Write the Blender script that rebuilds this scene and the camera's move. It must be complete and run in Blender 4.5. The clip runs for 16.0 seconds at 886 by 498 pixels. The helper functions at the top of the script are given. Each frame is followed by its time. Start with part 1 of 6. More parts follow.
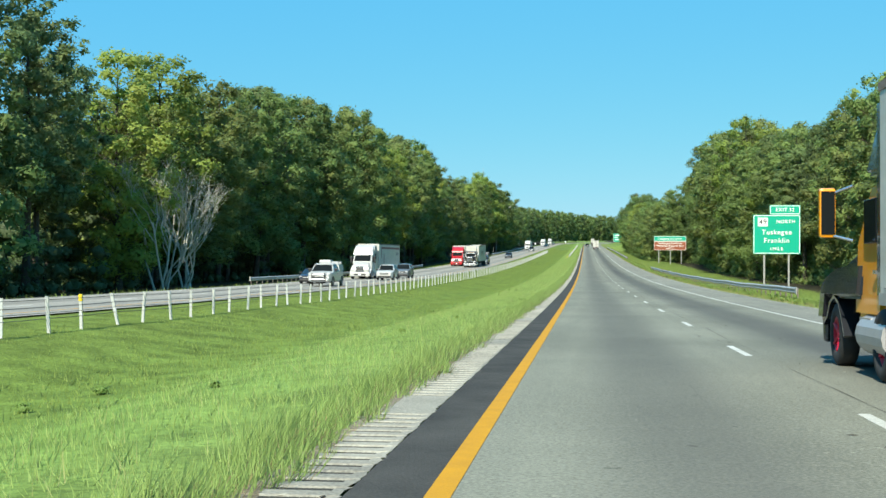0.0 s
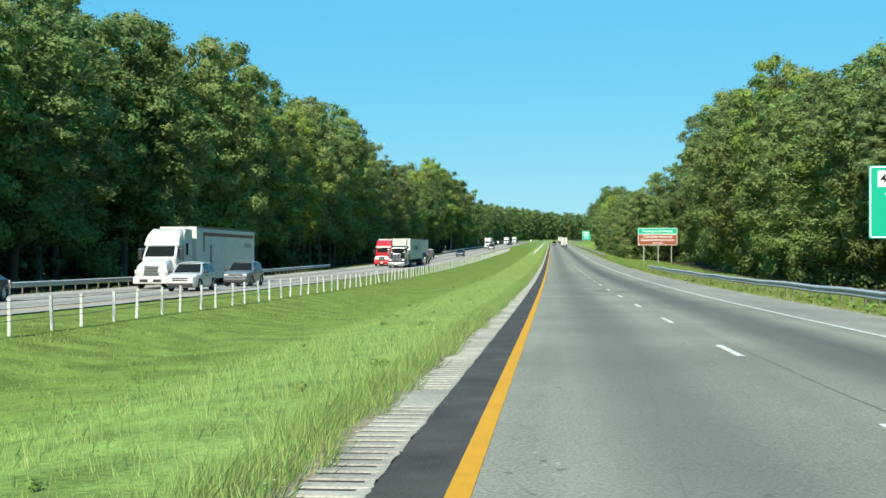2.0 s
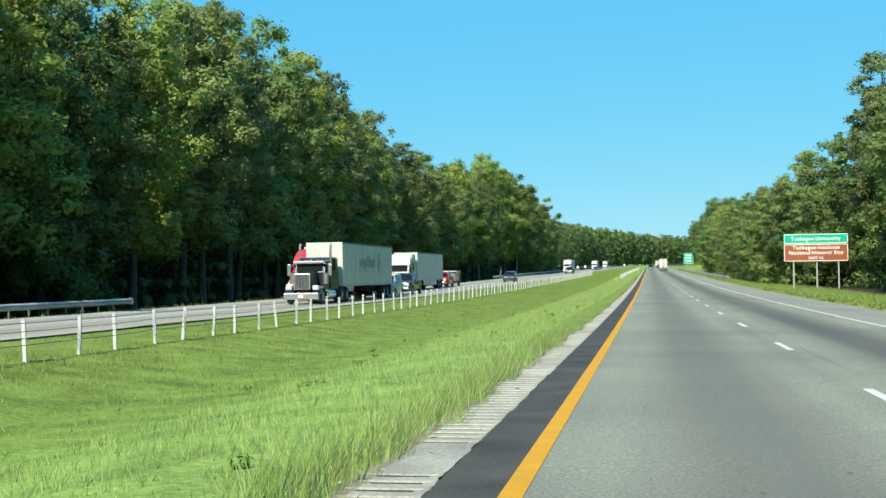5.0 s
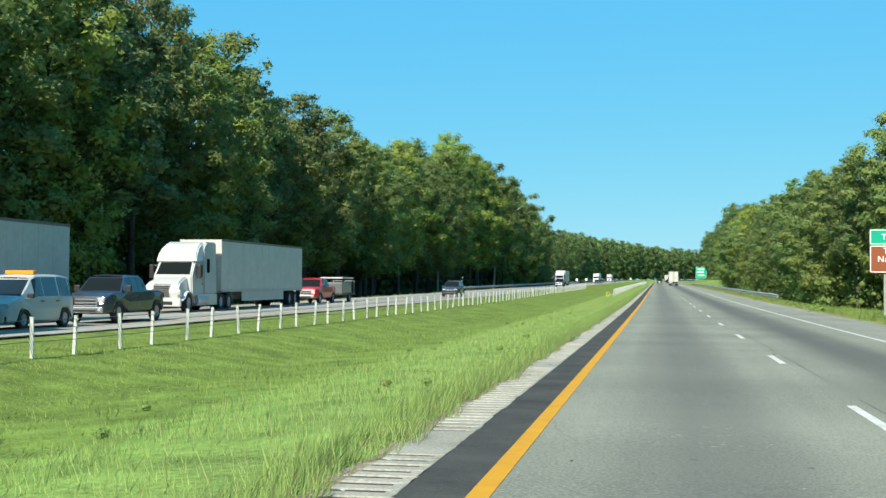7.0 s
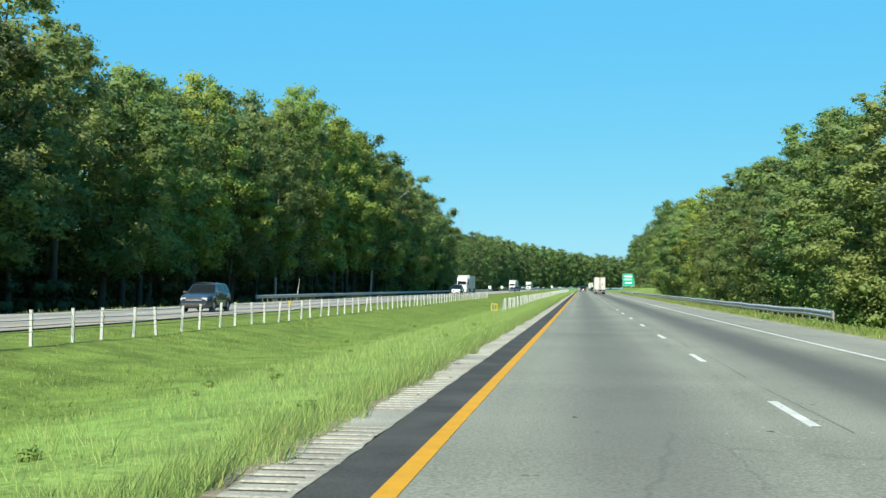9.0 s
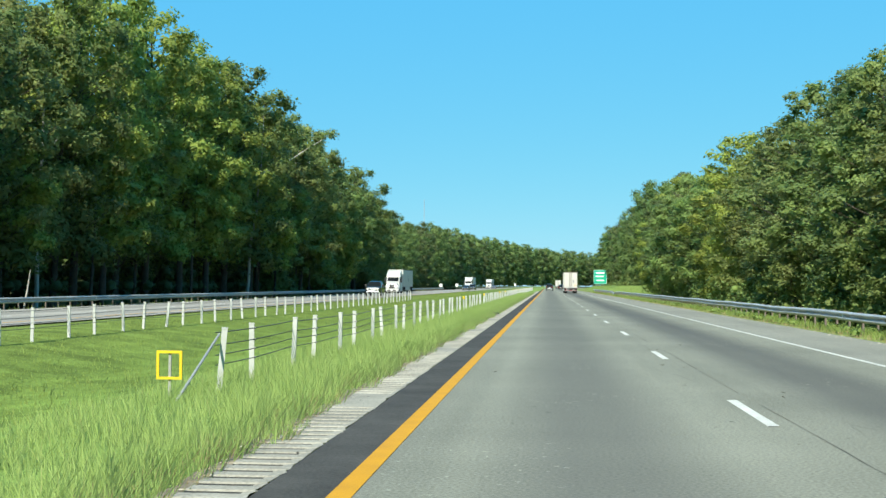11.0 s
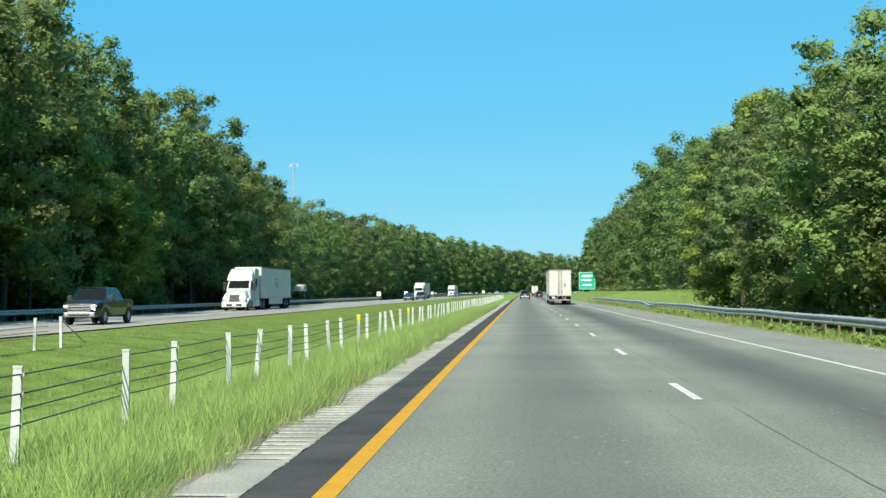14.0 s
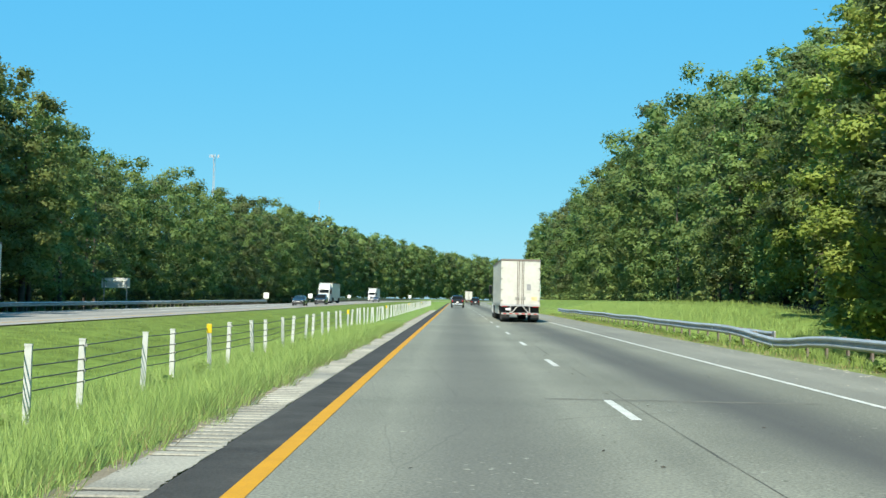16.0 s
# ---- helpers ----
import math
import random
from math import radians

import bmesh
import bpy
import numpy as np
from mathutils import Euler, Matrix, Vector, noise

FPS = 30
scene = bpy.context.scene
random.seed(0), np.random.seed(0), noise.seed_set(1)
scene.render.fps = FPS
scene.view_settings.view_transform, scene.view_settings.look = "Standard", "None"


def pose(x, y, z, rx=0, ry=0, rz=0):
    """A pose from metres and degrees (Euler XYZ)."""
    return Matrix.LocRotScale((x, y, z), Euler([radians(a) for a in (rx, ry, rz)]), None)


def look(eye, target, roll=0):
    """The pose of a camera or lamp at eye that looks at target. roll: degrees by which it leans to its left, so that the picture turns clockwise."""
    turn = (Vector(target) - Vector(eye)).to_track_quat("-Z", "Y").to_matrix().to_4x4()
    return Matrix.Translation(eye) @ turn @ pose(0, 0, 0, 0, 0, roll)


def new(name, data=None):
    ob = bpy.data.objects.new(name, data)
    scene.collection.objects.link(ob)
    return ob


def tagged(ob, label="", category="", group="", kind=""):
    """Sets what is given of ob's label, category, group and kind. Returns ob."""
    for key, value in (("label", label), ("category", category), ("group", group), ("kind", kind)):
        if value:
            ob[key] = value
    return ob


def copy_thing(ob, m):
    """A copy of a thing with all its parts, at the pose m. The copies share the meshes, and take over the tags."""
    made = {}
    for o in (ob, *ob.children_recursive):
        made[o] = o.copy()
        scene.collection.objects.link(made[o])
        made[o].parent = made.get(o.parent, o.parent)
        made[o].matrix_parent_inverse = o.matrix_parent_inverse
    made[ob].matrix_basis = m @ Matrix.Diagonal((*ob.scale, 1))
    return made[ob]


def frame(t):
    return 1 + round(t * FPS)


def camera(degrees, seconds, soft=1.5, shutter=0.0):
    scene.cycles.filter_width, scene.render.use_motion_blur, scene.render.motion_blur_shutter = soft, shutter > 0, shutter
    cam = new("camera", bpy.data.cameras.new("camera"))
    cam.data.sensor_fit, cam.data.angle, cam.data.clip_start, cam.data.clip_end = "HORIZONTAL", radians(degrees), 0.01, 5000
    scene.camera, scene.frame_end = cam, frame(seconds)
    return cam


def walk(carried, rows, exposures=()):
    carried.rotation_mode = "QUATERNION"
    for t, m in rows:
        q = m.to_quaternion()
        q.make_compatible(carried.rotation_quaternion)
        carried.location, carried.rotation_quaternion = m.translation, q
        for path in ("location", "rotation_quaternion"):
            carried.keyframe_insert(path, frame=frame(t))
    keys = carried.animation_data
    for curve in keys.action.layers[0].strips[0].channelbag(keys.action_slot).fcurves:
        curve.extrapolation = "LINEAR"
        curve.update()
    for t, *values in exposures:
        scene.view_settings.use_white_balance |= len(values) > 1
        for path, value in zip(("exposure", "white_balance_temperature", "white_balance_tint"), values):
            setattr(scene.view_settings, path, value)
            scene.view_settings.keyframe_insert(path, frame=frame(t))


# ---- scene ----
cam = camera(40.2, 16.0)
METRES, EYE, TILT, LEAN, TURN = 498.0, 1.52, 1.2, 0.0, 6.71
ROWS = [
    (0.0, 0.0, 0.0, 0.0, 0.0, -1.84, -0.0),
    (0.5, 0.0034, 0.0309, -0.0016, -0.54, -1.61, 0.48),
    (1.0, 0.0069, 0.063, -0.0032, -1.07, -1.54, 0.71),
    (1.5, 0.0102, 0.0931, -0.0048, -1.45, -1.63, 0.64),
    (2.0, 0.0137, 0.1236, -0.0061, -1.58, -1.79, 0.25),
    (2.5, 0.0175, 0.1555, -0.0077, -1.57, -1.84, -0.06),
    (3.0, 0.021, 0.1853, -0.0092, -1.34, -1.62, -0.05),
    (3.5, 0.0247, 0.2163, -0.0106, -0.84, -1.16, 0.34),
    (6.0, 0.0434, 0.3682, -0.016, 4.59, -0.14, 0.68),
    (6.5, 0.0472, 0.3986, -0.017, 4.22, -0.01, 0.18),
    (7.0, 0.051, 0.4291, -0.0178, 3.36, 0.14, -0.19),
    (7.5, 0.0546, 0.46, -0.0189, 2.37, 0.34, -0.37),
    (8.0, 0.0583, 0.4906, -0.0198, 1.4, 0.46, -0.45),
    (8.5, 0.062, 0.5213, -0.0206, 0.56, 0.54, -0.41),
    (9.0, 0.0657, 0.5522, -0.0213, -0.18, 0.56, -0.42),
    (9.5, 0.0694, 0.5831, -0.022, -0.84, 0.54, -0.44),
    (10.0, 0.0732, 0.614, -0.0227, -1.32, 0.51, -0.48),
    (12.5, 0.092, 0.7708, -0.0261, -2.23, 0.5, -0.03),
    (13.0, 0.0957, 0.8026, -0.0268, -2.49, 0.6, 0.17),
    (13.5, 0.0994, 0.8342, -0.0274, -2.73, 0.74, 0.32),
    (14.0, 0.1031, 0.8658, -0.0281, -2.95, 0.86, 0.34),
    (14.5, 0.1069, 0.8976, -0.0287, -3.13, 0.95, 0.15),
    (15.0, 0.1106, 0.9291, -0.0295, -3.41, 0.99, -0.21),
    (15.5, 0.1145, 0.9608, -0.0301, -4.47, 1.05, -0.72),
    (16.0, 0.1184, 0.9924, -0.0308, -6.1, 1.12, -1.22),
]
# drift within the lane and small changes of speed: seconds, metres to the right, metres ahead
DRIFT = [(0, -0.03, 0), (1, 0.0, 0), (2, 0.06, 0), (3, 0.15, 0), (3.5, 0.18, 0), (6, 0.12, 0), (7, 0.1, 0.2), (8, 0.12, 0.5), (8.5, 0.08, 0.35), (9, 0.03, -0.1), (10, -0.06, -0.8),
         (12.5, -0.12, -1.6), (13.5, -0.1, -2.2), (14.5, -0.1, -2.7), (15.5, -0.12, -3.1), (16, -0.18, -3.2)]
# rise and fall of the car on its springs: seconds, metres
BOUNCE = ([0, 1, 2, 3, 8, 8.5, 9, 9.5, 10, 12.5], [0, 0, -0.02, 0, 0, -0.005, -0.03, -0.055, -0.06, 0])


def drift(t):
    return [float(np.interp(t, [d[0] for d in DRIFT], [d[k] for d in DRIFT])) for k in (1, 2)]


walk(cam, [(t, pose(*drift(t), float(np.interp(t, *BOUNCE))) @ pose(0, 0, EYE, TILT, LEAN, TURN) @ pose(METRES * x, METRES * y, METRES * z, 90 + pitch, roll, yaw)) for t, x, y, z, yaw, pitch, roll in ROWS],
     [(0, 0.72), (2, 0.74), (3, 0.82), (3.5, 0.83), (6, 0.74), (9, 0.76), (12.5, 0.76), (14.5, 0.73), (16, 0.74)])

# ---- world, sun, exposure ----
SUN_FROM = Vector((-0.155, -0.701, 0.695)).normalized()
world = bpy.data.worlds.new("sky")
scene.world = world
world.use_nodes = True
wn = world.node_tree.nodes
sky = wn.new("ShaderNodeTexSky")
sky.sky_type = "NISHITA"
sky.sun_disc = False
sky.sun_elevation = math.asin(SUN_FROM.z)
sky.sun_rotation = math.atan2(SUN_FROM.x, SUN_FROM.y)
sky.air_density, sky.dust_density, sky.ozone_density = 1.0, 0.0, 2.0
clear = wn.new("ShaderNodeVectorMath")
clear.operation = "MULTIPLY_ADD"
clear.inputs[1].default_value = (0.18, 0.18, 0.0)
clear.inputs[2].default_value = (0.22, 2.33, 5.1)
world.node_tree.links.new(sky.outputs[0], clear.inputs[0])
world.node_tree.links.new(clear.outputs["Vector"], wn["Background"].inputs[0])
wn["Background"].inputs[1].default_value = 0.11
sun_data = bpy.data.lights.new("sun", "SUN")
sun_data.energy, sun_data.angle, sun_data.color = 5.0, radians(0.53), (0.985, 0.95, 0.795)
sun = new("sun", sun_data)
sun.matrix_world = look(SUN_FROM * 100, (0, 0, 0))

# ---- materials ----


def rgb(c):
    return (c[0], c[1], c[2], 1)


def mat(name, c, c2=None, rough=0.6, metal=0.0, scale=4.0, fine=40.0, bump=0.0, island=0.0, spec=0.5, coat=0.0, mid=0.5):
    """A surface of two colours mixed by coarse and fine noise, with relief and a shift from piece to piece."""
    m = bpy.data.materials.new(name)
    m.use_nodes = True
    nt = m.node_tree
    b = nt.nodes["Principled BSDF"]
    b.inputs["Roughness"].default_value = rough
    b.inputs["Metallic"].default_value = metal
    b.inputs["Specular IOR Level"].default_value = spec
    b.inputs["Coat Weight"].default_value = coat
    c2 = c2 or tuple(v * 0.8 for v in c)
    geo = nt.nodes.new("ShaderNodeNewGeometry")
    n1 = nt.nodes.new("ShaderNodeTexNoise")
    n1.inputs["Scale"].default_value = scale
    n1.inputs["Detail"].default_value = 4
    n2 = nt.nodes.new("ShaderNodeTexNoise")
    n2.inputs["Scale"].default_value = fine
    n2.inputs["Detail"].default_value = 3
    tc = nt.nodes.new("ShaderNodeTexCoord")
    for n in (n1, n2):
        nt.links.new(tc.outputs["Object"], n.inputs["Vector"])
    add = nt.nodes.new("ShaderNodeMath")
    add.operation = "ADD"
    nt.links.new(n1.outputs["Fac"], add.inputs[0])
    nt.links.new(n2.outputs["Fac"], add.inputs[1])
    ramp = nt.nodes.new("ShaderNodeMapRange")
    ramp.inputs["From Min"].default_value = 2 * mid - 0.35
    ramp.inputs["From Max"].default_value = 2 * mid + 0.35
    nt.links.new(add.outputs[0], ramp.inputs["Value"])
    mix = nt.nodes.new("ShaderNodeMix")
    mix.data_type = "RGBA"
    mix.inputs["A"].default_value, mix.inputs["B"].default_value = rgb(c), rgb(c2)
    nt.links.new(ramp.outputs["Result"], mix.inputs["Factor"])
    out = mix.outputs["Result"]
    if island:
        hsv = nt.nodes.new("ShaderNodeHueSaturation")
        mr = nt.nodes.new("ShaderNodeMapRange")
        mr.inputs["To Min"].default_value, mr.inputs["To Max"].default_value = 1 - island, 1 + island
        nt.links.new(geo.outputs["Random Per Island"], mr.inputs["Value"])
        nt.links.new(mr.outputs["Result"], hsv.inputs["Value"])
        nt.links.new(out, hsv.inputs["Color"])
        out = hsv.outputs["Color"]
    nt.links.new(out, b.inputs["Base Color"])
    if bump:
        bp = nt.nodes.new("ShaderNodeBump")
        bp.inputs["Strength"].default_value = bump
        bp.inputs["Distance"].default_value = 0.02
        nt.links.new(n2.outputs["Fac"], bp.inputs["Height"])
        nt.links.new(bp.outputs["Normal"], b.inputs["Normal"])
    return m


def leaf_mat(name, dark, light, hue=0.02, value=0.3, through_light=0.3, rough=0.6, bumpy=True):
    """Foliage: colour shifts from leaf to leaf and from tree to tree, and some light comes through."""
    m = bpy.data.materials.new(name)
    m.use_nodes = True
    nt = m.node_tree
    b = nt.nodes["Principled BSDF"]
    b.inputs["Roughness"].default_value = rough
    b.inputs["Specular IOR Level"].default_value = 0.35
    geo = nt.nodes.new("ShaderNodeNewGeometry")
    info = nt.nodes.new("ShaderNodeObjectInfo")
    mix = nt.nodes.new("ShaderNodeMix")
    mix.data_type = "RGBA"
    mix.inputs["A"].default_value, mix.inputs["B"].default_value = rgb(dark), rgb(light)
    coarse = nt.nodes.new("ShaderNodeTexNoise")
    coarse.inputs["Scale"].default_value, coarse.inputs["Detail"].default_value = 0.45, 3
    where = nt.nodes.new("ShaderNodeTexCoord")
    nt.links.new(where.outputs["Object"], coarse.inputs["Vector"])
    blend = nt.nodes.new("ShaderNodeMath")
    blend.operation = "MULTIPLY_ADD"
    blend.inputs[1].default_value = 0.35
    spread = nt.nodes.new("ShaderNodeMapRange")
    spread.inputs["From Min"].default_value, spread.inputs["From Max"].default_value = 0.3, 0.7
    spread.inputs["To Max"].default_value = 0.45
    nt.links.new(coarse.outputs["Fac"], spread.inputs["Value"])
    fine = nt.nodes.new("ShaderNodeTexNoise")
    fine.inputs["Scale"].default_value, fine.inputs["Detail"].default_value = 5.0, 4
    nt.links.new(where.outputs["Object"], fine.inputs["Vector"])
    sharp = nt.nodes.new("ShaderNodeMapRange")
    sharp.inputs["From Min"].default_value, sharp.inputs["From Max"].default_value = 0.35, 0.65
    nt.links.new(fine.outputs["Fac"], sharp.inputs["Value"])
    nt.links.new(sharp.outputs["Result"], blend.inputs[0])
    speck = nt.nodes.new("ShaderNodeMath")
    speck.operation = "MULTIPLY_ADD"
    speck.inputs[1].default_value = 0.25
    nt.links.new(geo.outputs["Random Per Island"], speck.inputs[0])
    rough_up = nt.nodes.new("ShaderNodeBump")
    rough_up.inputs["Strength"].default_value, rough_up.inputs["Distance"].default_value = 0.45, 0.12
    nt.links.new(fine.outputs["Fac"], rough_up.inputs["Height"])
    if bumpy:
        nt.links.new(rough_up.outputs["Normal"], b.inputs["Normal"])
    nt.links.new(spread.outputs["Result"], blend.inputs[2])
    nt.links.new(blend.outputs[0], speck.inputs[2])
    nt.links.new(speck.outputs[0], mix.inputs["Factor"])
    hsv = nt.nodes.new("ShaderNodeHueSaturation")
    h = nt.nodes.new("ShaderNodeMapRange")
    h.inputs["To Min"].default_value, h.inputs["To Max"].default_value = 0.5 - hue, 0.5 + hue
    v = nt.nodes.new("ShaderNodeMapRange")
    v.inputs["To Min"].default_value, v.inputs["To Max"].default_value = 1 - value, 1 + value
    stand_tint = nt.nodes.new("ShaderNodeTexNoise")
    stand_tint.inputs["Scale"].default_value, stand_tint.inputs["Detail"].default_value = 0.11, 1
    nt.links.new(geo.outputs["Position"], stand_tint.inputs["Vector"])
    tint = nt.nodes.new("ShaderNodeMath")
    tint.operation = "MULTIPLY_ADD"
    tint.inputs[1].default_value = 1.4
    off = nt.nodes.new("ShaderNodeMath")
    off.operation = "SUBTRACT"
    off.inputs[1].default_value = 0.7
    nt.links.new(info.outputs["Random"], off.inputs[0])
    nt.links.new(stand_tint.outputs["Fac"], tint.inputs[0])
    nt.links.new(off.outputs[0], tint.inputs[2])
    nt.links.new(tint.outputs[0], h.inputs["Value"])
    mul = nt.nodes.new("ShaderNodeMath")
    mul.operation = "MULTIPLY"
    mul.inputs[1].default_value = 7.31
    fr = nt.nodes.new("ShaderNodeMath")
    fr.operation = "FRACT"
    nt.links.new(info.outputs["Random"], mul.inputs[0])
    nt.links.new(mul.outputs[0], fr.inputs[0])
    lum = nt.nodes.new("ShaderNodeMath")
    lum.operation = "MULTIPLY_ADD"
    lum.inputs[1].default_value = 1.6
    low = nt.nodes.new("ShaderNodeMath")
    low.operation = "SUBTRACT"
    low.inputs[1].default_value = 0.8
    nt.links.new(fr.outputs[0], low.inputs[0])
    nt.links.new(stand_tint.outputs["Fac"], lum.inputs[0])
    nt.links.new(low.outputs[0], lum.inputs[2])
    nt.links.new(lum.outputs[0], v.inputs["Value"])
    nt.links.new(h.outputs["Result"], hsv.inputs["Hue"])
    nt.links.new(v.outputs["Result"], hsv.inputs["Value"])
    nt.links.new(mix.outputs["Result"], hsv.inputs["Color"])
    nt.links.new(hsv.outputs["Color"], b.inputs["Base Color"])
    tr = nt.nodes.new("ShaderNodeBsdfTranslucent")
    nt.links.new(hsv.outputs["Color"], tr.inputs["Color"])
    ms = nt.nodes.new("ShaderNodeMixShader")
    ms.inputs[0].default_value = through_light
    nt.links.new(b.outputs[0], ms.inputs[1])
    nt.links.new(tr.outputs[0], ms.inputs[2])
    nt.links.new(ms.outputs[0], nt.nodes["Material Output"].inputs[0])
    return m


def road_mat(name, base, worn, lanes, depth, grain=32.0):
    """Asphalt: aggregate, long stains drawn out along the lanes, crosswise patches, and dark bands down the middle of the lanes."""
    m = bpy.data.materials.new(name)
    m.use_nodes = True
    nt = m.node_tree
    L = nt.links.new
    b = nt.nodes["Principled BSDF"]
    b.inputs["Roughness"].default_value = 0.85
    b.inputs["Specular IOR Level"].default_value = 0.1
    tc = nt.nodes.new("ShaderNodeTexCoord")
    sep = nt.nodes.new("ShaderNodeSeparateXYZ")
    L(tc.outputs["Object"], sep.inputs[0])

    def noise_at(sx, sy, scale, detail=4):
        mp = nt.nodes.new("ShaderNodeMapping")
        mp.inputs["Scale"].default_value = (sx, sy, 1)
        n = nt.nodes.new("ShaderNodeTexNoise")
        n.inputs["Scale"].default_value = scale
        n.inputs["Detail"].default_value = detail
        L(tc.outputs["Object"], mp.inputs[0])
        L(mp.outputs[0], n.inputs["Vector"])
        return n.outputs["Fac"]

    def math_node(op, a, c):
        n = nt.nodes.new("ShaderNodeMath")
        n.operation = op
        for k, v in enumerate((a, c)):
            if isinstance(v, (int, float)):
                n.inputs[k].default_value = v
            else:
                L(v, n.inputs[k])
        return n.outputs[0]

    streak = noise_at(1.0, 0.02, 1.2)
    patch = noise_at(0.12, 0.35, 0.6)
    stone = noise_at(1, 1, grain, 2)
    blotch = noise_at(1, 0.5, 0.35)
    total = math_node("MULTIPLY", streak, 0.5)
    total = math_node("ADD", total, math_node("MULTIPLY", patch, 0.45))
    total = math_node("ADD", total, math_node("MULTIPLY", stone, 1.25))
    total = math_node("ADD", total, math_node("MULTIPLY", noise_at(1, 1, grain * 3, 2), 0.55))
    total = math_node("ADD", total, math_node("MULTIPLY", blotch, 0.4))
    ramp = nt.nodes.new("ShaderNodeMapRange")
    ramp.inputs["From Min"].default_value, ramp.inputs["From Max"].default_value = 1.32, 1.83
    L(total, ramp.inputs["Value"])
    mix = nt.nodes.new("ShaderNodeMix")
    mix.data_type = "RGBA"
    mix.inputs["A"].default_value, mix.inputs["B"].default_value = rgb(base), rgb(worn)
    L(ramp.outputs["Result"], mix.inputs["Factor"])
    dark = None
    for cx, half, power in lanes:
        d = math_node("ABSOLUTE", math_node("SUBTRACT", sep.outputs[0], cx), 0)
        mr = nt.nodes.new("ShaderNodeMapRange")
        mr.interpolation_type = "SMOOTHSTEP"
        mr.inputs["From Min"].default_value, mr.inputs["From Max"].default_value = half, half * 0.15
        mr.inputs["To Max"].default_value = power
        L(d, mr.inputs["Value"])
        band = math_node("MULTIPLY", mr.outputs["Result"], math_node("ADD", streak, 0.35))
        dark = band if dark is None else math_node("ADD", dark, band)
    col = mix.outputs["Result"]
    if dark is not None:
        mx = nt.nodes.new("ShaderNodeMix")
        mx.data_type = "RGBA"
        mx.inputs["B"].default_value = rgb(depth)
        L(dark, mx.inputs["Factor"])
        L(col, mx.inputs["A"])
        col = mx.outputs["Result"]
    # cracks and tar-filled joints, thin lines of a coarse cell pattern
    vor = nt.nodes.new("ShaderNodeTexVoronoi")
    vor.feature = "DISTANCE_TO_EDGE"
    vor.inputs["Scale"].default_value = 0.17
    mp = nt.nodes.new("ShaderNodeMapping")
    mp.inputs["Scale"].default_value = (1.0, 0.14, 1)
    warp = nt.nodes.new("ShaderNodeMix")
    warp.data_type = "RGBA"
    warp.inputs["Factor"].default_value = 0.12
    wnz = nt.nodes.new("ShaderNodeTexNoise")
    wnz.inputs["Scale"].default_value = 0.9
    L(tc.outputs["Object"], mp.inputs[0])
    L(tc.outputs["Object"], wnz.inputs["Vector"])
    L(mp.outputs[0], warp.inputs["A"])
    L(wnz.outputs["Color"], warp.inputs["B"])
    L(warp.outputs["Result"], vor.inputs["Vector"])
    cr = nt.nodes.new("ShaderNodeMapRange")
    cr.inputs["From Min"].default_value, cr.inputs["From Max"].default_value = 0.0018, 0.0006
    L(vor.outputs["Distance"], cr.inputs["Value"])
    crack = math_node("MULTIPLY", cr.outputs["Result"], math_node("GREATER_THAN", blotch, 0.53))
    mx2 = nt.nodes.new("ShaderNodeMix")
    mx2.data_type = "RGBA"
    mx2.inputs["B"].default_value = (0.05, 0.05, 0.05, 1)
    L(math_node("MULTIPLY", crack, 0.2), mx2.inputs["Factor"])
    L(col, mx2.inputs["A"])
    chip = nt.nodes.new("ShaderNodeMapRange")
    chip.inputs["From Min"].default_value, chip.inputs["From Max"].default_value = 0.66, 0.72
    L(noise_at(1, 1, 11, 3), chip.inputs["Value"])
    where = nt.nodes.new("ShaderNodeMapRange")
    where.inputs["From Min"].default_value, where.inputs["From Max"].default_value = 0.5, 0.62
    L(noise_at(1, 0.4, 0.55, 3), where.inputs["Value"])
    mx3 = nt.nodes.new("ShaderNodeMix")
    mx3.data_type = "RGBA"
    mx3.inputs["B"].default_value = rgb([v * 1.5 for v in worn])
    L(math_node("MULTIPLY", math_node("MULTIPLY", chip.outputs["Result"], where.outputs["Result"]), 0.7), mx3.inputs["Factor"])
    L(mx2.outputs["Result"], mx3.inputs["A"])
    pit = nt.nodes.new("ShaderNodeMapRange")
    pit.inputs["From Min"].default_value, pit.inputs["From Max"].default_value = 0.29, 0.24
    L(noise_at(1, 0.6, 5, 3), pit.inputs["Value"])
    mx4 = nt.nodes.new("ShaderNodeMix")
    mx4.data_type = "RGBA"
    mx4.inputs["B"].default_value = rgb([v * 0.5 for v in base])
    L(math_node("MULTIPLY", pit.outputs["Result"], 0.7), mx4.inputs["Factor"])
    L(mx3.outputs["Result"], mx4.inputs["A"])
    L(mx4.outputs["Result"], b.inputs["Base Color"])
    bp = nt.nodes.new("ShaderNodeBump")
    bp.inputs["Strength"].default_value = 0.35
    bp.inputs["Distance"].default_value = 0.01
    L(stone, bp.inputs["Height"])
    L(bp.outputs["Normal"], b.inputs["Normal"])
    return m


def glass_mat(name, tint):
    m = bpy.data.materials.new(name)
    m.use_nodes = True
    b = m.node_tree.nodes["Principled BSDF"]
    b.inputs["Base Color"].default_value = rgb(tint)
    b.inputs["Roughness"].default_value = 0.06
    b.inputs["Specular IOR Level"].default_value = 0.1
    b.inputs["Transmission Weight"].default_value = 0.15
    b.inputs["IOR"].default_value = 1.16
    return m


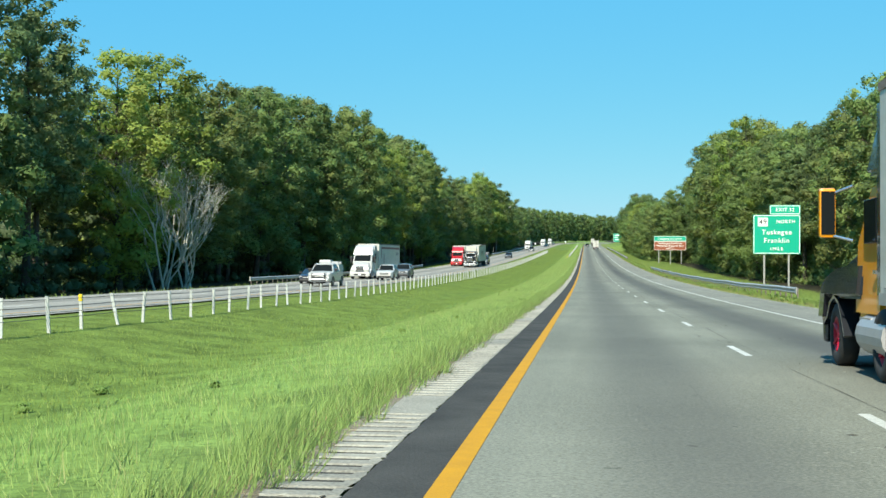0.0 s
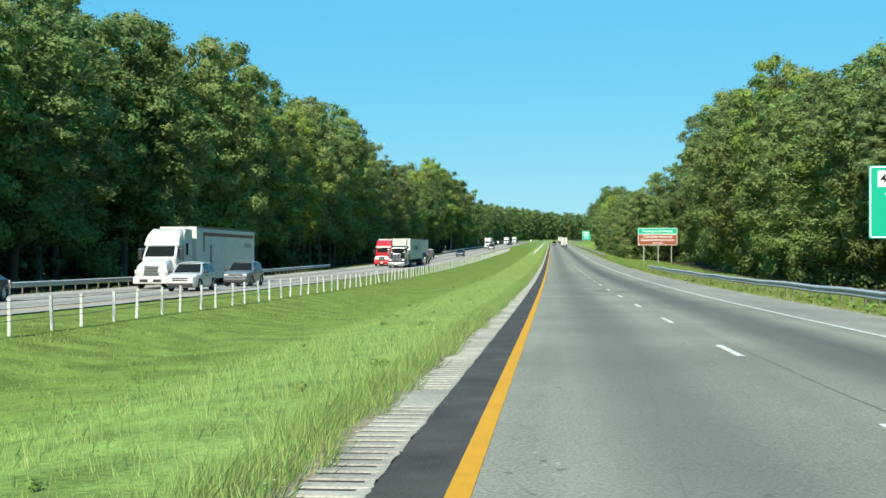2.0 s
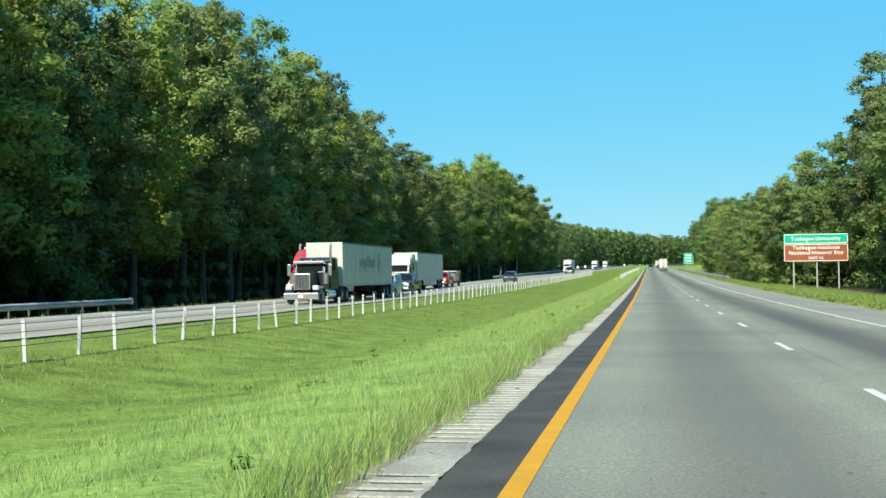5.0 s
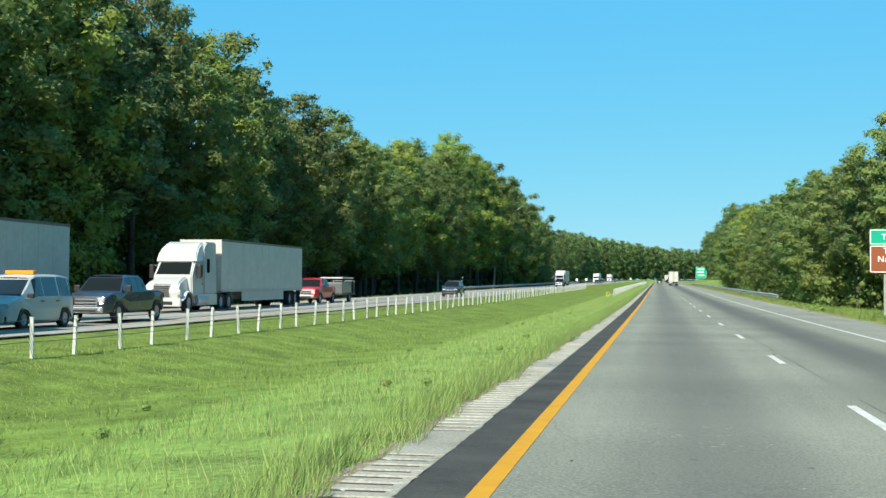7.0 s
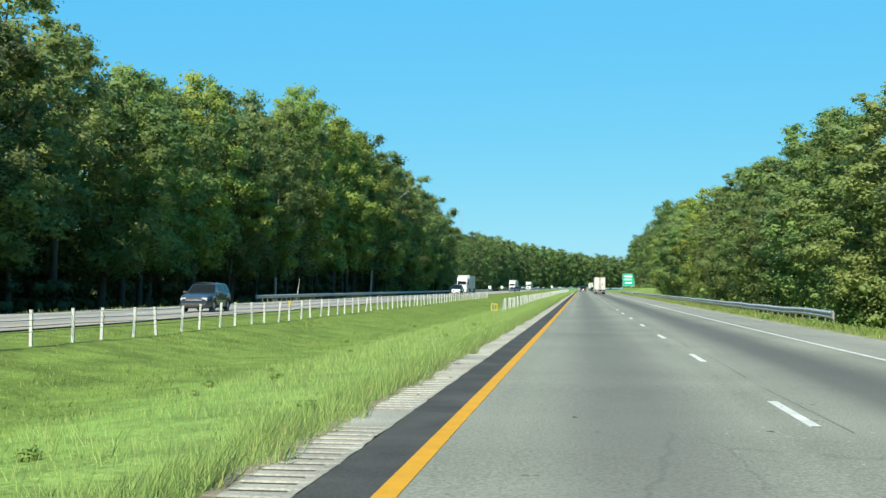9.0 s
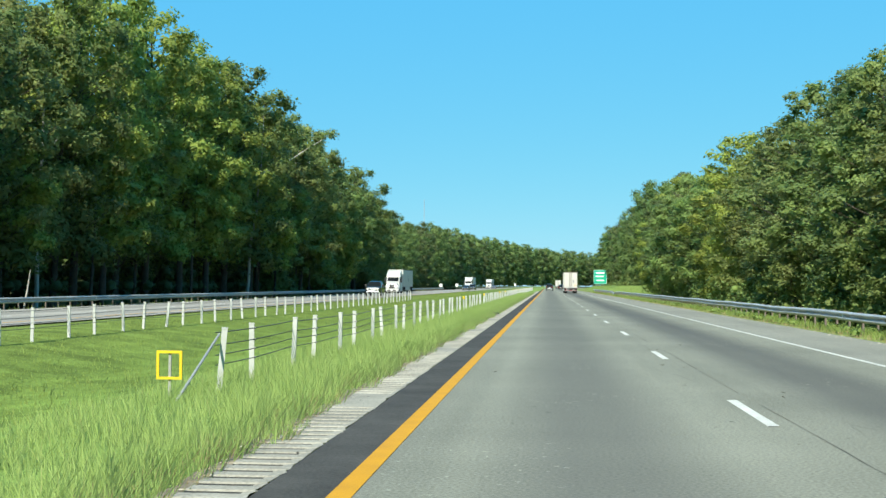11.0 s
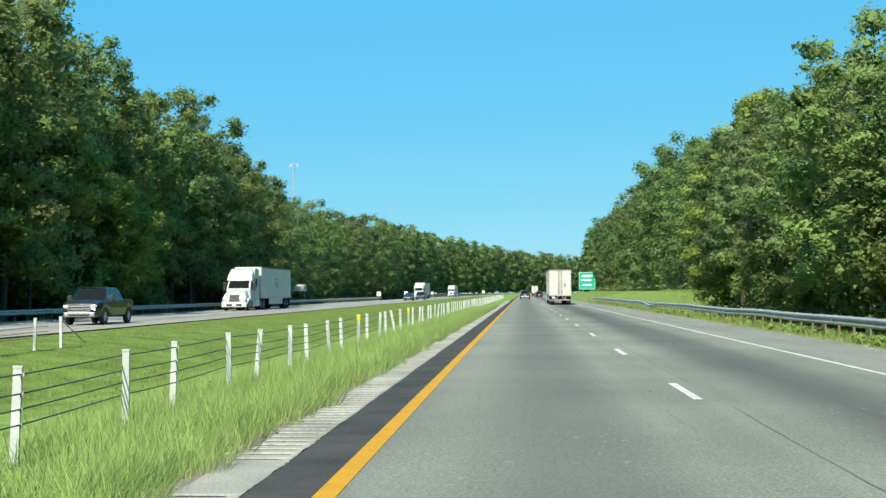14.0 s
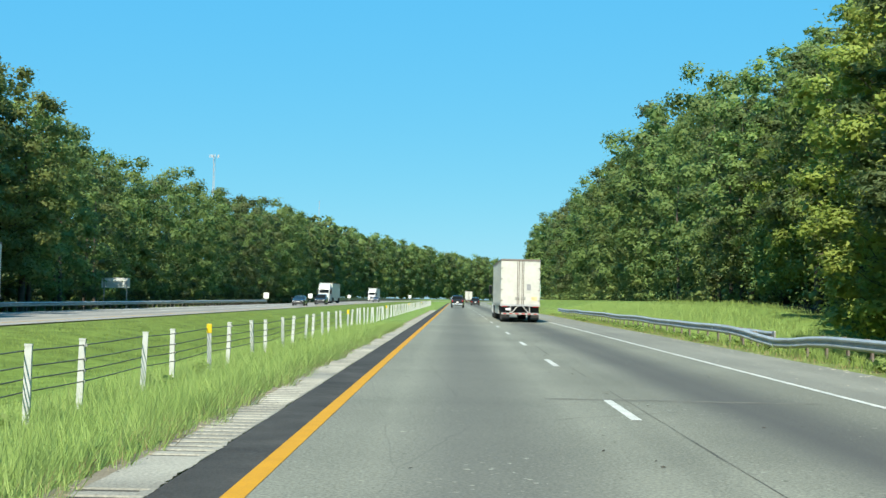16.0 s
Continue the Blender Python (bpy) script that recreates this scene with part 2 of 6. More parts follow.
ASPHALT = road_mat("asphalt", (0.13, 0.132, 0.107), (0.243, 0.244, 0.194), [(0.97, 1.35, 0.55), (4.97, 1.5, 0.85)], (0.07, 0.07, 0.068))
ASPHALT_FAR = road_mat("asphalt_far", (0.2, 0.192, 0.17), (0.35, 0.335, 0.295), [(-21.9, 1.3, 0.4), (-25.8, 1.3, 0.5)], (0.1, 0.1, 0.1))
SHOULDER = road_mat("shoulder_asphalt", (0.15, 0.15, 0.128), (0.26, 0.257, 0.215), [], (0.1, 0.1, 0.1), 45)
NEW_TAR = mat("fresh_asphalt", (0.03, 0.03, 0.029), (0.082, 0.08, 0.073), rough=0.9, spec=0.1, scale=1.1, fine=45, bump=0.5)
RUMBLE = mat("worn_rumble_asphalt", (0.16, 0.152, 0.128), (0.385, 0.365, 0.302), rough=0.9, spec=0.1, scale=0.8, fine=30, bump=0.5)
DIRT = mat("sandy_dirt", (0.13, 0.105, 0.07), (0.28, 0.245, 0.18), rough=0.95, spec=0.1, scale=1.5, fine=25, bump=0.6)
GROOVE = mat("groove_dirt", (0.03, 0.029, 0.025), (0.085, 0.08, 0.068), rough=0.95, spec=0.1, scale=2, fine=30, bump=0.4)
YELLOW = mat("yellow_paint", (0.54, 0.27, 0.014), (0.4, 0.2, 0.02), rough=0.7, spec=0.12, scale=3, fine=50, bump=0.2)
WHITE_LINE = mat("white_road_paint", (0.56, 0.56, 0.51), (0.3, 0.3, 0.27), rough=0.75, spec=0.12, scale=2.2, fine=30, bump=0.2, mid=0.56)
STEEL = mat("galvanised_steel", (0.44, 0.44, 0.42), (0.27, 0.27, 0.26), rough=0.55, metal=0.4, scale=1.5, fine=20)
RAIL_STEEL = mat("dull_rail_steel", (0.5, 0.51, 0.5), (0.3, 0.305, 0.3), rough=0.45, metal=0.35, scale=1.2, fine=14)
RUST = mat("weathered_steel", (0.14, 0.11, 0.09), (0.25, 0.22, 0.2), rough=0.8, metal=0.3, scale=3, fine=25)
POST = mat("white_coated_steel", (0.48, 0.495, 0.48), (0.35, 0.36, 0.35), rough=0.55, scale=3, fine=25, mid=0.57)
CABLE = mat("steel_cable", (0.06, 0.065, 0.06), (0.1, 0.1, 0.1), rough=0.6, metal=0.4)
TAPE_YELLOW = mat("yellow_reflective_tape", (0.72, 0.5, 0.02), (0.62, 0.43, 0.02), rough=0.4)
WOOD_POST = mat("grey_timber", (0.22, 0.18, 0.13), (0.13, 0.1, 0.08), rough=0.85, scale=3, fine=30)
SIGN_GREEN = mat("green_sign_sheeting", (0.0, 0.36, 0.23), (0.0, 0.32, 0.2), rough=0.45, scale=1, fine=8)
SIGN_BROWN = mat("broweed_rngsign_sheeting", (0.27, 0.075, 0.03), (0.23, 0.065, 0.03), rough=0.45, scale=1, fine=8)
SIGN_WHITE = mat("white_sign_sheeting", (0.82, 0.84, 0.82), (0.76, 0.78, 0.76), rough=0.45)
SIGN_DARK = mat("black_sign_paint", (0.02, 0.02, 0.02), rough=0.5)
ALU = mat("bare_aluminium", (0.5, 0.5, 0.5), (0.42, 0.42, 0.42), rough=0.5, metal=0.6)
BARK = mat("bark", (0.11, 0.085, 0.065), (0.05, 0.04, 0.032), rough=0.95, scale=1.5, fine=12, bump=0.8)
PALE_BARK = mat("bleached_wood", (0.52, 0.49, 0.43), (0.36, 0.33, 0.28), rough=0.9, scale=1.5, fine=14, bump=0.4)
LEAF = leaf_mat("broad_leaves", (0.115, 0.155, 0.05), (0.26, 0.33, 0.092), 0.022, 0.3, 0.45)
LEAF_BRIGHT = leaf_mat("sunny_leaves", (0.175, 0.24, 0.042), (0.335, 0.4, 0.085), 0.015, 0.15, 0.42)
NEEDLE = leaf_mat("pine_needles", (0.105, 0.14, 0.054), (0.22, 0.28, 0.098), 0.018, 0.28, 0.42)
# understory foliage: woodland shade put into the leaf colour itself
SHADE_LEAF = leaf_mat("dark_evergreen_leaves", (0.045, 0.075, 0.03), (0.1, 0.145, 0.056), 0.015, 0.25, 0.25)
GRASS_TALL = leaf_mat("tall_grass", (0.205, 0.32, 0.072), (0.345, 0.465, 0.138), 0.0, 0.0, 0.35, bumpy=False)
GRASS_SHORT = leaf_mat("short_grass", (0.14, 0.205, 0.04), (0.25, 0.34, 0.075), 0.0, 0.0, 0.35, bumpy=False)
GRASS_DRY = leaf_mat("pale_stalks", (0.24, 0.29, 0.09), (0.42, 0.44, 0.18), 0.0, 0.0, 0.3, bumpy=False)
STRAW = leaf_mat("straw", (0.2, 0.16, 0.07), (0.42, 0.35, 0.17), 0.0, 0.0, 0.3, bumpy=False)
WEED = leaf_mat("weeds", (0.15, 0.225, 0.05), (0.27, 0.37, 0.095), 0.01, 0.15, 0.4, bumpy=False)
RUBBER = mat("tyre_rubber", (0.018, 0.018, 0.018), (0.03, 0.03, 0.03), rough=0.8)
BLACK = mat("black_plastic", (0.015, 0.015, 0.016), (0.025, 0.025, 0.025), rough=0.5)
CHROME = mat("chrome", (0.66, 0.67, 0.68), (0.52, 0.53, 0.54), rough=0.25, metal=0.85)
WHITE_PAINT = mat("white_vehicle_paint", (0.5, 0.505, 0.495), (0.43, 0.43, 0.415), rough=0.3, coat=0.4, scale=0.8)
TRAILER_WHITE = mat("white_trailer_panel", (0.52, 0.515, 0.475), (0.41, 0.405, 0.36), rough=0.45, scale=0.9, fine=5, mid=0.55)
DARK_PAINT = mat("black_vehicle_paint", (0.012, 0.014, 0.018), (0.018, 0.02, 0.024), rough=0.25, coat=0.6)
BLUE_PAINT = mat("dark_blue_vehicle_paint", (0.022, 0.03, 0.05), (0.03, 0.04, 0.06), rough=0.25, coat=0.6)
GREY_PAINT = mat("grey_vehicle_paint", (0.13, 0.14, 0.15), (0.11, 0.12, 0.13), rough=0.3, coat=0.5)
RED_PAINT = mat("red_vehicle_paint", (0.45, 0.012, 0.018), (0.38, 0.01, 0.015), rough=0.28, coat=0.5)
RED_RIM = mat("red_wheel_paint", (0.5, 0.01, 0.04), (0.4, 0.01, 0.03), rough=0.4)
ORANGE_PAINT = mat("amber_vehicle_paint", (0.75, 0.3, 0.01), (0.68, 0.26, 0.01), rough=0.3, coat=0.4)
GLASS = glass_mat("tinted_glass", (0.012, 0.015, 0.016))
LAMP_RED = mat("red_lamp_lens", (0.4, 0.01, 0.01), (0.3, 0.01, 0.01), rough=0.2)
LAMP_CLEAR = mat("clear_lamp_lens", (0.5, 0.5, 0.48), (0.38, 0.38, 0.36), rough=0.25)
LAMP_AMBER = mat("amber_lamp_lens", (0.8, 0.3, 0.02), (0.7, 0.25, 0.02), rough=0.2)
STICKER = mat("orange_sticker", (0.7, 0.3, 0.1), (0.75, 0.6, 0.4), rough=0.5, scale=8)
LOGO_DARK = mat("faded_print", (0.2, 0.2, 0.22), (0.3, 0.3, 0.3), rough=0.5)


def ground_mat():
    """Soil and turf: pale tall growth by the near road, olive mown turf beyond, leaf litter under the woods."""
    m = bpy.data.materials.new("turf")
    m.use_nodes = True
    nt = m.node_tree
    L = nt.links.new
    b = nt.nodes["Principled BSDF"]
    b.inputs["Roughness"].default_value = 0.95
    b.inputs["Specular IOR Level"].default_value = 0.11
    tc = nt.nodes.new("ShaderNodeTexCoord")
    sep = nt.nodes.new("ShaderNodeSeparateXYZ")
    L(tc.outputs["Object"], sep.inputs[0])

    def nz(scale, detail=5):
        n = nt.nodes.new("ShaderNodeTexNoise")
        n.inputs["Scale"].default_value, n.inputs["Detail"].default_value = scale, detail
        L(tc.outputs["Object"], n.inputs["Vector"])
        return n

    big, small = nz(0.25), nz(9.0, 4)
    warp = nt.nodes.new("ShaderNodeMath")
    warp.operation = "MULTIPLY_ADD"
    warp.inputs[1].default_value, warp.inputs[2].default_value = 2.5, -1.25
    L(big.outputs["Fac"], warp.inputs[0])
    sx = nt.nodes.new("ShaderNodeMath")
    L(sep.outputs[0], sx.inputs[0])
    L(warp.outputs[0], sx.inputs[1])
    mr = nt.nodes.new("ShaderNodeMapRange")
    mr.inputs["From Min"].default_value, mr.inputs["From Max"].default_value = -60, 40
    L(sx.outputs[0], mr.inputs["Value"])
    ramp = nt.nodes.new("ShaderNodeValToRGB")
    stops = [(-60, (0.04, 0.058, 0.02)), (-50, (0.045, 0.037, 0.022)), (-38, (0.05, 0.042, 0.025)), (-35.5, (0.085, 0.15, 0.03)), (-30, (0.18, 0.24, 0.065)), (-13, (0.165, 0.23, 0.045)),
             (-8.5, (0.17, 0.25, 0.05)), (-6.5, (0.212, 0.335, 0.073)), (-2.7, (0.222, 0.315, 0.08)), (12, (0.22, 0.26, 0.08)), (17, (0.19, 0.28, 0.065)), (22, (0.18, 0.26, 0.06)), (25, (0.05, 0.045, 0.025)), (36, (0.045, 0.04, 0.022)), (40, (0.04, 0.058, 0.02))]
    el = ramp.color_ramp.elements
    while len(el) > 1:
        el.remove(el[-1])
    el[0].position, el[0].color = (stops[0][0] + 60) / 100, rgb(stops[0][1])
    for p, c in stops[1:]:
        e = el.new((p + 60) / 100)
        e.color = rgb(c)
    L(mr.outputs["Result"], ramp.inputs[0])
    hsv = nt.nodes.new("ShaderNodeHueSaturation")
    v = nt.nodes.new("ShaderNodeMapRange")
    v.inputs["To Min"].default_value, v.inputs["To Max"].default_value = 0.3, 1.3
    L(small.outputs["Fac"], v.inputs["Value"])
    patchy = nt.nodes.new("ShaderNodeMapRange")
    patchy.inputs["From Min"].default_value, patchy.inputs["From Max"].default_value = 0.3, 0.7
    patchy.inputs["To Min"].default_value, patchy.inputs["To Max"].default_value = 0.62, 1.22
    L(nz(0.8, 3).outputs["Fac"], patchy.inputs["Value"])
    both_v = nt.nodes.new("ShaderNodeMath")
    both_v.operation = "MULTIPLY"
    L(v.outputs["Result"], both_v.inputs[0])
    L(patchy.outputs["Result"], both_v.inputs[1])
    L(both_v.outputs[0], hsv.inputs["Value"])
    L(ramp.outputs["Color"], hsv.inputs["Color"])
    L(hsv.outputs["Color"], b.inputs["Base Color"])
    bp = nt.nodes.new("ShaderNodeBump")
    bp.inputs["Distance"].default_value = 0.05
    L(small.outputs["Fac"], bp.inputs["Height"])
    L(bp.outputs["Normal"], b.inputs["Normal"])
    return m


TURF = ground_mat()

# ---- mesh helpers ----


def mesh_of(name, verts, faces, material, smooth=False):
    me = bpy.data.meshes.new(name)
    me.from_pydata([tuple(map(float, v)) for v in verts], [], faces)
    for m in material if isinstance(material, (list, tuple)) else [material]:
        me.materials.append(m)
    if smooth:
        me.shade_smooth()
    return me


def fast_mesh(name, verts, nside, material):
    """Loose faces of nside corners each, from an array of corners."""
    n = len(verts)
    me = bpy.data.meshes.new(name)
    me.vertices.add(n)
    me.vertices.foreach_set("co", np.ascontiguousarray(verts, dtype=np.float32).ravel())
    me.loops.add(n)
    me.loops.foreach_set("vertex_index", np.arange(n, dtype=np.int32))
    me.polygons.add(n // nside)
    me.polygons.foreach_set("loop_start", np.arange(0, n, nside, dtype=np.int32))
    me.update(calc_edges=True)
    me.materials.append(material)
    return me


def part(name, bm, material, parent, label="", at=None):
    """Link a bmesh, or a ready mesh, as ONE mesh object under a thing or under a part."""
    if isinstance(bm, bmesh.types.BMesh):
        me = bpy.data.meshes.new(name)
        bm.to_mesh(me)
        bm.free()
        me.materials.append(material)
    else:
        me = bm
    ob = new(name, me)
    ob.parent = parent
    if at is not None:
        ob.location = at
    if label:
        tagged(ob, label)
    return ob


def thing(name, label, category, group="", at=None):
    return tagged(new(name), label, category, group) if at is None else place(tagged(new(name), label, category, group), at)


def place(ob, m):
    ob.matrix_basis = m
    return ob


def box(bm, x0, x1, y0, y1, z0, z1, bevel=0.0):
    m = Matrix.Translation(((x0 + x1) / 2, (y0 + y1) / 2, (z0 + z1) / 2)) @ Matrix.Diagonal((abs(x1 - x0), abs(y1 - y0), abs(z1 - z0), 1))
    made = bmesh.ops.create_cube(bm, size=1, matrix=m)
    if bevel:
        edges = list({e for v in made["verts"] for e in v.link_edges})
        bmesh.ops.bevel(bm, geom=edges, offset=bevel, segments=2, affect="EDGES", profile=0.6)
    return bm


def boxes(*rows, bevel=0.0):
    bm = bmesh.new()
    for r in rows:
        box(bm, *r, bevel=bevel)
    return bm


def rod(bm, a, b, r, r2=None, seg=8):
    a, b = Vector(a), Vector(b)
    d = b - a
    m = Matrix.Translation((a + b) / 2) @ d.to_track_quat("Z", "Y").to_matrix().to_4x4()
    bmesh.ops.create_cone(bm, cap_ends=True, segments=seg, radius1=r, radius2=r if r2 is None else r2, depth=d.length, matrix=m)
    return bm


def rods(*rows, seg=8):
    bm = bmesh.new()
    for r in rows:
        rod(bm, *r, seg=seg)
    return bm


# ---- lie of the land ----
GRADE = [(-150, 4.54), (-60, 1.82), (0, 0.007), (31, -0.936), (62, -1.821), (93, -2.600), (124, -3.255), (155, -3.781), (186, -4.186), (217, -4.486), (248, -4.697), (279, -4.837), (310, -4.921), (350, -4.970), (400, -4.974), (450, -4.974), (500, -4.974), (600, -4.974), (5000, -4.974)]


def road_z(y):
    """Height of the roadway: a long sag that runs out level."""
    i = max(1, min(len(GRADE) - 3, next((j for j, g in enumerate(GRADE) if g[0] > y), 3) - 1))
    (ya, za), (yb, zb), (yc, zc), (yd, zd) = GRADE[i - 1:i + 3]
    if y >= 600:
        return zc
    t = (y - yb) / (yc - yb)
    m0, m1 = (zc - za) / (yc - ya) * (yc - yb), (zd - zb) / (yd - yb) * (yc - yb)
    return (2 * t ** 3 - 3 * t ** 2 + 1) * zb + (t ** 3 - 2 * t ** 2 + t) * m0 + (3 * t ** 2 - 2 * t ** 3) * zc + (t ** 3 - t ** 2) * m1


def bend(y):
    """Far ahead the road swings gently to the right."""
    return 0.0 if y < 850 else (y - 850) ** 2 / 2200.0


CROSS = [(-2500, -1.0), (-80, -0.6), (-46, -0.5), (-36, -0.75), (-31.5, -0.45), (-29.6, -0.05), (-29.2, -0.06), (-18.4, -0.06), (-18.0, -0.04), (-15, -0.15), (-10.5, -0.75), (-7.5, -0.6),
         (-5, -0.2), (-2.6, -0.02), (-2.2, -0.06), (10.2, -0.06), (10.6, -0.04), (12.5, -0.3), (17, -0.9), (23, -1.1), (34, -0.9), (60, -0.5), (2500, 0.0)]


def cross(x):
    for (x0, z0), (x1, z1) in zip(CROSS, CROSS[1:]):
        if x0 <= x <= x1:
            return z0 + (z1 - z0) * (x - x0) / (x1 - x0)
    return 0.0


def bank(x, y):
    """Past the second rail the verge climbs to a low grassy bank."""
    rise = np.clip((np.asarray(y, dtype=float) - 538) / 50, 0, 1)
    side = np.clip((np.asarray(x, dtype=float) - 12.5) / 9, 0, 1)
    return rise * rise * (3 - 2 * rise) * side * 2.6


def land(x, y):
    lump = 0.0 if -31 < x < -17 or -3 < x < 10.8 else 0.06 * noise.noise((x * 0.25, y * 0.12, 0))
    return road_z(y) + cross(x) + lump + float(bank(x, y))


def strip(name, xs, ys, z, material, label="", lift=0.0):
    """A ribbon along the road: columns xs, rows ys; z(x, y) gives its height."""
    verts = [(x + bend(y), y, z(x, y) + lift) for y in ys for x in xs]
    n = len(xs)
    faces = [(j * n + i, j * n + i + 1, (j + 1) * n + i + 1, (j + 1) * n + i) for j in range(len(ys) - 1) for i in range(n - 1)]
    return mesh_of(name, verts, faces, material, True)


YS = [-300, -200] + [-120 + 6 * i for i in range(120)] + [600 + 20 * i for i in range(36)]
ground_xs = sorted({c[0] for c in CROSS} | {-300, -150, 100, 200, 600, -800} | {-17 + 0.9 * i for i in range(16)} | {11 + 1.5 * i for i in range(9)} | {-35, -33})
ground = new("ground", strip("ground", ground_xs, YS + [1500, 2000, 4500], lambda x, y: land(x, y), TURF))
tagged(ground, "green mown turf and woodland soil along the highway", "ground", kind="structure")
road = new("road", strip("road", [-1.65, 0.97, 2.95, 4.97, 7.15], YS, lambda x, y: road_z(y), ASPHALT))
tagged(road, "worn grey asphalt carriageway with dark oil bands", "road", kind="structure")
far_road = new("road_far", strip("road_far", [-29.3, -27.0, -24, -21.0, -18.5], YS, lambda x, y: road_z(y), ASPHALT_FAR))
tagged(far_road, "pale grey asphalt carriageway of the oncoming traffic", "road", kind="structure")
shoulder = new("pavement_shoulder", strip("shoulder", [7.15, 8.5, 10.3], YS, lambda x, y: road_z(y) - 0.002 - 0.02 * (x - 7.15), SHOULDER))
tagged(shoulder, "greyish paved hard shoulder", "shoulder", kind="structure")


def line(name, x0, x1, ys, material, label, lift=0.006):
    ob = new(name, strip(name, [x0, x1], ys, lambda x, y: road_z(y), material, lift=lift))
    return tagged(ob, label, "road marking", kind="structure")


line("trim_yellow_line", -1.105, -0.925, YS, YELLOW, "solid yellow edge line painted on asphalt")
line("trim_white_line", 6.93, 7.07, YS, WHITE_LINE, "solid white edge line painted on asphalt")
line("trim_far_yellow_line", -20.05, -19.9, YS, YELLOW, "solid yellow edge line of the far carriageway")
line("trim_far_white_line", -27.9, -27.75, YS, WHITE_LINE, "solid white edge line of the far carriageway")
line("trim_black_band", -1.65, -1.105, YS, NEW_TAR, "strip of fresh black asphalt beside the yellow line", 0.004)

# lane dashes, each a painted piece of its own
dash_root = tagged(new("lane_dashes"), "broken white lane line painted on asphalt", "road marking", kind="structure")
DASH0, PERIOD = 10.39, 12.19
k = 0
while DASH0 + k * PERIOD < 900:
    y0 = DASH0 + k * PERIOD
    for cx, nm in ((2.95, "dash"), (-23.85, "far_dash")):
        verts = []
        for j in range(3):
            y = y0 + 1.525 * j
            w = 0.065 + 0.008 * random.random()
            for sx, up in ((-w, 0.001), (-w + 0.01, 0.007), (w - 0.01, 0.007), (w, 0.001)):
                verts.append((cx + sx + bend(y), y, road_z(y) + up))
        faces = [(4 * j + i, 4 * j + i + 1, 4 * j + i + 5, 4 * j + i + 4) for j in range(2) for i in range(3)]
        part(nm, mesh_of(nm, verts, faces, WHITE_LINE), None, dash_root)
    k += 1

# milled rumble strip beside the black band: ridges and grooves across it
random.seed(4)
verts, faces = [], []
y, row, flat_rows = -8.0, 0, []
while y < 640:
    worn_flat = y % 12.6 < 1.7
    flat_rows.append(worn_flat)
    for dy, dz in ((0, 0.009), (0.17, 0.009), (0.185, -0.004), (0.325, -0.005)):
        if worn_flat:
            dz = 0.008
        ragged = 0.12 * noise.noise((y * 0.7, 3.0, 0)) + 0.05 * noise.noise((y * 4, 1.0, 0))
        for i, x in enumerate((-2.34 + 1.4 * ragged, -2.2 + 0.4 * ragged, -1.76 + 0.25 * ragged, -1.655 + 0.05 * noise.noise((y * 5.1 + dy * 9, 7.0, 0)))):
            side = i in (0, 3)
            verts.append((x, y + dy, road_z(y + dy) + (0.008 if side else dz)))
        row += 1
    y += 0.34
faces = [(4 * j + i, 4 * j + i + 1, 4 * j + i + 5, 4 * j + i + 4) for j in range(row - 1) for i in range(3)]
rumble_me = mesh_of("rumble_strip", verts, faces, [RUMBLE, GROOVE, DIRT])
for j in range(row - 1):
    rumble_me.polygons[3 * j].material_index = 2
    # near wall and floor of each groove, darker than the ridges
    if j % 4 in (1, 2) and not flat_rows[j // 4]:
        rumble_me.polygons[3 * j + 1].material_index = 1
tagged(new("pavement_rumble_strip", rumble_me), "pale worn rumble strip with milled cross grooves", "rumble strip", kind="structure")

# ---- trees ----


def leaves(centres, radii, count, size, rng, flat=0.8, up=0.45, slim=0.6):
    """Leaf sprays strewn through clumps, pointed, turned outward and up. Returns the corners, and a soft normal for each corner that follows the clump's round."""
    share = radii ** 2 / (radii ** 2).sum()
    idx = rng.choice(len(centres), count, p=share)
    d = rng.normal(size=(count, 3))
    d /= np.linalg.norm(d, axis=1)[:, None]
    far = 0.42 + 0.64 * rng.random(count) ** 0.85
    pos = centres[idx] + d * (radii[idx] * far)[:, None] * np.array([1, 1, flat])
    nrm = d * 1.2 + rng.normal(size=(count, 3)) * 0.33 + np.array([0, 0, up])
    nrm /= np.linalg.norm(nrm, axis=1)[:, None]
    t = np.cross(nrm, rng.normal(size=(count, 3)))
    t /= np.linalg.norm(t, axis=1)[:, None]
    u = np.cross(nrm, t)
    s = size * ((0.6 + 0.8 * rng.random(count)) * (1.62 - 0.78 * far))[:, None]
    corners = np.stack([pos - t * s * 0.5, pos + t * s * 0.55 - u * s * 0.15, pos + u * s * slim + t * s * 0.1], axis=1).reshape(-1, 3)
    soft = d + nrm * 0.45 + np.array([0, 0, 0.25])
    soft /= np.linalg.norm(soft, axis=1)[:, None]
    return corners, np.repeat(soft, 3, axis=0)


def ball(level):
    bm = bmesh.new()
    bmesh.ops.create_icosphere(bm, subdivisions=level, radius=1)
    v = np.array([p.co[:] for p in bm.verts])
    f = np.array([[p.index for p in q.verts] for q in bm.faces])
    bm.free()
    return v, f


BALL_PLAIN = ball(1)


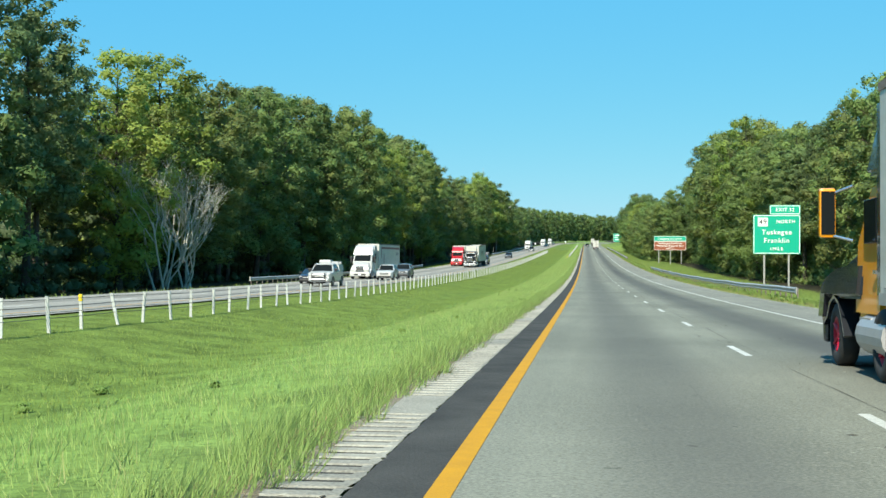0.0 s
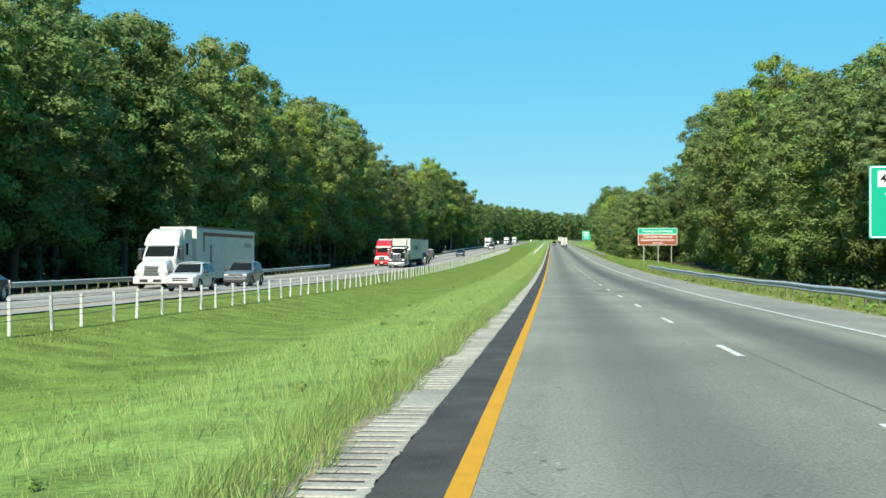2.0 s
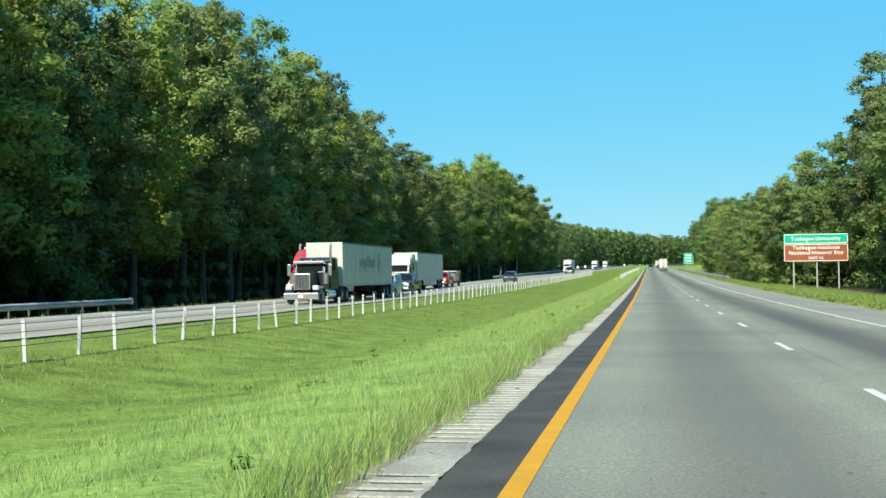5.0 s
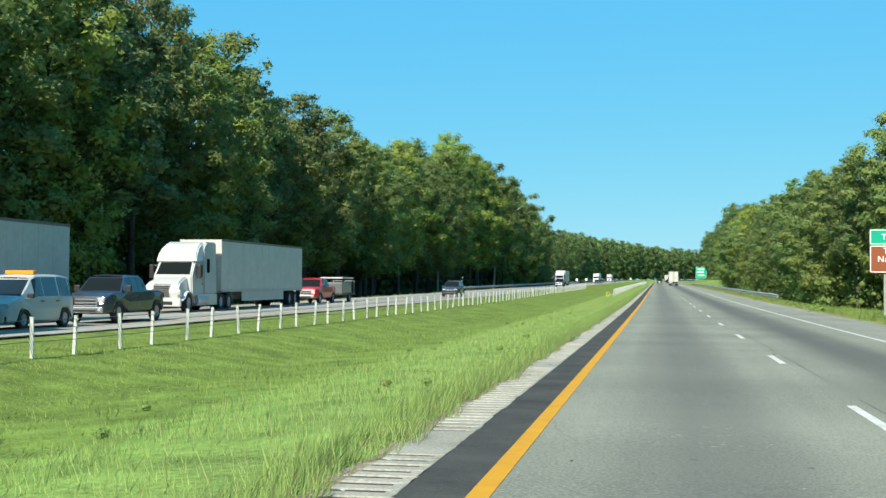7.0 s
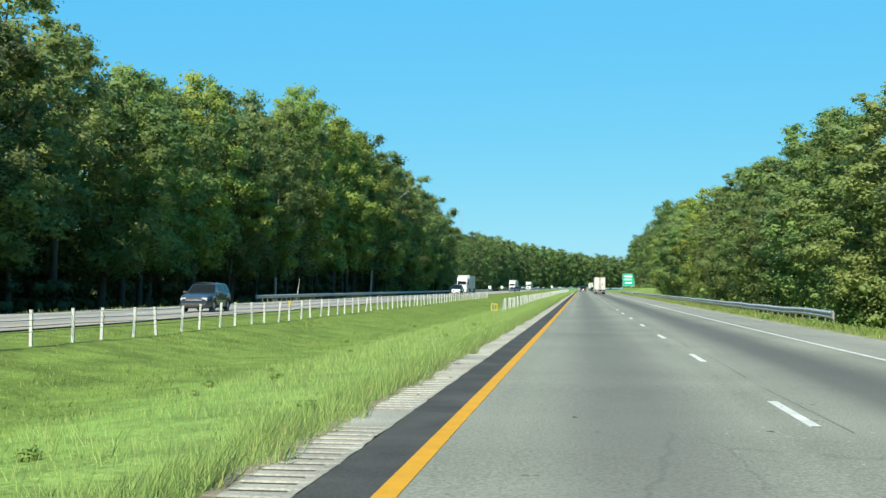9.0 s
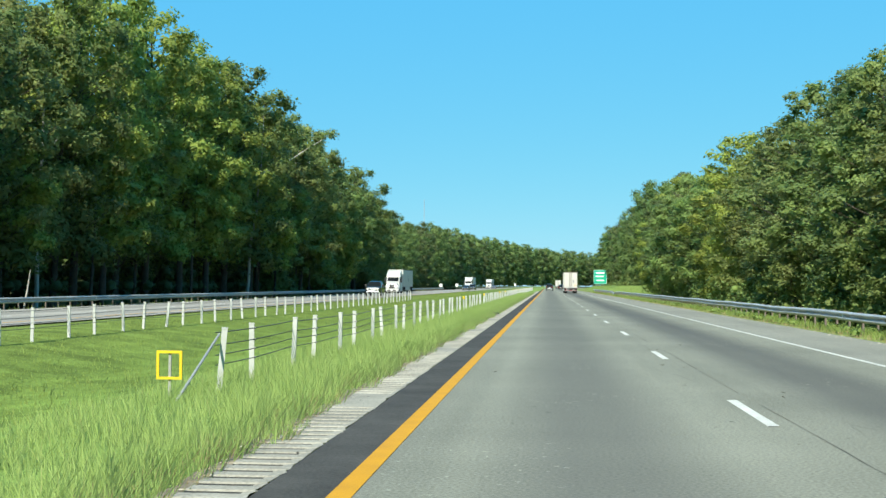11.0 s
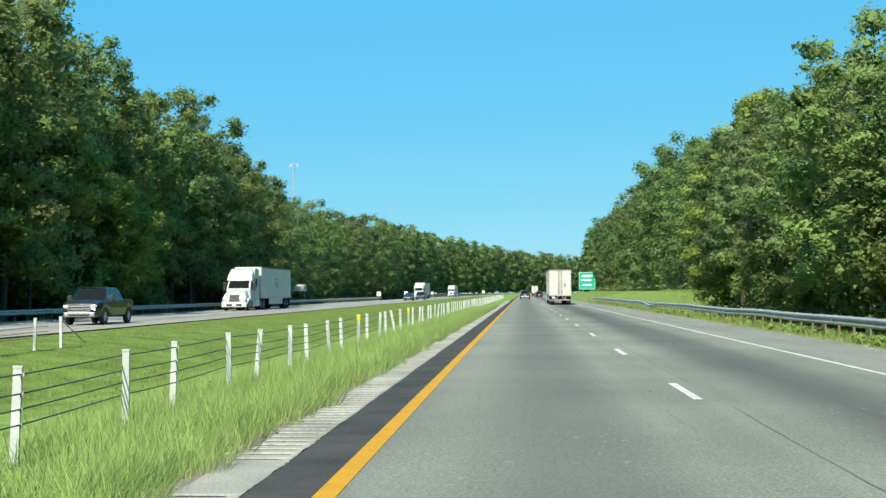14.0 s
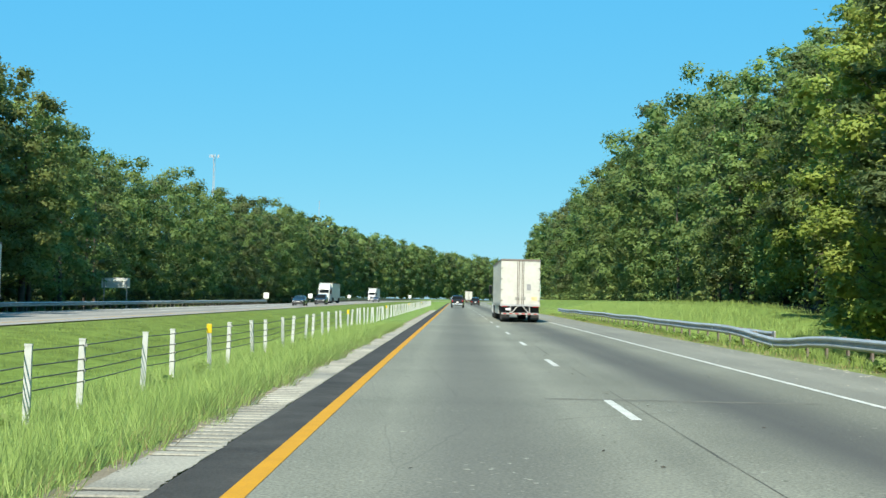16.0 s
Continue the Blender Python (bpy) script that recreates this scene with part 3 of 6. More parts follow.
def boughs(centres, radii, shape, rng, flat=0.8, scale=0.41):
    """The dense inside of each clump of foliage: an uneven lump. Returns corners and round normals."""
    v, f = shape
    corners, soft = [], []
    roof = np.percentile(centres[:, 2], 80)
    for c, r in zip(centres, radii):
        if c[2] > roof and len(centres) < 200:
            continue
        w = v * (r * scale * (0.72 + 0.5 * rng.random((len(v), 1)))) * np.array([1, 1, flat]) + c
        corners.append(w[f].reshape(-1, 3))
        n = v + np.array([0, 0, 0.15]) + rng.normal(size=v.shape) * 0.18
        n /= np.linalg.norm(n, axis=1)[:, None]
        soft.append(n[f].reshape(-1, 3))
    return np.concatenate(corners), np.concatenate(soft)


def both(a, b):
    return np.concatenate([a[0], b[0]]), np.concatenate([a[1], b[1]])


def leaf_mesh(name, made, material):
    me = fast_mesh(name, made[0], 3, material)
    me.normals_split_custom_set(made[1].tolist())
    return me


def limb(verts, faces, pts, r0, r1, seg=6):
    """A tapered tube through pts."""
    base = len(verts)
    n = len(pts)
    for i, p in enumerate(pts):
        r = r0 + (r1 - r0) * (i / (n - 1)) ** 0.8
        for a in range(seg):
            w = 2 * math.pi * a / seg
            verts.append((p[0] + r * math.cos(w), p[1] + r * math.sin(w), p[2]))
    for i in range(n - 1):
        for a in range(seg):
            b = (a + 1) % seg
            faces.append((base + i * seg + a, base + i * seg + b, base + (i + 1) * seg + b, base + (i + 1) * seg + a))


def foliage(centres, radii, stem_of, rng, few, many, size, flat=0.8, slim=0.6, even=False):
    """A crown's leaves: large sprays deep in each clump that close it, small ones over its outside; fewer on the side turned to the woods. Returns corners and soft normals."""
    out = centres - stem_of
    reach = np.linalg.norm(out[:, :2], axis=1)[:, None]
    out = out * np.array([1, 1, 0]) / np.maximum(reach, 0.3) * np.minimum(1, reach / 1.5)
    share = radii ** 2 * (1.0 if even else np.where(centres[:, 1] - stem_of[:, 1] < 0.7, 1.0, 0.35))
    corners, soft = [], []
    for count, near, far, big in ((few, 0.4, 0.66, 2.1), (many, 0.6, 1.22, 1.0)):
        idx = rng.choice(len(centres), count, p=share / share.sum())
        d = rng.normal(size=(count, 3)) + 0.8 * out[idx] + np.array([0, 0, 0.3])
        d /= np.linalg.norm(d, axis=1)[:, None]
        pos = centres[idx] + d * (radii[idx] * (near + (far - near) * rng.random(count) ))[:, None] * np.array([1, 1, flat]) + rng.normal(size=(count, 3)) * 0.16
        nrm = d + rng.normal(size=(count, 3)) * 0.55 + np.array([0, 0, 0.3])
        nrm /= np.linalg.norm(nrm, axis=1)[:, None]
        t = np.cross(nrm, rng.normal(size=(count, 3)))
        t /= np.linalg.norm(t, axis=1)[:, None]
        u = np.cross(nrm, t)
        s = size * big * (0.6 + 0.8 * rng.random(count))[:, None]
        corners.append(np.stack([pos - t * s * 0.5, pos + t * s * 0.55 - u * s * 0.15, pos + u * s * slim + t * s * 0.1], axis=1).reshape(-1, 3))
        n = d * 0.75 + nrm * 0.6 + out[idx] * 0.35 + np.array([0, 0, 0.2])
        n /= np.linalg.norm(n, axis=1)[:, None]
        soft.append(np.repeat(n, 3, axis=0))
    return np.concatenate(corners), np.concatenate(soft)


def croweed_rngclumps(kind, rng, height, spread, low, number, stem):
    """Places and sizes of the leaf clumps: over an uneven, lobed outline, and a few big ones round the stem."""
    centres, radii = [], []
    lobes = rng.random(4) * 6.28
    for i in range(number):
        w = (i + rng.random()) / number
        a = i * 2.399 + rng.normal() * 0.3
        if kind == "pine":
            fat = 0.55 + 0.5 * math.sin(math.pi * min(1, 0.2 + 0.75 * w))
            fat *= 1.0 - 0.6 * max(0.0, w - 0.6)
        else:
            fat = 0.42 + 0.66 * math.sin(math.pi * (0.1 + 0.78 * w)) ** 0.8
            fat *= 1.0 - 0.75 * max(0.0, w - 0.75)
        lobe = 1 + 0.17 * math.sin(2 * a + lobes[0] + 3 * w) + 0.15 * math.sin(3 * a + 7 * w + lobes[1])
        r = (0.5 + 0.85 * rng.random()) * (1.0 if kind == "pine" else 1.25) * (1.0 - 0.3 * w)
        reach = max(0.2, spread * fat * lobe * (0.62 + 0.52 * rng.random()) - 0.6 * r)
        h = height * (low + (1 - low) * w) - 1.5 * max(0.0, w - 0.55) * reach
        h = min(h, height - 0.8 * r * (0.6 if kind == "pine" else 0.8))
        centres.append(stem(h) + np.array([math.cos(a) * reach, math.sin(a) * reach, 0]))
        radii.append(r)
    for lift, r in ((0.9, 0.95), (1.9, 1.2)):
        centres.append(stem(height - lift) + np.array([rng.normal() * 0.3, rng.normal() * 0.3, 0]))
        radii.append(r)
    for i in range(7):
        h = height * (low + (0.86 - low) * (i + 0.5) / 7)
        centres.append(stem(h))
        radii.append(0.5 * spread * (1.0 - 0.45 * i / 6))
    return np.array(centres), np.array(radii)


def tree_meshes(kind, seed, height, spread, low, few, many, size):
    """Trunk with limbs, and a crown of leaf clumps carried by them."""
    rng = np.random.default_rng(seed)
    verts, faces = [], []
    lean = rng.normal(size=2) * 0.02
    top = height * 0.94
    steps = 7

    def stem(h):
        w = h / height
        return np.array([lean[0] * h + 0.35 * math.sin(3.1 * w + seed) * w, lean[1] * h + 0.35 * math.cos(2.3 * w + seed) * w, h])

    thick = 0.011 * height + 0.05
    limb(verts, faces, [stem(top * i / steps) for i in range(steps + 1)], thick, 0.04, 7)
    centres, radii = croweed_rngclumps(kind, rng, height, spread, low, 105 if kind == "pine" else 104, stem)
    stems = np.array([stem(c[2]) for c in centres])
    for c, s in list(zip(centres, stems))[:-7]:
        reach = np.linalg.norm((c - s)[:2])
        o = stem(max(0.5, c[2] - (0.25 if kind == "pine" else 0.6) * reach))
        limb(verts, faces, [o, (o + c) / 2 + np.array([0, 0, -0.08 * reach]), c], thick * (0.4 - 0.25 * c[2] / height), 0.015, 3)
    trunk = mesh_of("trunk", verts, faces, BARK, True)
    if kind == "pine":
        made = foliage(centres, radii, stems, rng, few, many, size, 0.62, 0.45)
    else:
        made = foliage(centres, radii, stems, rng, few, many, size)
    return trunk, leaf_mesh("crown", made, NEEDLE if kind == "pine" else LEAF_BRIGHT if kind == "bright" else LEAF)


def tree_thing(name, kind, seed, height, spread, low, few, many, size, label):
    tr, cr = tree_meshes(kind, seed, height, spread, low, few, many, size)
    t = thing(name, label, "tree", "trees along the highway")
    part("trunk", tr, None, t)
    part("crown", cr, None, t)
    return t


L_BROAD = "tall broadleaf tree with a dense green crown at the wood's edge"
L_BRIGHT = "broadleaf tree with yellow-green sunlit leaves at the wood's edge"
L_PINE = "tall pine with dark needles in flat tiers"
PROTO = [tree_thing("broadleaf_tree", "broad", 11 + i, 26, 4.4 + 0.4 * (i % 3), 0.05 + 0.05 * (i % 2) if i < 2 else 0.17 + 0.04 * (i % 2), 3300, 11000, 0.265, L_BROAD) for i in range(4)]
PROTO += [tree_thing("broadleaf_tree", "bright", 31 + i, 26, 4.1, 0.08 + 0.12 * i, 3100, 10500, 0.26, L_BRIGHT) for i in range(2)]
PROTO += [tree_thing("pine_tree", "pine", 51 + i, 28, 3.9, 0.3 - 0.12 * (i % 2), 3100, 10500, 0.265, L_PINE) for i in range(3)]
KEYS_L = ([40, 81, 113, 127, 144, 158, 190, 215, 250, 272, 293, 320, 345, 386, 405, 420, 433, 455, 480, 495, 502, 514, 525, 540, 560, 594, 601, 612, 640, 675, 735, 800, 860, 950, 1250],
          [22, 22, 21, 20.5, 24.5, 28, 28.5, 27, 27.5, 29, 28.5, 26, 23.5, 23, 23, 25, 28, 27, 27.5, 28, 27.5, 27.5, 27, 24.5, 23, 22.5, 18, 17.5, 19.5, 20.5, 22, 24, 26, 27, 26])
KEYS_R = ([40, 141, 166, 201, 227, 278, 320, 335, 352, 370, 465, 526, 534, 555, 560, 592, 625, 665, 704, 763, 850, 900, 1250],
          [22, 22.5, 21, 25, 28, 30, 31, 25, 17.5, 16.5, 17.5, 16.5, 16.5, 19.5, 21.5, 21, 23, 26.5, 26.5, 24.5, 22, 21, 21])
EDGE_L = ([0, 90, 150, 200, 380, 430, 500, 600, 640, 900, 1300], [-40, -41, -44, -41, -40, -39, -36.5, -36.5, -42, -42, -42])
EDGE_R = ([0, 60, 150, 230, 300, 335, 350, 540, 560, 640, 800, 1300], [27, 29, 31, 27, 32, 30, 20, 19.5, 26, 28, 27, 27])
random.seed(9)
plan = []
for side, edge, keys in ((-1, EDGE_L, KEYS_L), (1, EDGE_R, KEYS_R)):
    for row, (gap, back) in enumerate(((5.8, 0.0), (6.4, 6.0), (8.5, 13.0), (11.0, 22.0), (13.0, 34.0))):
        y = 4.0 + row * 2
        while y < 1330:
            x = np.interp(y, *edge) + side * (back + random.uniform(-1.2, 1.6)) + bend(y)
            h = np.interp(y, *keys) * random.uniform(0.84, 1.06) * (1.0, 1.0, 0.88, 0.78, 0.76)[row]
            plan.append((row, side, x, y, h))
            y += gap * random.uniform(0.7, 1.3) * (1.0 if y < 620 else 1.3)
near_trees, far_trees = [], []
# bright and special trees at the edge: x, y, height
SUNNY = [(-43.5, 119, 24), (-39.5, 243, 25), (-43, 250, 24), (-39, 436, 28), (-39.5, 444, 31), (-39, 454, 30), (-38, 462, 28.5), (-37.5, 470, 28), (-36, 484, 26), (-33.6, 530, 12.5), (-34.6, 536, 12), (19.5, 547, 16),
         (24, 549, 22), (25.5, 556, 22), (20.5, 470, 15), (27, 236, 22), (-40, 380, 22)]
# tall pines that stand out over their neighbours: x, y, height
TALL = [(-43.5, 82, 26), (-42.5, 88, 25), (-44.5, 94, 22.5), (-43, 318, 28), (31, 318, 31)]
DEAD_SPOT = (-39.5, 109)
plan = [p for p in plan if min(math.hypot(p[2] - q[0], p[3] - q[1]) for q in SUNNY) > 3.4 and math.hypot(p[2] - DEAD_SPOT[0], p[3] - DEAD_SPOT[1]) > 4 and not (p[1] < 0 and p[2] > -51 and 80 < p[3] < 103)]
plan += [(-1, -1 if q[0] < 0 else 1, *q) for q in SUNNY] + [(-2, -1 if q[0] < 0 else 1, *q) for q in TALL]
for p in plan:
    row, side, x, y, h = p
    (near_trees if row < 0 or (y > (78 if side < 0 else 100) and (row == 0 and y < 600 or row == 1 and y < 260)) else far_trees).append(p)
used = set()


def choose(side, row, y):
    r = random.random()
    if side < 0:
        bright = 0.14 if 400 < y < 530 else 0.12 if y < 300 else 0.06
        pine = 0.22 if y < 300 else 0.35 if y < 380 else 0.15
    else:
        bright = 0.06
        pine = 0.3
    return random.choice((4, 5)) if r < bright else random.choice((6, 7, 8)) if r < bright + pine else random.choice((2, 3, 3, 2, 0) if side < 0 else (0, 1, 0, 1, 2))


for row, side, x, y, h in near_trees:
    k = choose(side, row, y) if row >= 0 else random.choice((6, 7, 8)) if row == -2 else 5 if side < 0 else 4
    p = PROTO[k]
    s = h / (28 if k > 5 else 26)
    m = pose(x, y, land(x - bend(y), y) - 0.15, 0, 0, -side * random.uniform(0, 90)) @ Matrix.Diagonal((*((0.4 + 0.6 * s) * random.uniform(0.95, 1.4),) * 2, s, 1))
    if k in used:
        t = copy_thing(p, m)
        t.matrix_basis = m
    else:
        used.add(k)
        p.matrix_basis = m
print("near trees", len(near_trees), "far", len(far_trees))

# bleached dead trees with bare forking limbs
random.seed(31)


def fork(verts, faces, p, d, length, r, depth):
    q = p + d * length
    mid = (p + q) / 2 + Vector((random.gauss(0, 0.06), random.gauss(0, 0.06), random.gauss(0, 0.03))) * length
    limb(verts, faces, [p, mid, q], r, r * 0.6, 5 if depth > 2 else 3)
    if depth > 0:
        for _ in range(3 if depth > 1 else 4):
            nd = (d + Vector((random.gauss(0, 0.45), random.gauss(0, 0.45), random.uniform(-0.05, 0.45)))).normalized()
            fork(verts, faces, p + (q - p) * random.uniform(0.5, 1.0), nd, length * random.uniform(0.5, 0.75), r * 0.5, depth - 1)


for x, y, n, size in ((-38.2, 105.6, 3, 6.4), (-38.8, 108.4, 4, 5.4), (-38.2, 112.6, 5, 4.6)):
    verts, faces = [], []
    for i in range(n):
        d = Vector((random.gauss(0.08, 0.22), random.gauss(0, 0.22), 1)).normalized()
        fork(verts, faces, Vector((random.uniform(-0.5, 0.5), random.uniform(-0.5, 0.5), -0.2)), d, size * random.uniform(0.8, 1.2), 0.12, 4)
    t = thing("dead_tree", "bleached dead tree with bare forking limbs before the woods", "tree", at=pose(x, y, land(x, y)))
    part("trunk", mesh_of("trunk", verts, faces, PALE_BARK, True), None, t)



def limb_tree(base, forks, clumps, bark, leaf, label, seed):
    """A tree whose bare limbs reach out of the woods: forks are lines of points with a thickness, clumps are (place, radius)."""
    r = np.random.default_rng(seed)
    t = thing("leaning_tree", label, "tree", at=pose(*base))
    verts, faces = [], []
    for thick, pts in forks:
        fine = [np.array(pts[0], dtype=float)]
        for a, b in zip(pts, pts[1:]):
            a, b = np.array(a, dtype=float), np.array(b, dtype=float)
            fine += [a + (b - a) * w + r.normal(size=3) * 0.06 * (w < 1) for w in (0.33, 0.67, 1.0)]
        limb(verts, faces, fine, thick, thick * 0.35, 6)
        for p in fine[2:]:
            tip = p + r.normal(size=3) * np.array([0.7, 0.7, 0.4]) + np.array([0.3, 0, 0.5])
            limb(verts, faces, [p, (p + tip) / 2, tip], thick * 0.25, 0.01, 3)
    part("trunk", mesh_of("trunk", verts, faces, bark, True), None, t)
    c, rad = np.array([q[0] for q in clumps], dtype=float), np.array([q[1] for q in clumps])
    part("crown", leaf_mesh("crown", foliage(c, rad, c - np.array([0.5, 0, 0]), r, 30 * len(clumps), 170 * len(clumps), 0.24, 0.6, 0.6, True), leaf), None, t)
    return t


limb_tree((-35.5, 480.5, land(-35.5, 480.5)), [(0.24, [(0, 0, 0), (0.6, 0, 8), (1.5, 0.5, 15.4)]), (0.15, [(1.5, 0.5, 15.4), (4.0, 4.5, 17.4), (8.0, 10.0, 21.2)]), (0.07, [(4.0, 4.5, 17.4), (7.2, 8.5, 17.3)]), (0.1, [(1.5, 0.5, 15.4), (1.2, 3.5, 25.5)])],
          [((8.2, 10.4, 21.4), 0.9), ((7.4, 9.2, 21.2), 0.8), ((7.3, 8.7, 17.5), 0.6), ((6.0, 7.2, 19.6), 0.6), ((1.3, 3.2, 24.6), 1.3), ((1.7, 2.6, 22.5), 1.1), ((2.6, 2.5, 16.4), 0.7)], PALE_BARK, LEAF, "leaning tree with pale bare limbs and sparse leaves", 3)
limb_tree((-42.0, 194.0, land(-42, 194)), [(0.2, [(0, 0, 0), (0.2, 0, 4), (0.3, 0, 7.5)]), (0.07, [(0.2, 0, 5.6), (2.4, 0.2, 6.0), (4.6, 0.5, 6.1)])],
          [((4.6, 0.5, 6.1), 0.75), ((3.7, 0.2, 6.3), 0.8), ((5.3, 0.8, 5.8), 0.55), ((2.8, 0.2, 6.1), 0.6)], BARK, LEAF_BRIGHT, "young tree reaching one sunlit bough out of the shade", 4)

rl = random.Random(8)
limb_tree((-39.0, 450.5, land(-39, 450.5)), [(0.2, [(0, 0, 0), (0.3, 0.3, 4.5), (0.6, 0.6, 9.0)]), (0.08, [(0.4, 0.4, 5.6), (2.0, 1.2, 7.0), (3.4, 2.0, 6.6)]), (0.07, [(0.3, 0.3, 4.4), (2.2, 0.6, 5.0), (4.2, 1.0, 3.9)])],
          [((0.8 + 3.2 * k / 9 + rl.gauss(0, 0.3), 0.5 + 1.5 * k / 9 + rl.gauss(0, 0.4), 8.2 - 3.4 * k / 9 + rl.gauss(0, 0.5)), rl.uniform(0.6, 0.95)) for k in range(10)], BARK, LEAF_BRIGHT, "small tree with drooping yellow-green boughs at the wood's edge", 6)
limb_tree((-38.2, 427.0, land(-38.2, 427)), [(0.2, [(0, 0, 0), (0.1, 0, 7), (0.3, 0.2, 13.5), (0.5, 0.4, 19.0)]), (0.07, [(0.2, 0.1, 11.5), (1.6, 0.4, 13.5)])],
          [((0.4 + rl.gauss(0, 0.9), 0.3 + rl.gauss(0, 0.9), 13.5 + 0.75 * k), rl.uniform(0.7, 1.15)) for k in range(11)], PALE_BARK, LEAF_BRIGHT, "slender tree with a pale bare trunk below a yellow-green crown", 7)
# young trees at the wood's edge that push boughs out into the sun: base x, y, reach, lowest and highest bough, boughs
for x, y, out, low, high, n in ((-37.5, 404.0, 3.6, 8.0, 14.0, 5), (-38.0, 417.0, 3.8, 4.5, 11.0, 5), (-37.5, 436.0, 3.6, 6.0, 15.0, 7), (-36.5, 461.0, 3.6, 7.0, 15.0, 6), (-35.5, 485.5, 4.2, 4.5, 9.0, 5),
                                (-35.2, 494.0, 3.6, 8.0, 14.0, 5), (-35.5, 507.5, 4.2, 5.0, 10.5, 6), (-35.4, 518.0, 4.0, 8.0, 15.0, 6), (-35.2, 531.0, 3.8, 3.6, 9.0, 9), (-36.5, 540.0, 3.6, 8.0, 14.5, 6), (-36.5, 556.0, 3.8, 5.0, 13.0, 6)):
    lines, clumps = [(0.16, [(0, 0, 0), (0.3, 0.2, high * 0.5), (0.6, 0.1, high)])], []
    for k in range(n):
        z = low + (high - low) * (k + rl.random()) / n
        far = out * rl.uniform(0.75, 1.1)
        dy = rl.uniform(-2.6, 2.6)
        lines.append((0.06, [(0.4, 0.15, z - 0.8), (far * 0.55, dy * 0.5, z), (far, dy, z - 0.1)]))
        clumps += [((far * w + rl.gauss(0, 0.3), dy * w + rl.gauss(0, 0.4), z + rl.gauss(0, 0.3)), rl.uniform(0.55, 0.95)) for w in (0.5, 0.75, 0.95, 1.1)]
    limb_tree((x, y, land(x, y)), lines, clumps, BARK, LEAF_BRIGHT, "young tree with sunlit boughs reaching out of the shade", int(y))
snag = thing("snag", "thin leaning dead stem on the far verge", "tree", at=pose(-31.2, 409.0, land(-31.2, 409)))
part("trunk", rods(((0, 0, -0.2), (0.25, 0.1, 1.5), 0.06, 0.045), ((0.25, 0.1, 1.5), (0.42, 0.1, 2.7), 0.045, 0.02)), PALE_BARK, snag)

# woods behind the edge and in the distance: one joined mass of simpler trees
rng = np.random.default_rng(77)
light_trees = []
for i, kind in enumerate(("broad", "broad", "pine", "broad")):
    cs, rs = [], []
    for j in range(26):
        w = (j + rng.random()) / 26
        reach = (1.0 if kind == "broad" else 0.75) * 4.2 * (0.4 + 0.65 * math.sin(math.pi * (0.1 + 0.82 * w))) * (0.3 + 0.8 * rng.random())
        a = j * 2.399
        cs.append((math.cos(a) * reach, math.sin(a) * reach, 26 * (0.1 + 0.88 * w)))
        rs.append(1.35 + 0.6 * rng.random())
    cs, rs = np.array(cs), np.array(rs)
    st = cs * np.array([0, 0, 1])
    flat = 0.65 if kind == "pine" else 0.8
    light_trees.append([foliage(cs, rs, st, rng, few, many, size, flat, 0.6, True) for few, many, size in ((800, 2900, 0.38), (260, 800, 0.72), (90, 220, 1.1))])
mass = {"broad": [], "pine": []}
for row, side, x, y, h in far_trees:
    i = random.randrange(4)
    a, s = random.uniform(0, 6.28), h / 26
    v, nv = light_trees[i][0 if row < 2 and 70 < y < 830 else 1 if row < 3 else 2]
    fat = 1.15 * s
    c, sn = math.cos(a) * fat, math.sin(a) * fat
    w = np.stack([v[:, 0] * c - v[:, 1] * sn + x, v[:, 0] * sn + v[:, 1] * c + y, v[:, 2] * s + land(x - bend(y), y)], axis=1)
    c, sn = math.cos(a), math.sin(a)
    mass["pine" if i == 2 else "broad"].append((w, np.stack([nv[:, 0] * c - nv[:, 1] * sn, nv[:, 0] * sn + nv[:, 1] * c, nv[:, 2]], axis=1)))
for kind, name, m, lab in (("broad", "broadleaf_woods", LEAF, "dense mixed broadleaf woods behind the highway's edge"), ("pine", "pine_woods", NEEDLE, "dark pine woods behind the highway's edge")):
    ob = new(name, leaf_mesh(name, (np.concatenate([v for v, _ in mass[kind]]), np.concatenate([v for _, v in mass[kind]])), m))
    tagged(ob, lab, "woods", kind="stuff")
verts, faces = [], []
for row, side, x, y, h in far_trees:
    if y < 640:
        z = land(x - bend(y), y) - 0.1
        limb(verts, faces, [(x, y, z), (x + random.uniform(-.3, .3), y, z + h * 0.5), (x, y, z + h * 0.9)], 0.22, 0.05, 5)
tagged(new("woodland_trunks", mesh_of("woodland_trunks", verts, faces, BARK, True)), "dim tree trunks standing inside the woods", "trunks", kind="stuff")

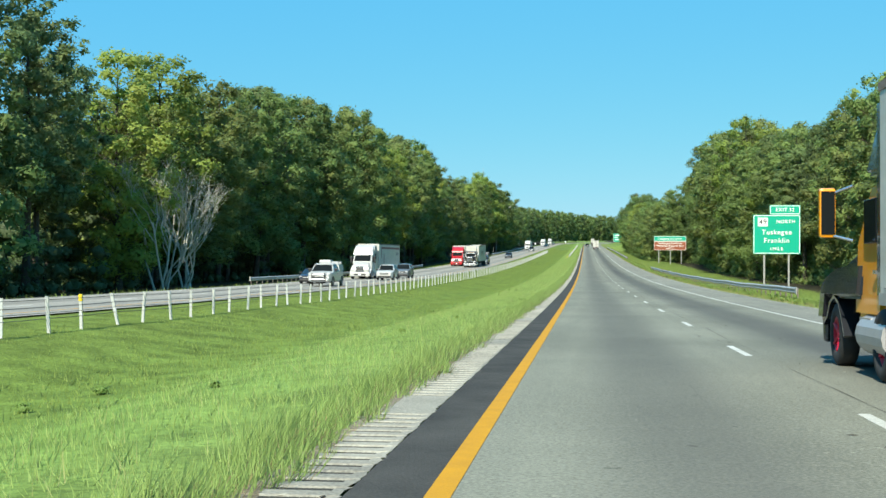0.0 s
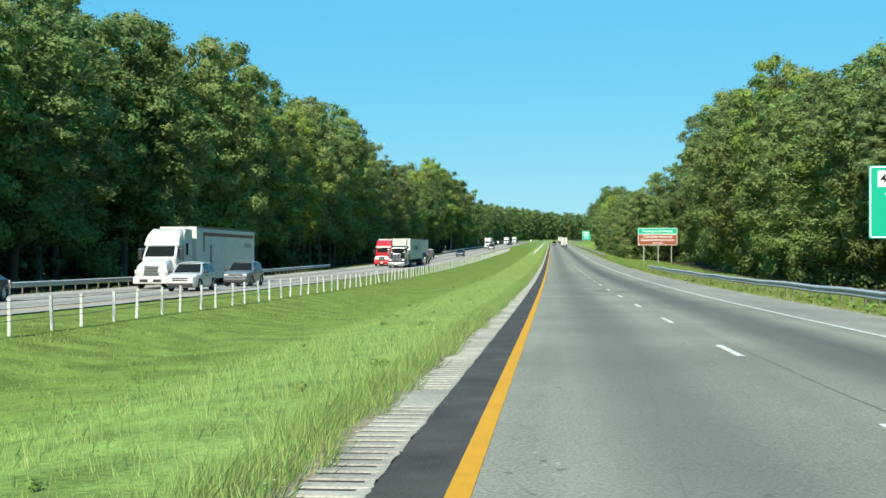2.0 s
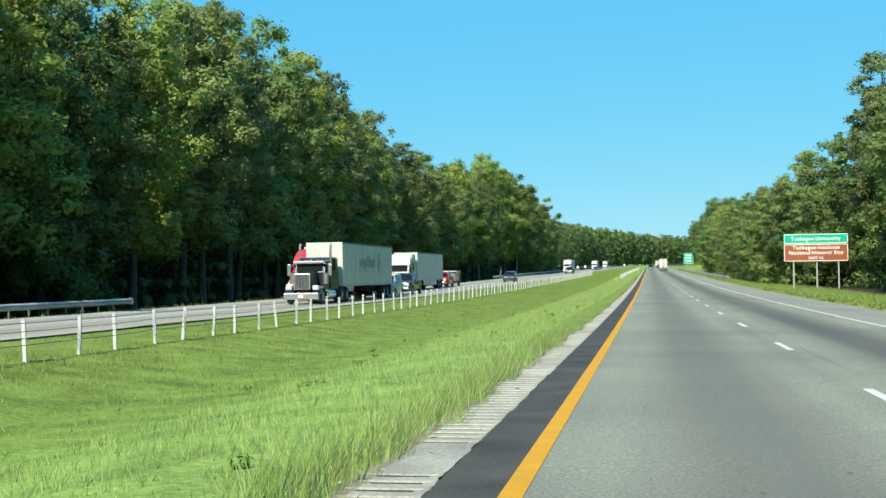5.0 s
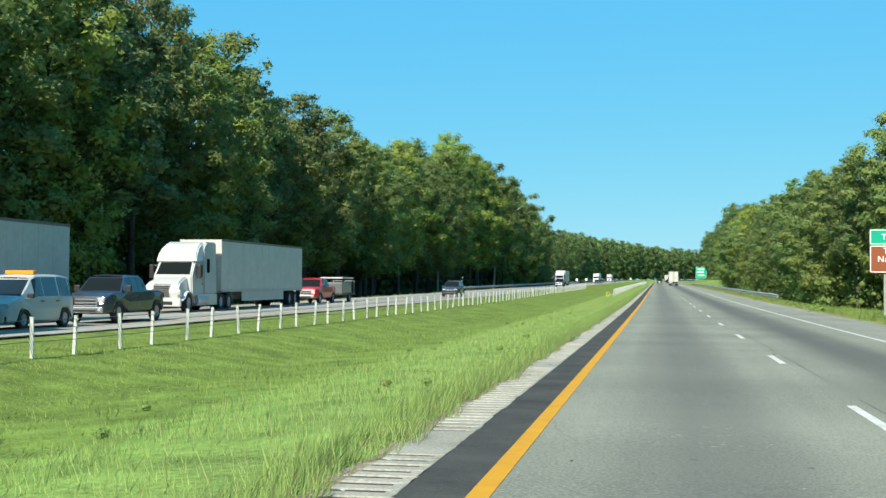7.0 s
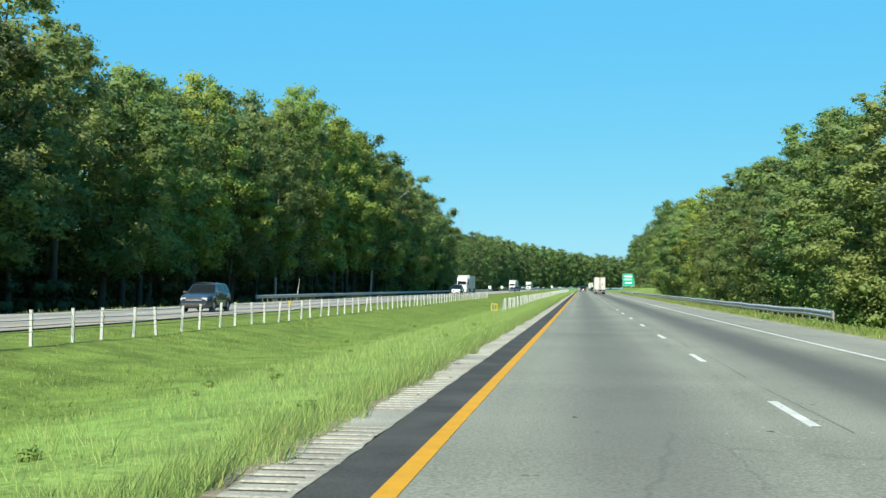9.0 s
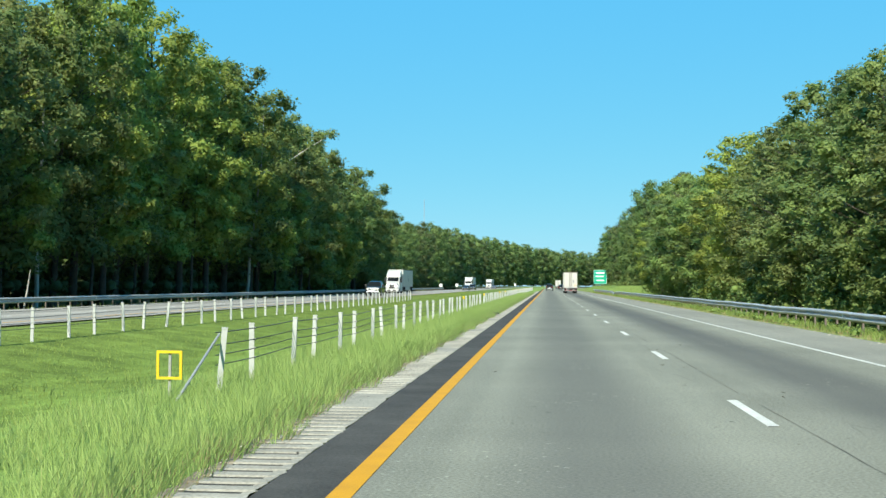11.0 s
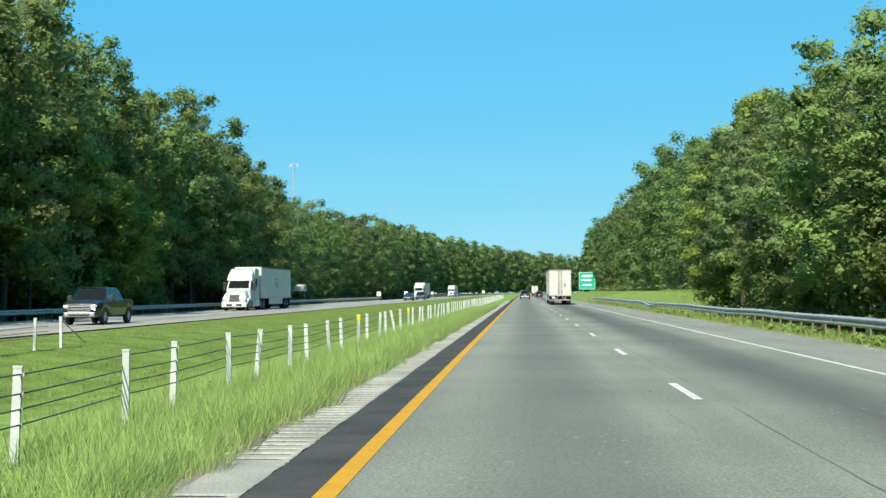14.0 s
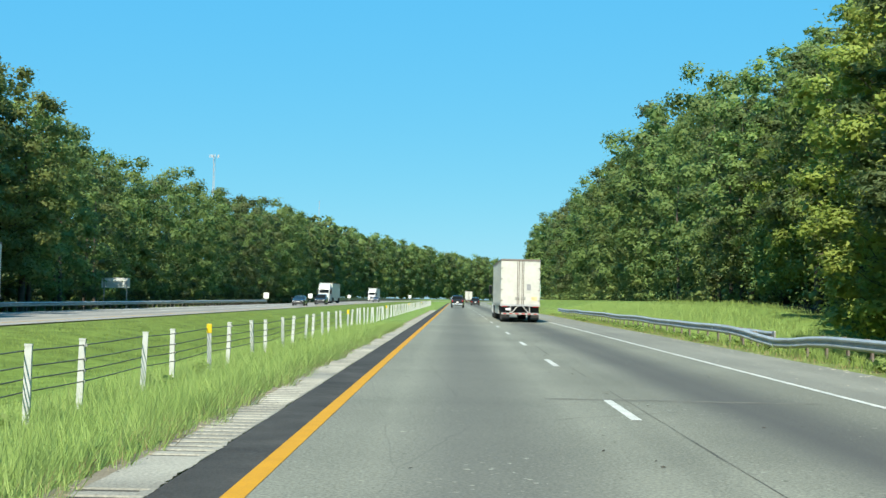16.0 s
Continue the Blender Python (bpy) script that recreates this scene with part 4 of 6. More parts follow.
# undergrowth along both edges; shade is coloured into the shrubs and thicket further in
cs, rs, deep, deep_r, shade, shade_r = [], [], [], [], [], []
for side, edge in ((-1, EDGE_L), (1, EDGE_R)):
    y = 20.0
    while y < 900:
        for back in (-1.8, 0.3, 2.5):
            if side < 0 and (back < 1 or y < 570):
                continue
            h = random.uniform(0.4, 3.2) * (1.2 if side > 0 else 0.7) + (0.9 if back > 0 else 0)
            x = np.interp(y, *edge) + side * (back + random.uniform(-0.8, 0.8)) + bend(y)
            for q in range(2):
                cs.append((x + random.uniform(-.6, .6), y + random.uniform(-.8, .8), land(x - bend(y), y) + h * (0.25 + 0.6 * q)))
                rs.append(0.7 + 0.3 * h)
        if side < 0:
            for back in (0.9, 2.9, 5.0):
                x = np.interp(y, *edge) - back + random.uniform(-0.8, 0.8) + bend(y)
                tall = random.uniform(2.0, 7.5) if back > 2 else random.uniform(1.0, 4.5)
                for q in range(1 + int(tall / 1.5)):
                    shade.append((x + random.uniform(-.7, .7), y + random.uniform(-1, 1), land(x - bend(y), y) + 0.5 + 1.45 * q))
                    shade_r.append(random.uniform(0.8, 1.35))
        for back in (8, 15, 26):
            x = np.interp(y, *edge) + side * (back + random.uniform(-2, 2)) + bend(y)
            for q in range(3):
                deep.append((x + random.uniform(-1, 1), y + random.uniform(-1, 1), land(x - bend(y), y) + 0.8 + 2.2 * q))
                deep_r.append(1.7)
        y += random.uniform(1.6, 3.2) if y < 560 else 5
ob = new("undergrowth", leaf_mesh("undergrowth", both(leaves(np.array(cs), np.array(rs), 130000, 0.22, rng), boughs(np.array(cs), np.array(rs), BALL_PLAIN, rng, 0.8, 0.25)), LEAF))
tagged(ob, "tangled green undergrowth along the wood's edge", "undergrowth", kind="stuff")
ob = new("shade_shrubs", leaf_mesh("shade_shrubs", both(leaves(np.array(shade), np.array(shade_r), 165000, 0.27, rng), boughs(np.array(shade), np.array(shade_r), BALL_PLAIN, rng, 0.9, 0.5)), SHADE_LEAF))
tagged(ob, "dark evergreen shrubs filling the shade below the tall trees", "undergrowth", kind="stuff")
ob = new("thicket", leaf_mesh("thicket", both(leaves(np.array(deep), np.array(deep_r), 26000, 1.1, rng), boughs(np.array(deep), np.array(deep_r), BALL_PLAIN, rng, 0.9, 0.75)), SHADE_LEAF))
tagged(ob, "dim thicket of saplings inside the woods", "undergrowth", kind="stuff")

# ---- grass ----


def blades(name, x0, x1, y0, y1, count, hmin, hmax, width, material, label, seed, pick=None, hang=0.0):
    r = np.random.default_rng(seed)
    x = r.uniform(x0, x1, count)
    y = r.uniform(y0, y1, count)
    clump = np.sin(x * 3.1 + 1.7 * np.sin(y * 0.9)) * np.sin(y * 2.3 + np.sin(x * 2.0)) * 0.5 + 0.5
    keep = r.random(count) < 0.35 + 0.65 * clump
    if pick is not None:
        keep &= pick(x, y, r)
    x, y, clump = x[keep], y[keep], clump[keep]
    n = len(x)
    zr = np.interp(y, YS, [road_z(v) for v in YS])
    zc = np.interp(x, [c[0] for c in CROSS], [c[1] for c in CROSS])
    z = zr + zc - 0.03 + bank(x, y)
    h = r.uniform(hmin, hmax, n) * (0.6 + 0.6 * clump)
    a = r.uniform(-1.15, 0.75, n)
    w = width * r.uniform(0.6, 1.4, n) * 0.5
    tilt = (r.normal(size=(n, 2)) * 0.32 + np.array([hang, 0])) * h[:, None]
    p0 = np.stack([x - np.cos(a) * w, y - np.sin(a) * w, z], 1)
    p1 = np.stack([x + np.cos(a) * w, y + np.sin(a) * w, z], 1)
    p2 = np.stack([x + tilt[:, 0], y + tilt[:, 1], z + h], 1)
    me = fast_mesh(name, np.stack([p0, p1, p2], 1).reshape(-1, 3), 3, material)
    soft = np.stack([tilt[:, 0] * 1.5 / h, tilt[:, 1] * 1.5 / h, np.ones(n)], 1)
    soft /= np.linalg.norm(soft, axis=1)[:, None]
    me.normals_split_custom_set(np.repeat(soft, 3, axis=0).tolist())
    ob = new(name, me)
    return tagged(ob, label, "grass", kind="stuff")


def tufty(x, y, r):
    """Grass creeps over the rumble strip in tufts, with bare stretches between."""
    wave = np.sin(y * 0.83) + np.sin(y * 2.1 + 1.3) + 0.7 * np.sin(y * 5.3 + 0.4) + 0.5 * np.sin(y * 11.0)
    return x < -2.19 + 0.06 * wave


blades("tall_grass", -7.5, -2.3, 4, 560, 400000, 0.06, 0.22, 0.012, GRASS_TALL, "tall pale green seeding grass beside the rumble strip", 1)
blades("verge_fringe", -3.0, -1.98, 4, 560, 330000, 0.12, 0.4, 0.012, GRASS_TALL, "tufts of taller grass hanging over the rumble strip", 2, tufty, 0.25)
blades("fence_grass", -5.8, -2.6, 335, 560, 190000, 0.16, 0.46, 0.01, GRASS_TALL, "uncut tall grass round the feet of the cable posts", 11)
blades("dry_fringe", -2.7, -1.98, 4, 560, 90000, 0.06, 0.28, 0.011, STRAW, "dry yellowish grass hanging over the rumble strip", 8, tufty, 0.5)
blades("seed_heads", -7.0, -2.6, 4, 560, 18000, 0.2, 0.42, 0.008, GRASS_DRY, "thin pale seed stalks standing in the grass", 7)
blades("median_grass", -17.8, -7.0, 14, 600, 260000, 0.05, 0.16, 0.026, GRASS_SHORT, "shorter green grass in the median hollow", 3)
blades("verge_grass", 10.35, 24, 25, 620, 100000, 0.1, 0.4, 0.05, GRASS_SHORT, "uneven green grass on the roadside bank", 4)
blades("shoulder_weeds", 10.25, 11.9, 25, 620, 62000, 0.1, 0.4, 0.026, GRASS_SHORT, "lush yellow-green weeds below the guardrail", 5)
blades("roadside_straw", 10.1, 10.9, 25, 620, 22000, 0.05, 0.2, 0.025, STRAW, "dry straw-coloured litter along the hard shoulder", 9)
blades("bank_grass", 12.2, 20, 545, 660, 60000, 0.25, 0.65, 0.022, GRASS_TALL, "tall yellow-green grass on the bank behind the guardrail", 15)
blades("far_verge_grass", -36, -29.4, 30, 640, 50000, 0.1, 0.35, 0.06, GRASS_SHORT, "grass on the far verge below the woods", 6)

# leafy weeds in the median
wr = np.random.default_rng(5)
cs = [(x, y, road_z(y) + cross(x) + 0.12) for x, y in zip(wr.uniform(-5.2, -4.2, 12), wr.uniform(345, 540, 12))]
cs += [(x, y, road_z(y) + cross(x) + 0.15) for x, y in zip(wr.uniform(10.3, 12.2, 520), wr.uniform(40, 600, 520))]
weed_rng = np.random.default_rng(15)
far_cs = [(x, y, road_z(y) + cross(x) + 0.07) for x, y in zip(weed_rng.uniform(-9.0, -3.0, 90), weed_rng.uniform(12, 345, 90))]
ob = new("median_weeds", leaf_mesh("median_weeds", leaves(np.array(far_cs), weed_rng.uniform(0.06, 0.15, len(far_cs)), 15000, 0.05, weed_rng, 0.6, 0.8, 0.45), WEED))
tagged(ob, "leafy green weeds standing in the median grass", "weeds", kind="stuff")
ob = new("weeds", leaf_mesh("weeds", leaves(np.array(cs), np.where(np.arange(len(cs)) < 12, 0.8, 1.0) * wr.uniform(0.15, 0.36, len(cs)), 34000, 0.13, wr, 0.6, 0.8, 0.45), WEED))
tagged(ob, "leafy green weeds scattered through the verge grass", "weeds", kind="stuff")

# darker seams and repairs in the carriageway
PATCH = mat("dark_asphalt_repair", (0.1, 0.099, 0.085), (0.18, 0.177, 0.148), rough=0.9, spec=0.1, scale=1.2, fine=28, bump=0.3)
pr = random.Random(12)
for x0, x1, y0, y1 in ((-0.85, 6.9, 478.35, 478.7), (-0.85, 6.6, 138.3, 138.6), (1.9, 2.85, 128.5, 134.0), (3.1, 4.2, 127.2, 131.5), (2.0, 6.2, 513.2, 513.4), (3.2, 5.5, 436.2, 436.4)):
    n = max(3, int((x1 - x0) / 0.35)) if x1 - x0 > y1 - y0 else max(3, int((y1 - y0) / 0.22))
    verts, faces = [], []
    for i in range(n + 1):
        a = i / n
        if x1 - x0 > y1 - y0:
            x = x0 + (x1 - x0) * a
            lo, hi = (x, y0 + pr.gauss(0, 0.04)), (x, y1 + pr.gauss(0, 0.04))
        else:
            y = y0 + (y1 - y0) * a
            w = math.sin(math.pi * min(1, max(0.03, a))) ** 0.7
            m = (x0 + x1) / 2
            lo, hi = (m - (m - x0) * w + pr.gauss(0, 0.15) * w, y), (m + (x1 - m) * w + pr.gauss(0, 0.15) * w, y)
        for p in (lo, hi):
            verts.append((p[0], p[1], road_z(p[1]) + 0.003))
    faces = [(2 * i, 2 * i + 1, 2 * i + 3, 2 * i + 2) for i in range(n)]
    tagged(new("pavement_patch", mesh_of("patch", verts, faces, PATCH)), "darker tar repair flush with the worn asphalt", "road patch", kind="structure")

# tar-filled seam that runs beside the lane dashes, broken here and there
random.seed(44)
SEAM = mat("tar_seam", (0.06, 0.06, 0.054), (0.14, 0.137, 0.118), rough=0.9, spec=0.1, scale=1.2, fine=14)
verts, faces = [], []
y, fresh = 4.0, True
while y < 640:
    x = 3.22 + 0.07 * noise.noise((y * 0.13, 5, 0)) + 0.02 * noise.noise((y * 1.9, 2, 0)) + bend(y)
    w = 0.004 + 0.02 * abs(noise.noise((y * 0.35, 9, 0)))
    verts += [(x - w, y, road_z(y) + 0.0035), (x + w, y, road_z(y) + 0.0035)]
    if not fresh:
        n = len(verts)
        faces.append((n - 4, n - 3, n - 1, n - 2))
    fresh = noise.noise((y * 0.21, 1, 3)) > 0.12
    y += 0.45
tagged(new("pavement_seam", mesh_of("seam", verts, faces, SEAM)), "dark broken tar seam beside the lane dashes", "road seam", kind="structure")

# crumbs of asphalt, bark and litter lying on the carriageway and along its edges
CRUMB_DARK = mat("dark_crumbs", (0.035, 0.033, 0.028), (0.09, 0.08, 0.065), rough=0.9, spec=0.1)
CRUMB_PALE = mat("pale_crumbs", (0.3, 0.28, 0.22), (0.5, 0.47, 0.38), rough=0.9, spec=0.1)
for nm, m, label, spots in (("road_crumbs", CRUMB_DARK, "dark crumbs of bark and rubber strewn on the asphalt", ((2.4, 4.0, 90, 0.035), (-0.8, 6.9, 70, 0.03), (-2.3, -1.7, 260, 0.03))),
                            ("road_grit", CRUMB_PALE, "pale grit and dry litter along the pavement's edges", ((9.5, 10.5, 1500, 0.04), (-2.45, -2.05, 1200, 0.028), (7.2, 9.6, 300, 0.03)))):
    verts, faces = [], []
    for x0, x1, n, size in spots:
        for _ in range(n):
            x, y = random.uniform(x0, x1), random.uniform(6, 560)
            z = road_z(y) + (0.006 if x < 7.15 else -0.002 - 0.02 * (x - 7.15))
            a, k = random.uniform(0, 3.14), len(verts)
            ln, wd, h = size * random.uniform(0.6, 2.2), size * random.uniform(0.3, 0.7), size * random.uniform(0.15, 0.4)
            c, sn = math.cos(a), math.sin(a)
            for p, q in ((1, 0.2), (0.3, 1), (-1, 0.4), (-0.5, -1), (0.6, -0.8)):
                verts.append((x + p * ln * c - q * wd * sn, y + p * ln * sn + q * wd * c, z))
            verts.append((x, y, z + h))
            faces += [(k + i, k + (i + 1) % 5, k + 5) for i in range(5)]
    tagged(new(nm, mesh_of(nm, verts, faces, m)), label, "debris", kind="stuff")

# ---- roadside: rails, cable barriers, signs, masts ----


def guard_rail(name, x_of, y0, y1, face, label, dip=lambda y: 0.0):
    """W-profile beam on posts with blocks; face is +1 when the traffic passes on its +x side."""
    g = thing(name, label, "guardrail", "guardrails")
    prof = [(0.0, 0.44), (0.015, 0.455), (0.085, 0.5), (0.085, 0.535), (0.0, 0.59), (0.0, 0.625), (0.085, 0.68), (0.085, 0.715), (0.015, 0.76), (0.0, 0.77)]
    prof = prof + [(d - 0.012, h) for d, h in reversed(prof)]
    n = len(prof)
    ys = list(np.arange(y0, y1, 1.905)) + [y1]
    verts = [(x_of(y) + bend(y) + face * d, y, land(x_of(y), y) + h - dip(y)) for y in ys for d, h in prof]
    faces = [(j * n + i, j * n + (i + 1) % n, (j + 1) * n + (i + 1) % n, (j + 1) * n + i) for j in range(len(ys) - 1) for i in range(n)]
    faces += [tuple(range(n)), tuple((len(ys) - 1) * n + i for i in reversed(range(n)))]
    part("beam", mesh_of("beam", verts, faces, RAIL_STEEL, False), None, g)
    post_me = bpy.data.meshes.new("post")
    bm = boxes((-0.03, 0.03, -0.075, 0.075, -0.4, 0.72))
    bm.to_mesh(post_me)
    bm.free()
    post_me.materials.append(RUST)
    block_me = bpy.data.meshes.new("block")
    bm = boxes((-0.07, 0.07, -0.07, 0.07, 0.45, 0.78), bevel=0.01)
    bm.to_mesh(block_me)
    bm.free()
    block_me.materials.append(WOOD_POST)
    bolt_me = bpy.data.meshes.new("reflector")
    bm = boxes((-0.01, 0.01, -0.05, 0.05, 0.56, 0.66))
    bm.to_mesh(bolt_me)
    bm.free()
    bolt_me.materials.append(SIGN_WHITE)
    for i, y in enumerate(np.arange(y0 + 0.9, y1 - 0.4, 1.905)):
        x = x_of(y) + bend(y)
        z = land(x_of(y), y) - dip(y)
        part("post", post_me, None, g, at=(x - face * 0.2, y, z))
        part("block", block_me, None, g, at=(x - face * 0.085, y, z))
        if i % 12 == 3:
            part("reflector", bolt_me, None, g, at=(x + face * 0.045, y, z))
    # flared end pieces
    for ye, s in ((y0, -1), (y1, 1)):
        x, z = x_of(ye) + bend(ye), land(x_of(ye), ye)
        part("end_shoe", boxes((x - 0.04, x + 0.1 * face, ye - 0.02 if s > 0 else ye - 0.35, ye + 0.35 if s > 0 else ye + 0.02, z + 0.42, z + 0.8), bevel=0.03), STEEL, g)
    return g


RAIL_LABEL = "galvanised steel guardrail on posts beside the hard shoulder"
guard_rail("guardrail", lambda y: 10.95, 65, 205, -1, RAIL_LABEL)
guard_rail("guardrail", lambda y: 11.2 - 0.3 / (1 + math.exp(-(y - 539) / 2.5)), 331, 615, -1, "galvanised steel guardrail sagging at a joint over weeds",
           lambda y: 0.24 * math.exp(-((y - 534.5) / 3.4) ** 2))
guard_rail("guardrail", lambda y: 11.75 + 0.03 * (y - 538), 537, 545, -1, "short galvanised rail end standing behind the guardrail")
FAR_RAIL = "weathered steel guardrail below the dark woods"
guard_rail("guardrail", lambda y: -29.9, 106, 221, 1, FAR_RAIL)
guard_rail("guardrail", lambda y: -29.9, 388, 690, 1, FAR_RAIL)


def cable_barrier(name, x_of, y0, y1, tags, leaning, label, gap, step):
    """Steel posts in pairs carrying four slack cables, woven from one side of the posts to the other."""
    g = thing(name, label, "cable barrier", "median barriers")
    bm = boxes((-0.045, 0.045, -0.025, 0.025, -0.4, 1.0))
    box(bm, -0.05, 0.05, -0.03, 0.03, 0.985, 1.01)
    post = bpy.data.meshes.new("post")
    bm.to_mesh(post)
    bm.free()
    post.materials.append(POST)
    clip = bpy.data.meshes.new("clip")
    bm = boxes(*[(0.045, 0.068, -0.012, 0.012, h - 0.025, h + 0.02) for h in (0.92, 0.72, 0.56, 0.4)])
    bm.to_mesh(clip)
    bm.free()
    clip.materials.append(STEEL)
    cap = bpy.data.meshes.new("tag")
    bm = boxes((-0.055, 0.055, -0.036, 0.036, 0.82, 1.02), bevel=0.01)
    bm.to_mesh(cap)
    bm.free()
    cap.materials.append(TAPE_YELLOW)
    rnd = random.Random(int(y0))
    i, y = 1, y0
    tops = []
    while y < y1:
        x = x_of(y)
        z = land(x, y)
        p = part("post", post, None, g, at=(x, y, z))
        p.rotation_euler = (rnd.gauss(0, 0.03), -0.2 if i in leaning else rnd.gauss(0, 0.04), rnd.gauss(0, 0.12))
        if i % 2 == 0:
            part("clip", clip, None, p)
        if i in tags:
            part("tag", cap, None, p, "yellow reflective cap")
        tops.append((x, y, z, i))
        y += step if i % 2 else gap - step
        i += 1
    for h in (0.92, 0.72, 0.56, 0.4):
        verts, faces = [], []
        pts = []
        for (xa, ya, za, ia), (xb, yb, zb, ib) in zip(tops, tops[1:]):
            sa, sb = (-0.06 if ia % 2 else 0.06), (-0.06 if ib % 2 else 0.06)
            for w in (0.0, 0.5):
                pts.append((xa + sa + (xb + sb - xa - sa) * w, ya + (yb - ya) * w, za + (zb - za) * w + h - (0.004 if w else 0)))
        limb_y(verts, faces, pts, 0.009)
        part("cable", mesh_of("cable", verts, faces, CABLE, True), None, g)
    # anchor stubs at both ends
    for xa, ya, za, ia in (tops[0], tops[-1]):
        s = -1 if ya == tops[0][1] else 1
        part("anchor", rods(((xa, ya, za + 0.9), (xa, ya + 2.2 * s, za + 0.05), 0.02)), STEEL, g)
    return g


def limb_y(verts, faces, pts, r, seg=4):
    base = len(verts)
    for p in pts:
        for a in range(seg):
            w = 2 * math.pi * a / seg
            verts.append((p[0] + r * math.cos(w), p[1], p[2] + r * math.sin(w)))
    for i in range(len(pts) - 1):
        for a in range(seg):
            b = (a + 1) % seg
            faces.append((base + i * seg + a, base + i * seg + b, base + (i + 1) * seg + b, base + (i + 1) * seg + a))


cable_barrier("cable_barrier", lambda y: -14.6, 16.87, 473, (8, 132), (9, 60), "white posts with four steel cables beside the far carriageway", 4.91, 2.15)
cable_barrier("cable_barrier", lambda y: -4.75, 357.12, 760, (21, 29, 41, 47, 59, 71, 83, 99, 117), (45,), "white steel posts with four woven cables in tall grass", 5.66, 2.15)


marker = thing("barrier_end_marker", "open yellow frame on a stake at the barrier's end", "marker", at=pose(-5.3, 356.3, land(-5.3, 356.3)))
part("frame", boxes((-0.2, 0.2, -0.015, 0.015, 0.3, 0.34), (-0.2, 0.2, -0.015, 0.015, 0.7, 0.74), (-0.2, -0.16, -0.015, 0.015, 0.34, 0.7), (0.16, 0.2, -0.015, 0.015, 0.34, 0.7)), TAPE_YELLOW, marker)
part("stake", boxes((-0.02, 0.02, 0.015, 0.045, -0.2, 0.74)), STEEL, marker)


def words(text, size, x, z, material, parent, y=-0.045, name="lettering"):
    """One line of lettering, each word a mesh of its own, centred on x."""
    made = []
    for w in text.split():
        cu = bpy.data.curves.new(name, "FONT")
        cu.body, cu.size, cu.align_y, cu.extrude = w, size, "CENTER", 0.006
        cu.space_character, cu.offset = 1.14, 0.006
        tmp = new("tmp", cu)
        bpy.context.view_layer.update()
        me = bpy.data.meshes.new_from_object(tmp.evaluated_get(bpy.context.evaluated_depsgraph_get()))
        bpy.data.objects.remove(tmp)
        me.materials.clear()
        me.materials.append(material)
        xs = [v.co.x for v in me.vertices]
        made.append((me, min(xs), max(xs)))
    total = sum(b - a for _, a, b in made) + 0.38 * size * (len(made) - 1)
    at = x - total / 2
    for me, a, b in made:
        ob = part(name, me, None, parent)
        ob.matrix_basis = pose(at - a, y, z, 90)
        at += b - a + 0.38 * size
    return ob


def panel(parent, x0, x1, z0, z1, material, name="panel", y=0.0, border=0.07, rim=SIGN_WHITE):
    p = part(name, boxes((x0, x1, y - 0.02, y + 0.02, z0, z1), bevel=0.012), material, parent)
    if border:
        bm = bmesh.new()
        i, w = 0.05, border
        for r in ((x0 + i, x1 - i, z0 + i, z0 + i + w), (x0 + i, x1 - i, z1 - i - w, z1 - i), (x0 + i, x0 + i + w, z0 + i, z1 - i), (x1 - i - w, x1 - i, z0 + i, z1 - i)):
            box(bm, r[0], r[1], y - 0.026, y - 0.018, r[2], r[3])
        part("border", bm, rim, p)
    # stiffeners on the back
    bm = bmesh.new()
    k = z0 + 0.3
    while k < z1:
        box(bm, x0 + 0.1, x1 - 0.1, y + 0.02, y + 0.07, k, k + 0.06)
        k += 0.8
    part("stiffener", bm, ALU, p)
    return p


def sign_posts(parent, xs, low, high):
    for x in xs:
        part("post", boxes((x - 0.09, x + 0.09, 0.075, 0.2, low, high), (x - 0.03, x + 0.03, 0.09, 0.29, low, high)), STEEL, parent)


# exit sign
ya = 134.5
s = thing("exit_sign", "large green exit sign with white lettering on two steel posts", "road sign", at=pose(20.55, ya, -3.44))
sign_posts(s, (-1.3, 1.3), land(20.5, ya) + 3.44 - 0.3, 6.9)
panel(s, -2.5, 2.5, 2.95, 7.2, SIGN_GREEN)
panel(s, -0.75, 2.5, 7.22, 8.25, SIGN_GREEN, "exit_tab")
words("EXIT 32", 0.54, 0.88, 7.73, SIGN_WHITE, s)
part("route_shield", boxes((-2.0, -0.95, -0.034, -0.02, 5.95, 6.9), bevel=0.006), SIGN_WHITE, s, "white route shield")
words("49", 0.75, -1.47, 6.42, SIGN_DARK, s)
words("NORTH", 0.52, 0.95, 6.45, SIGN_WHITE, s)
words("Tuskegee", 0.74, 0, 5.3, SIGN_WHITE, s)
words("Franklin", 0.74, 0, 4.4, SIGN_WHITE, s)
words("1 MILE", 0.5, 0, 3.5, SIGN_WHITE, s)

# brown sign with a green strip
yb = 322.0
s = thing("attraction_sign", "brown sign under a green strip on three pale posts", "road sign", at=pose(22.0, yb, -4.95))
sign_posts(s, (-2.9, 0.1, 2.9), land(22, yb) + 4.95 - 0.3, 6.0)
panel(s, -4.15, 4.15, 2.6, 4.95, SIGN_BROWN)
panel(s, -4.15, 4.15, 4.97, 6.3, SIGN_GREEN, "upper_panel")
words("Tuskegee Institute", 0.72, 0, 4.45, SIGN_WHITE, s)
words("National Historic Site", 0.7, 0, 3.75, SIGN_WHITE, s)
words("EXIT 32", 0.52, 0, 3.05, SIGN_WHITE, s)
words("Tuskegee University", 0.68, 0, 5.62, SIGN_WHITE, s)

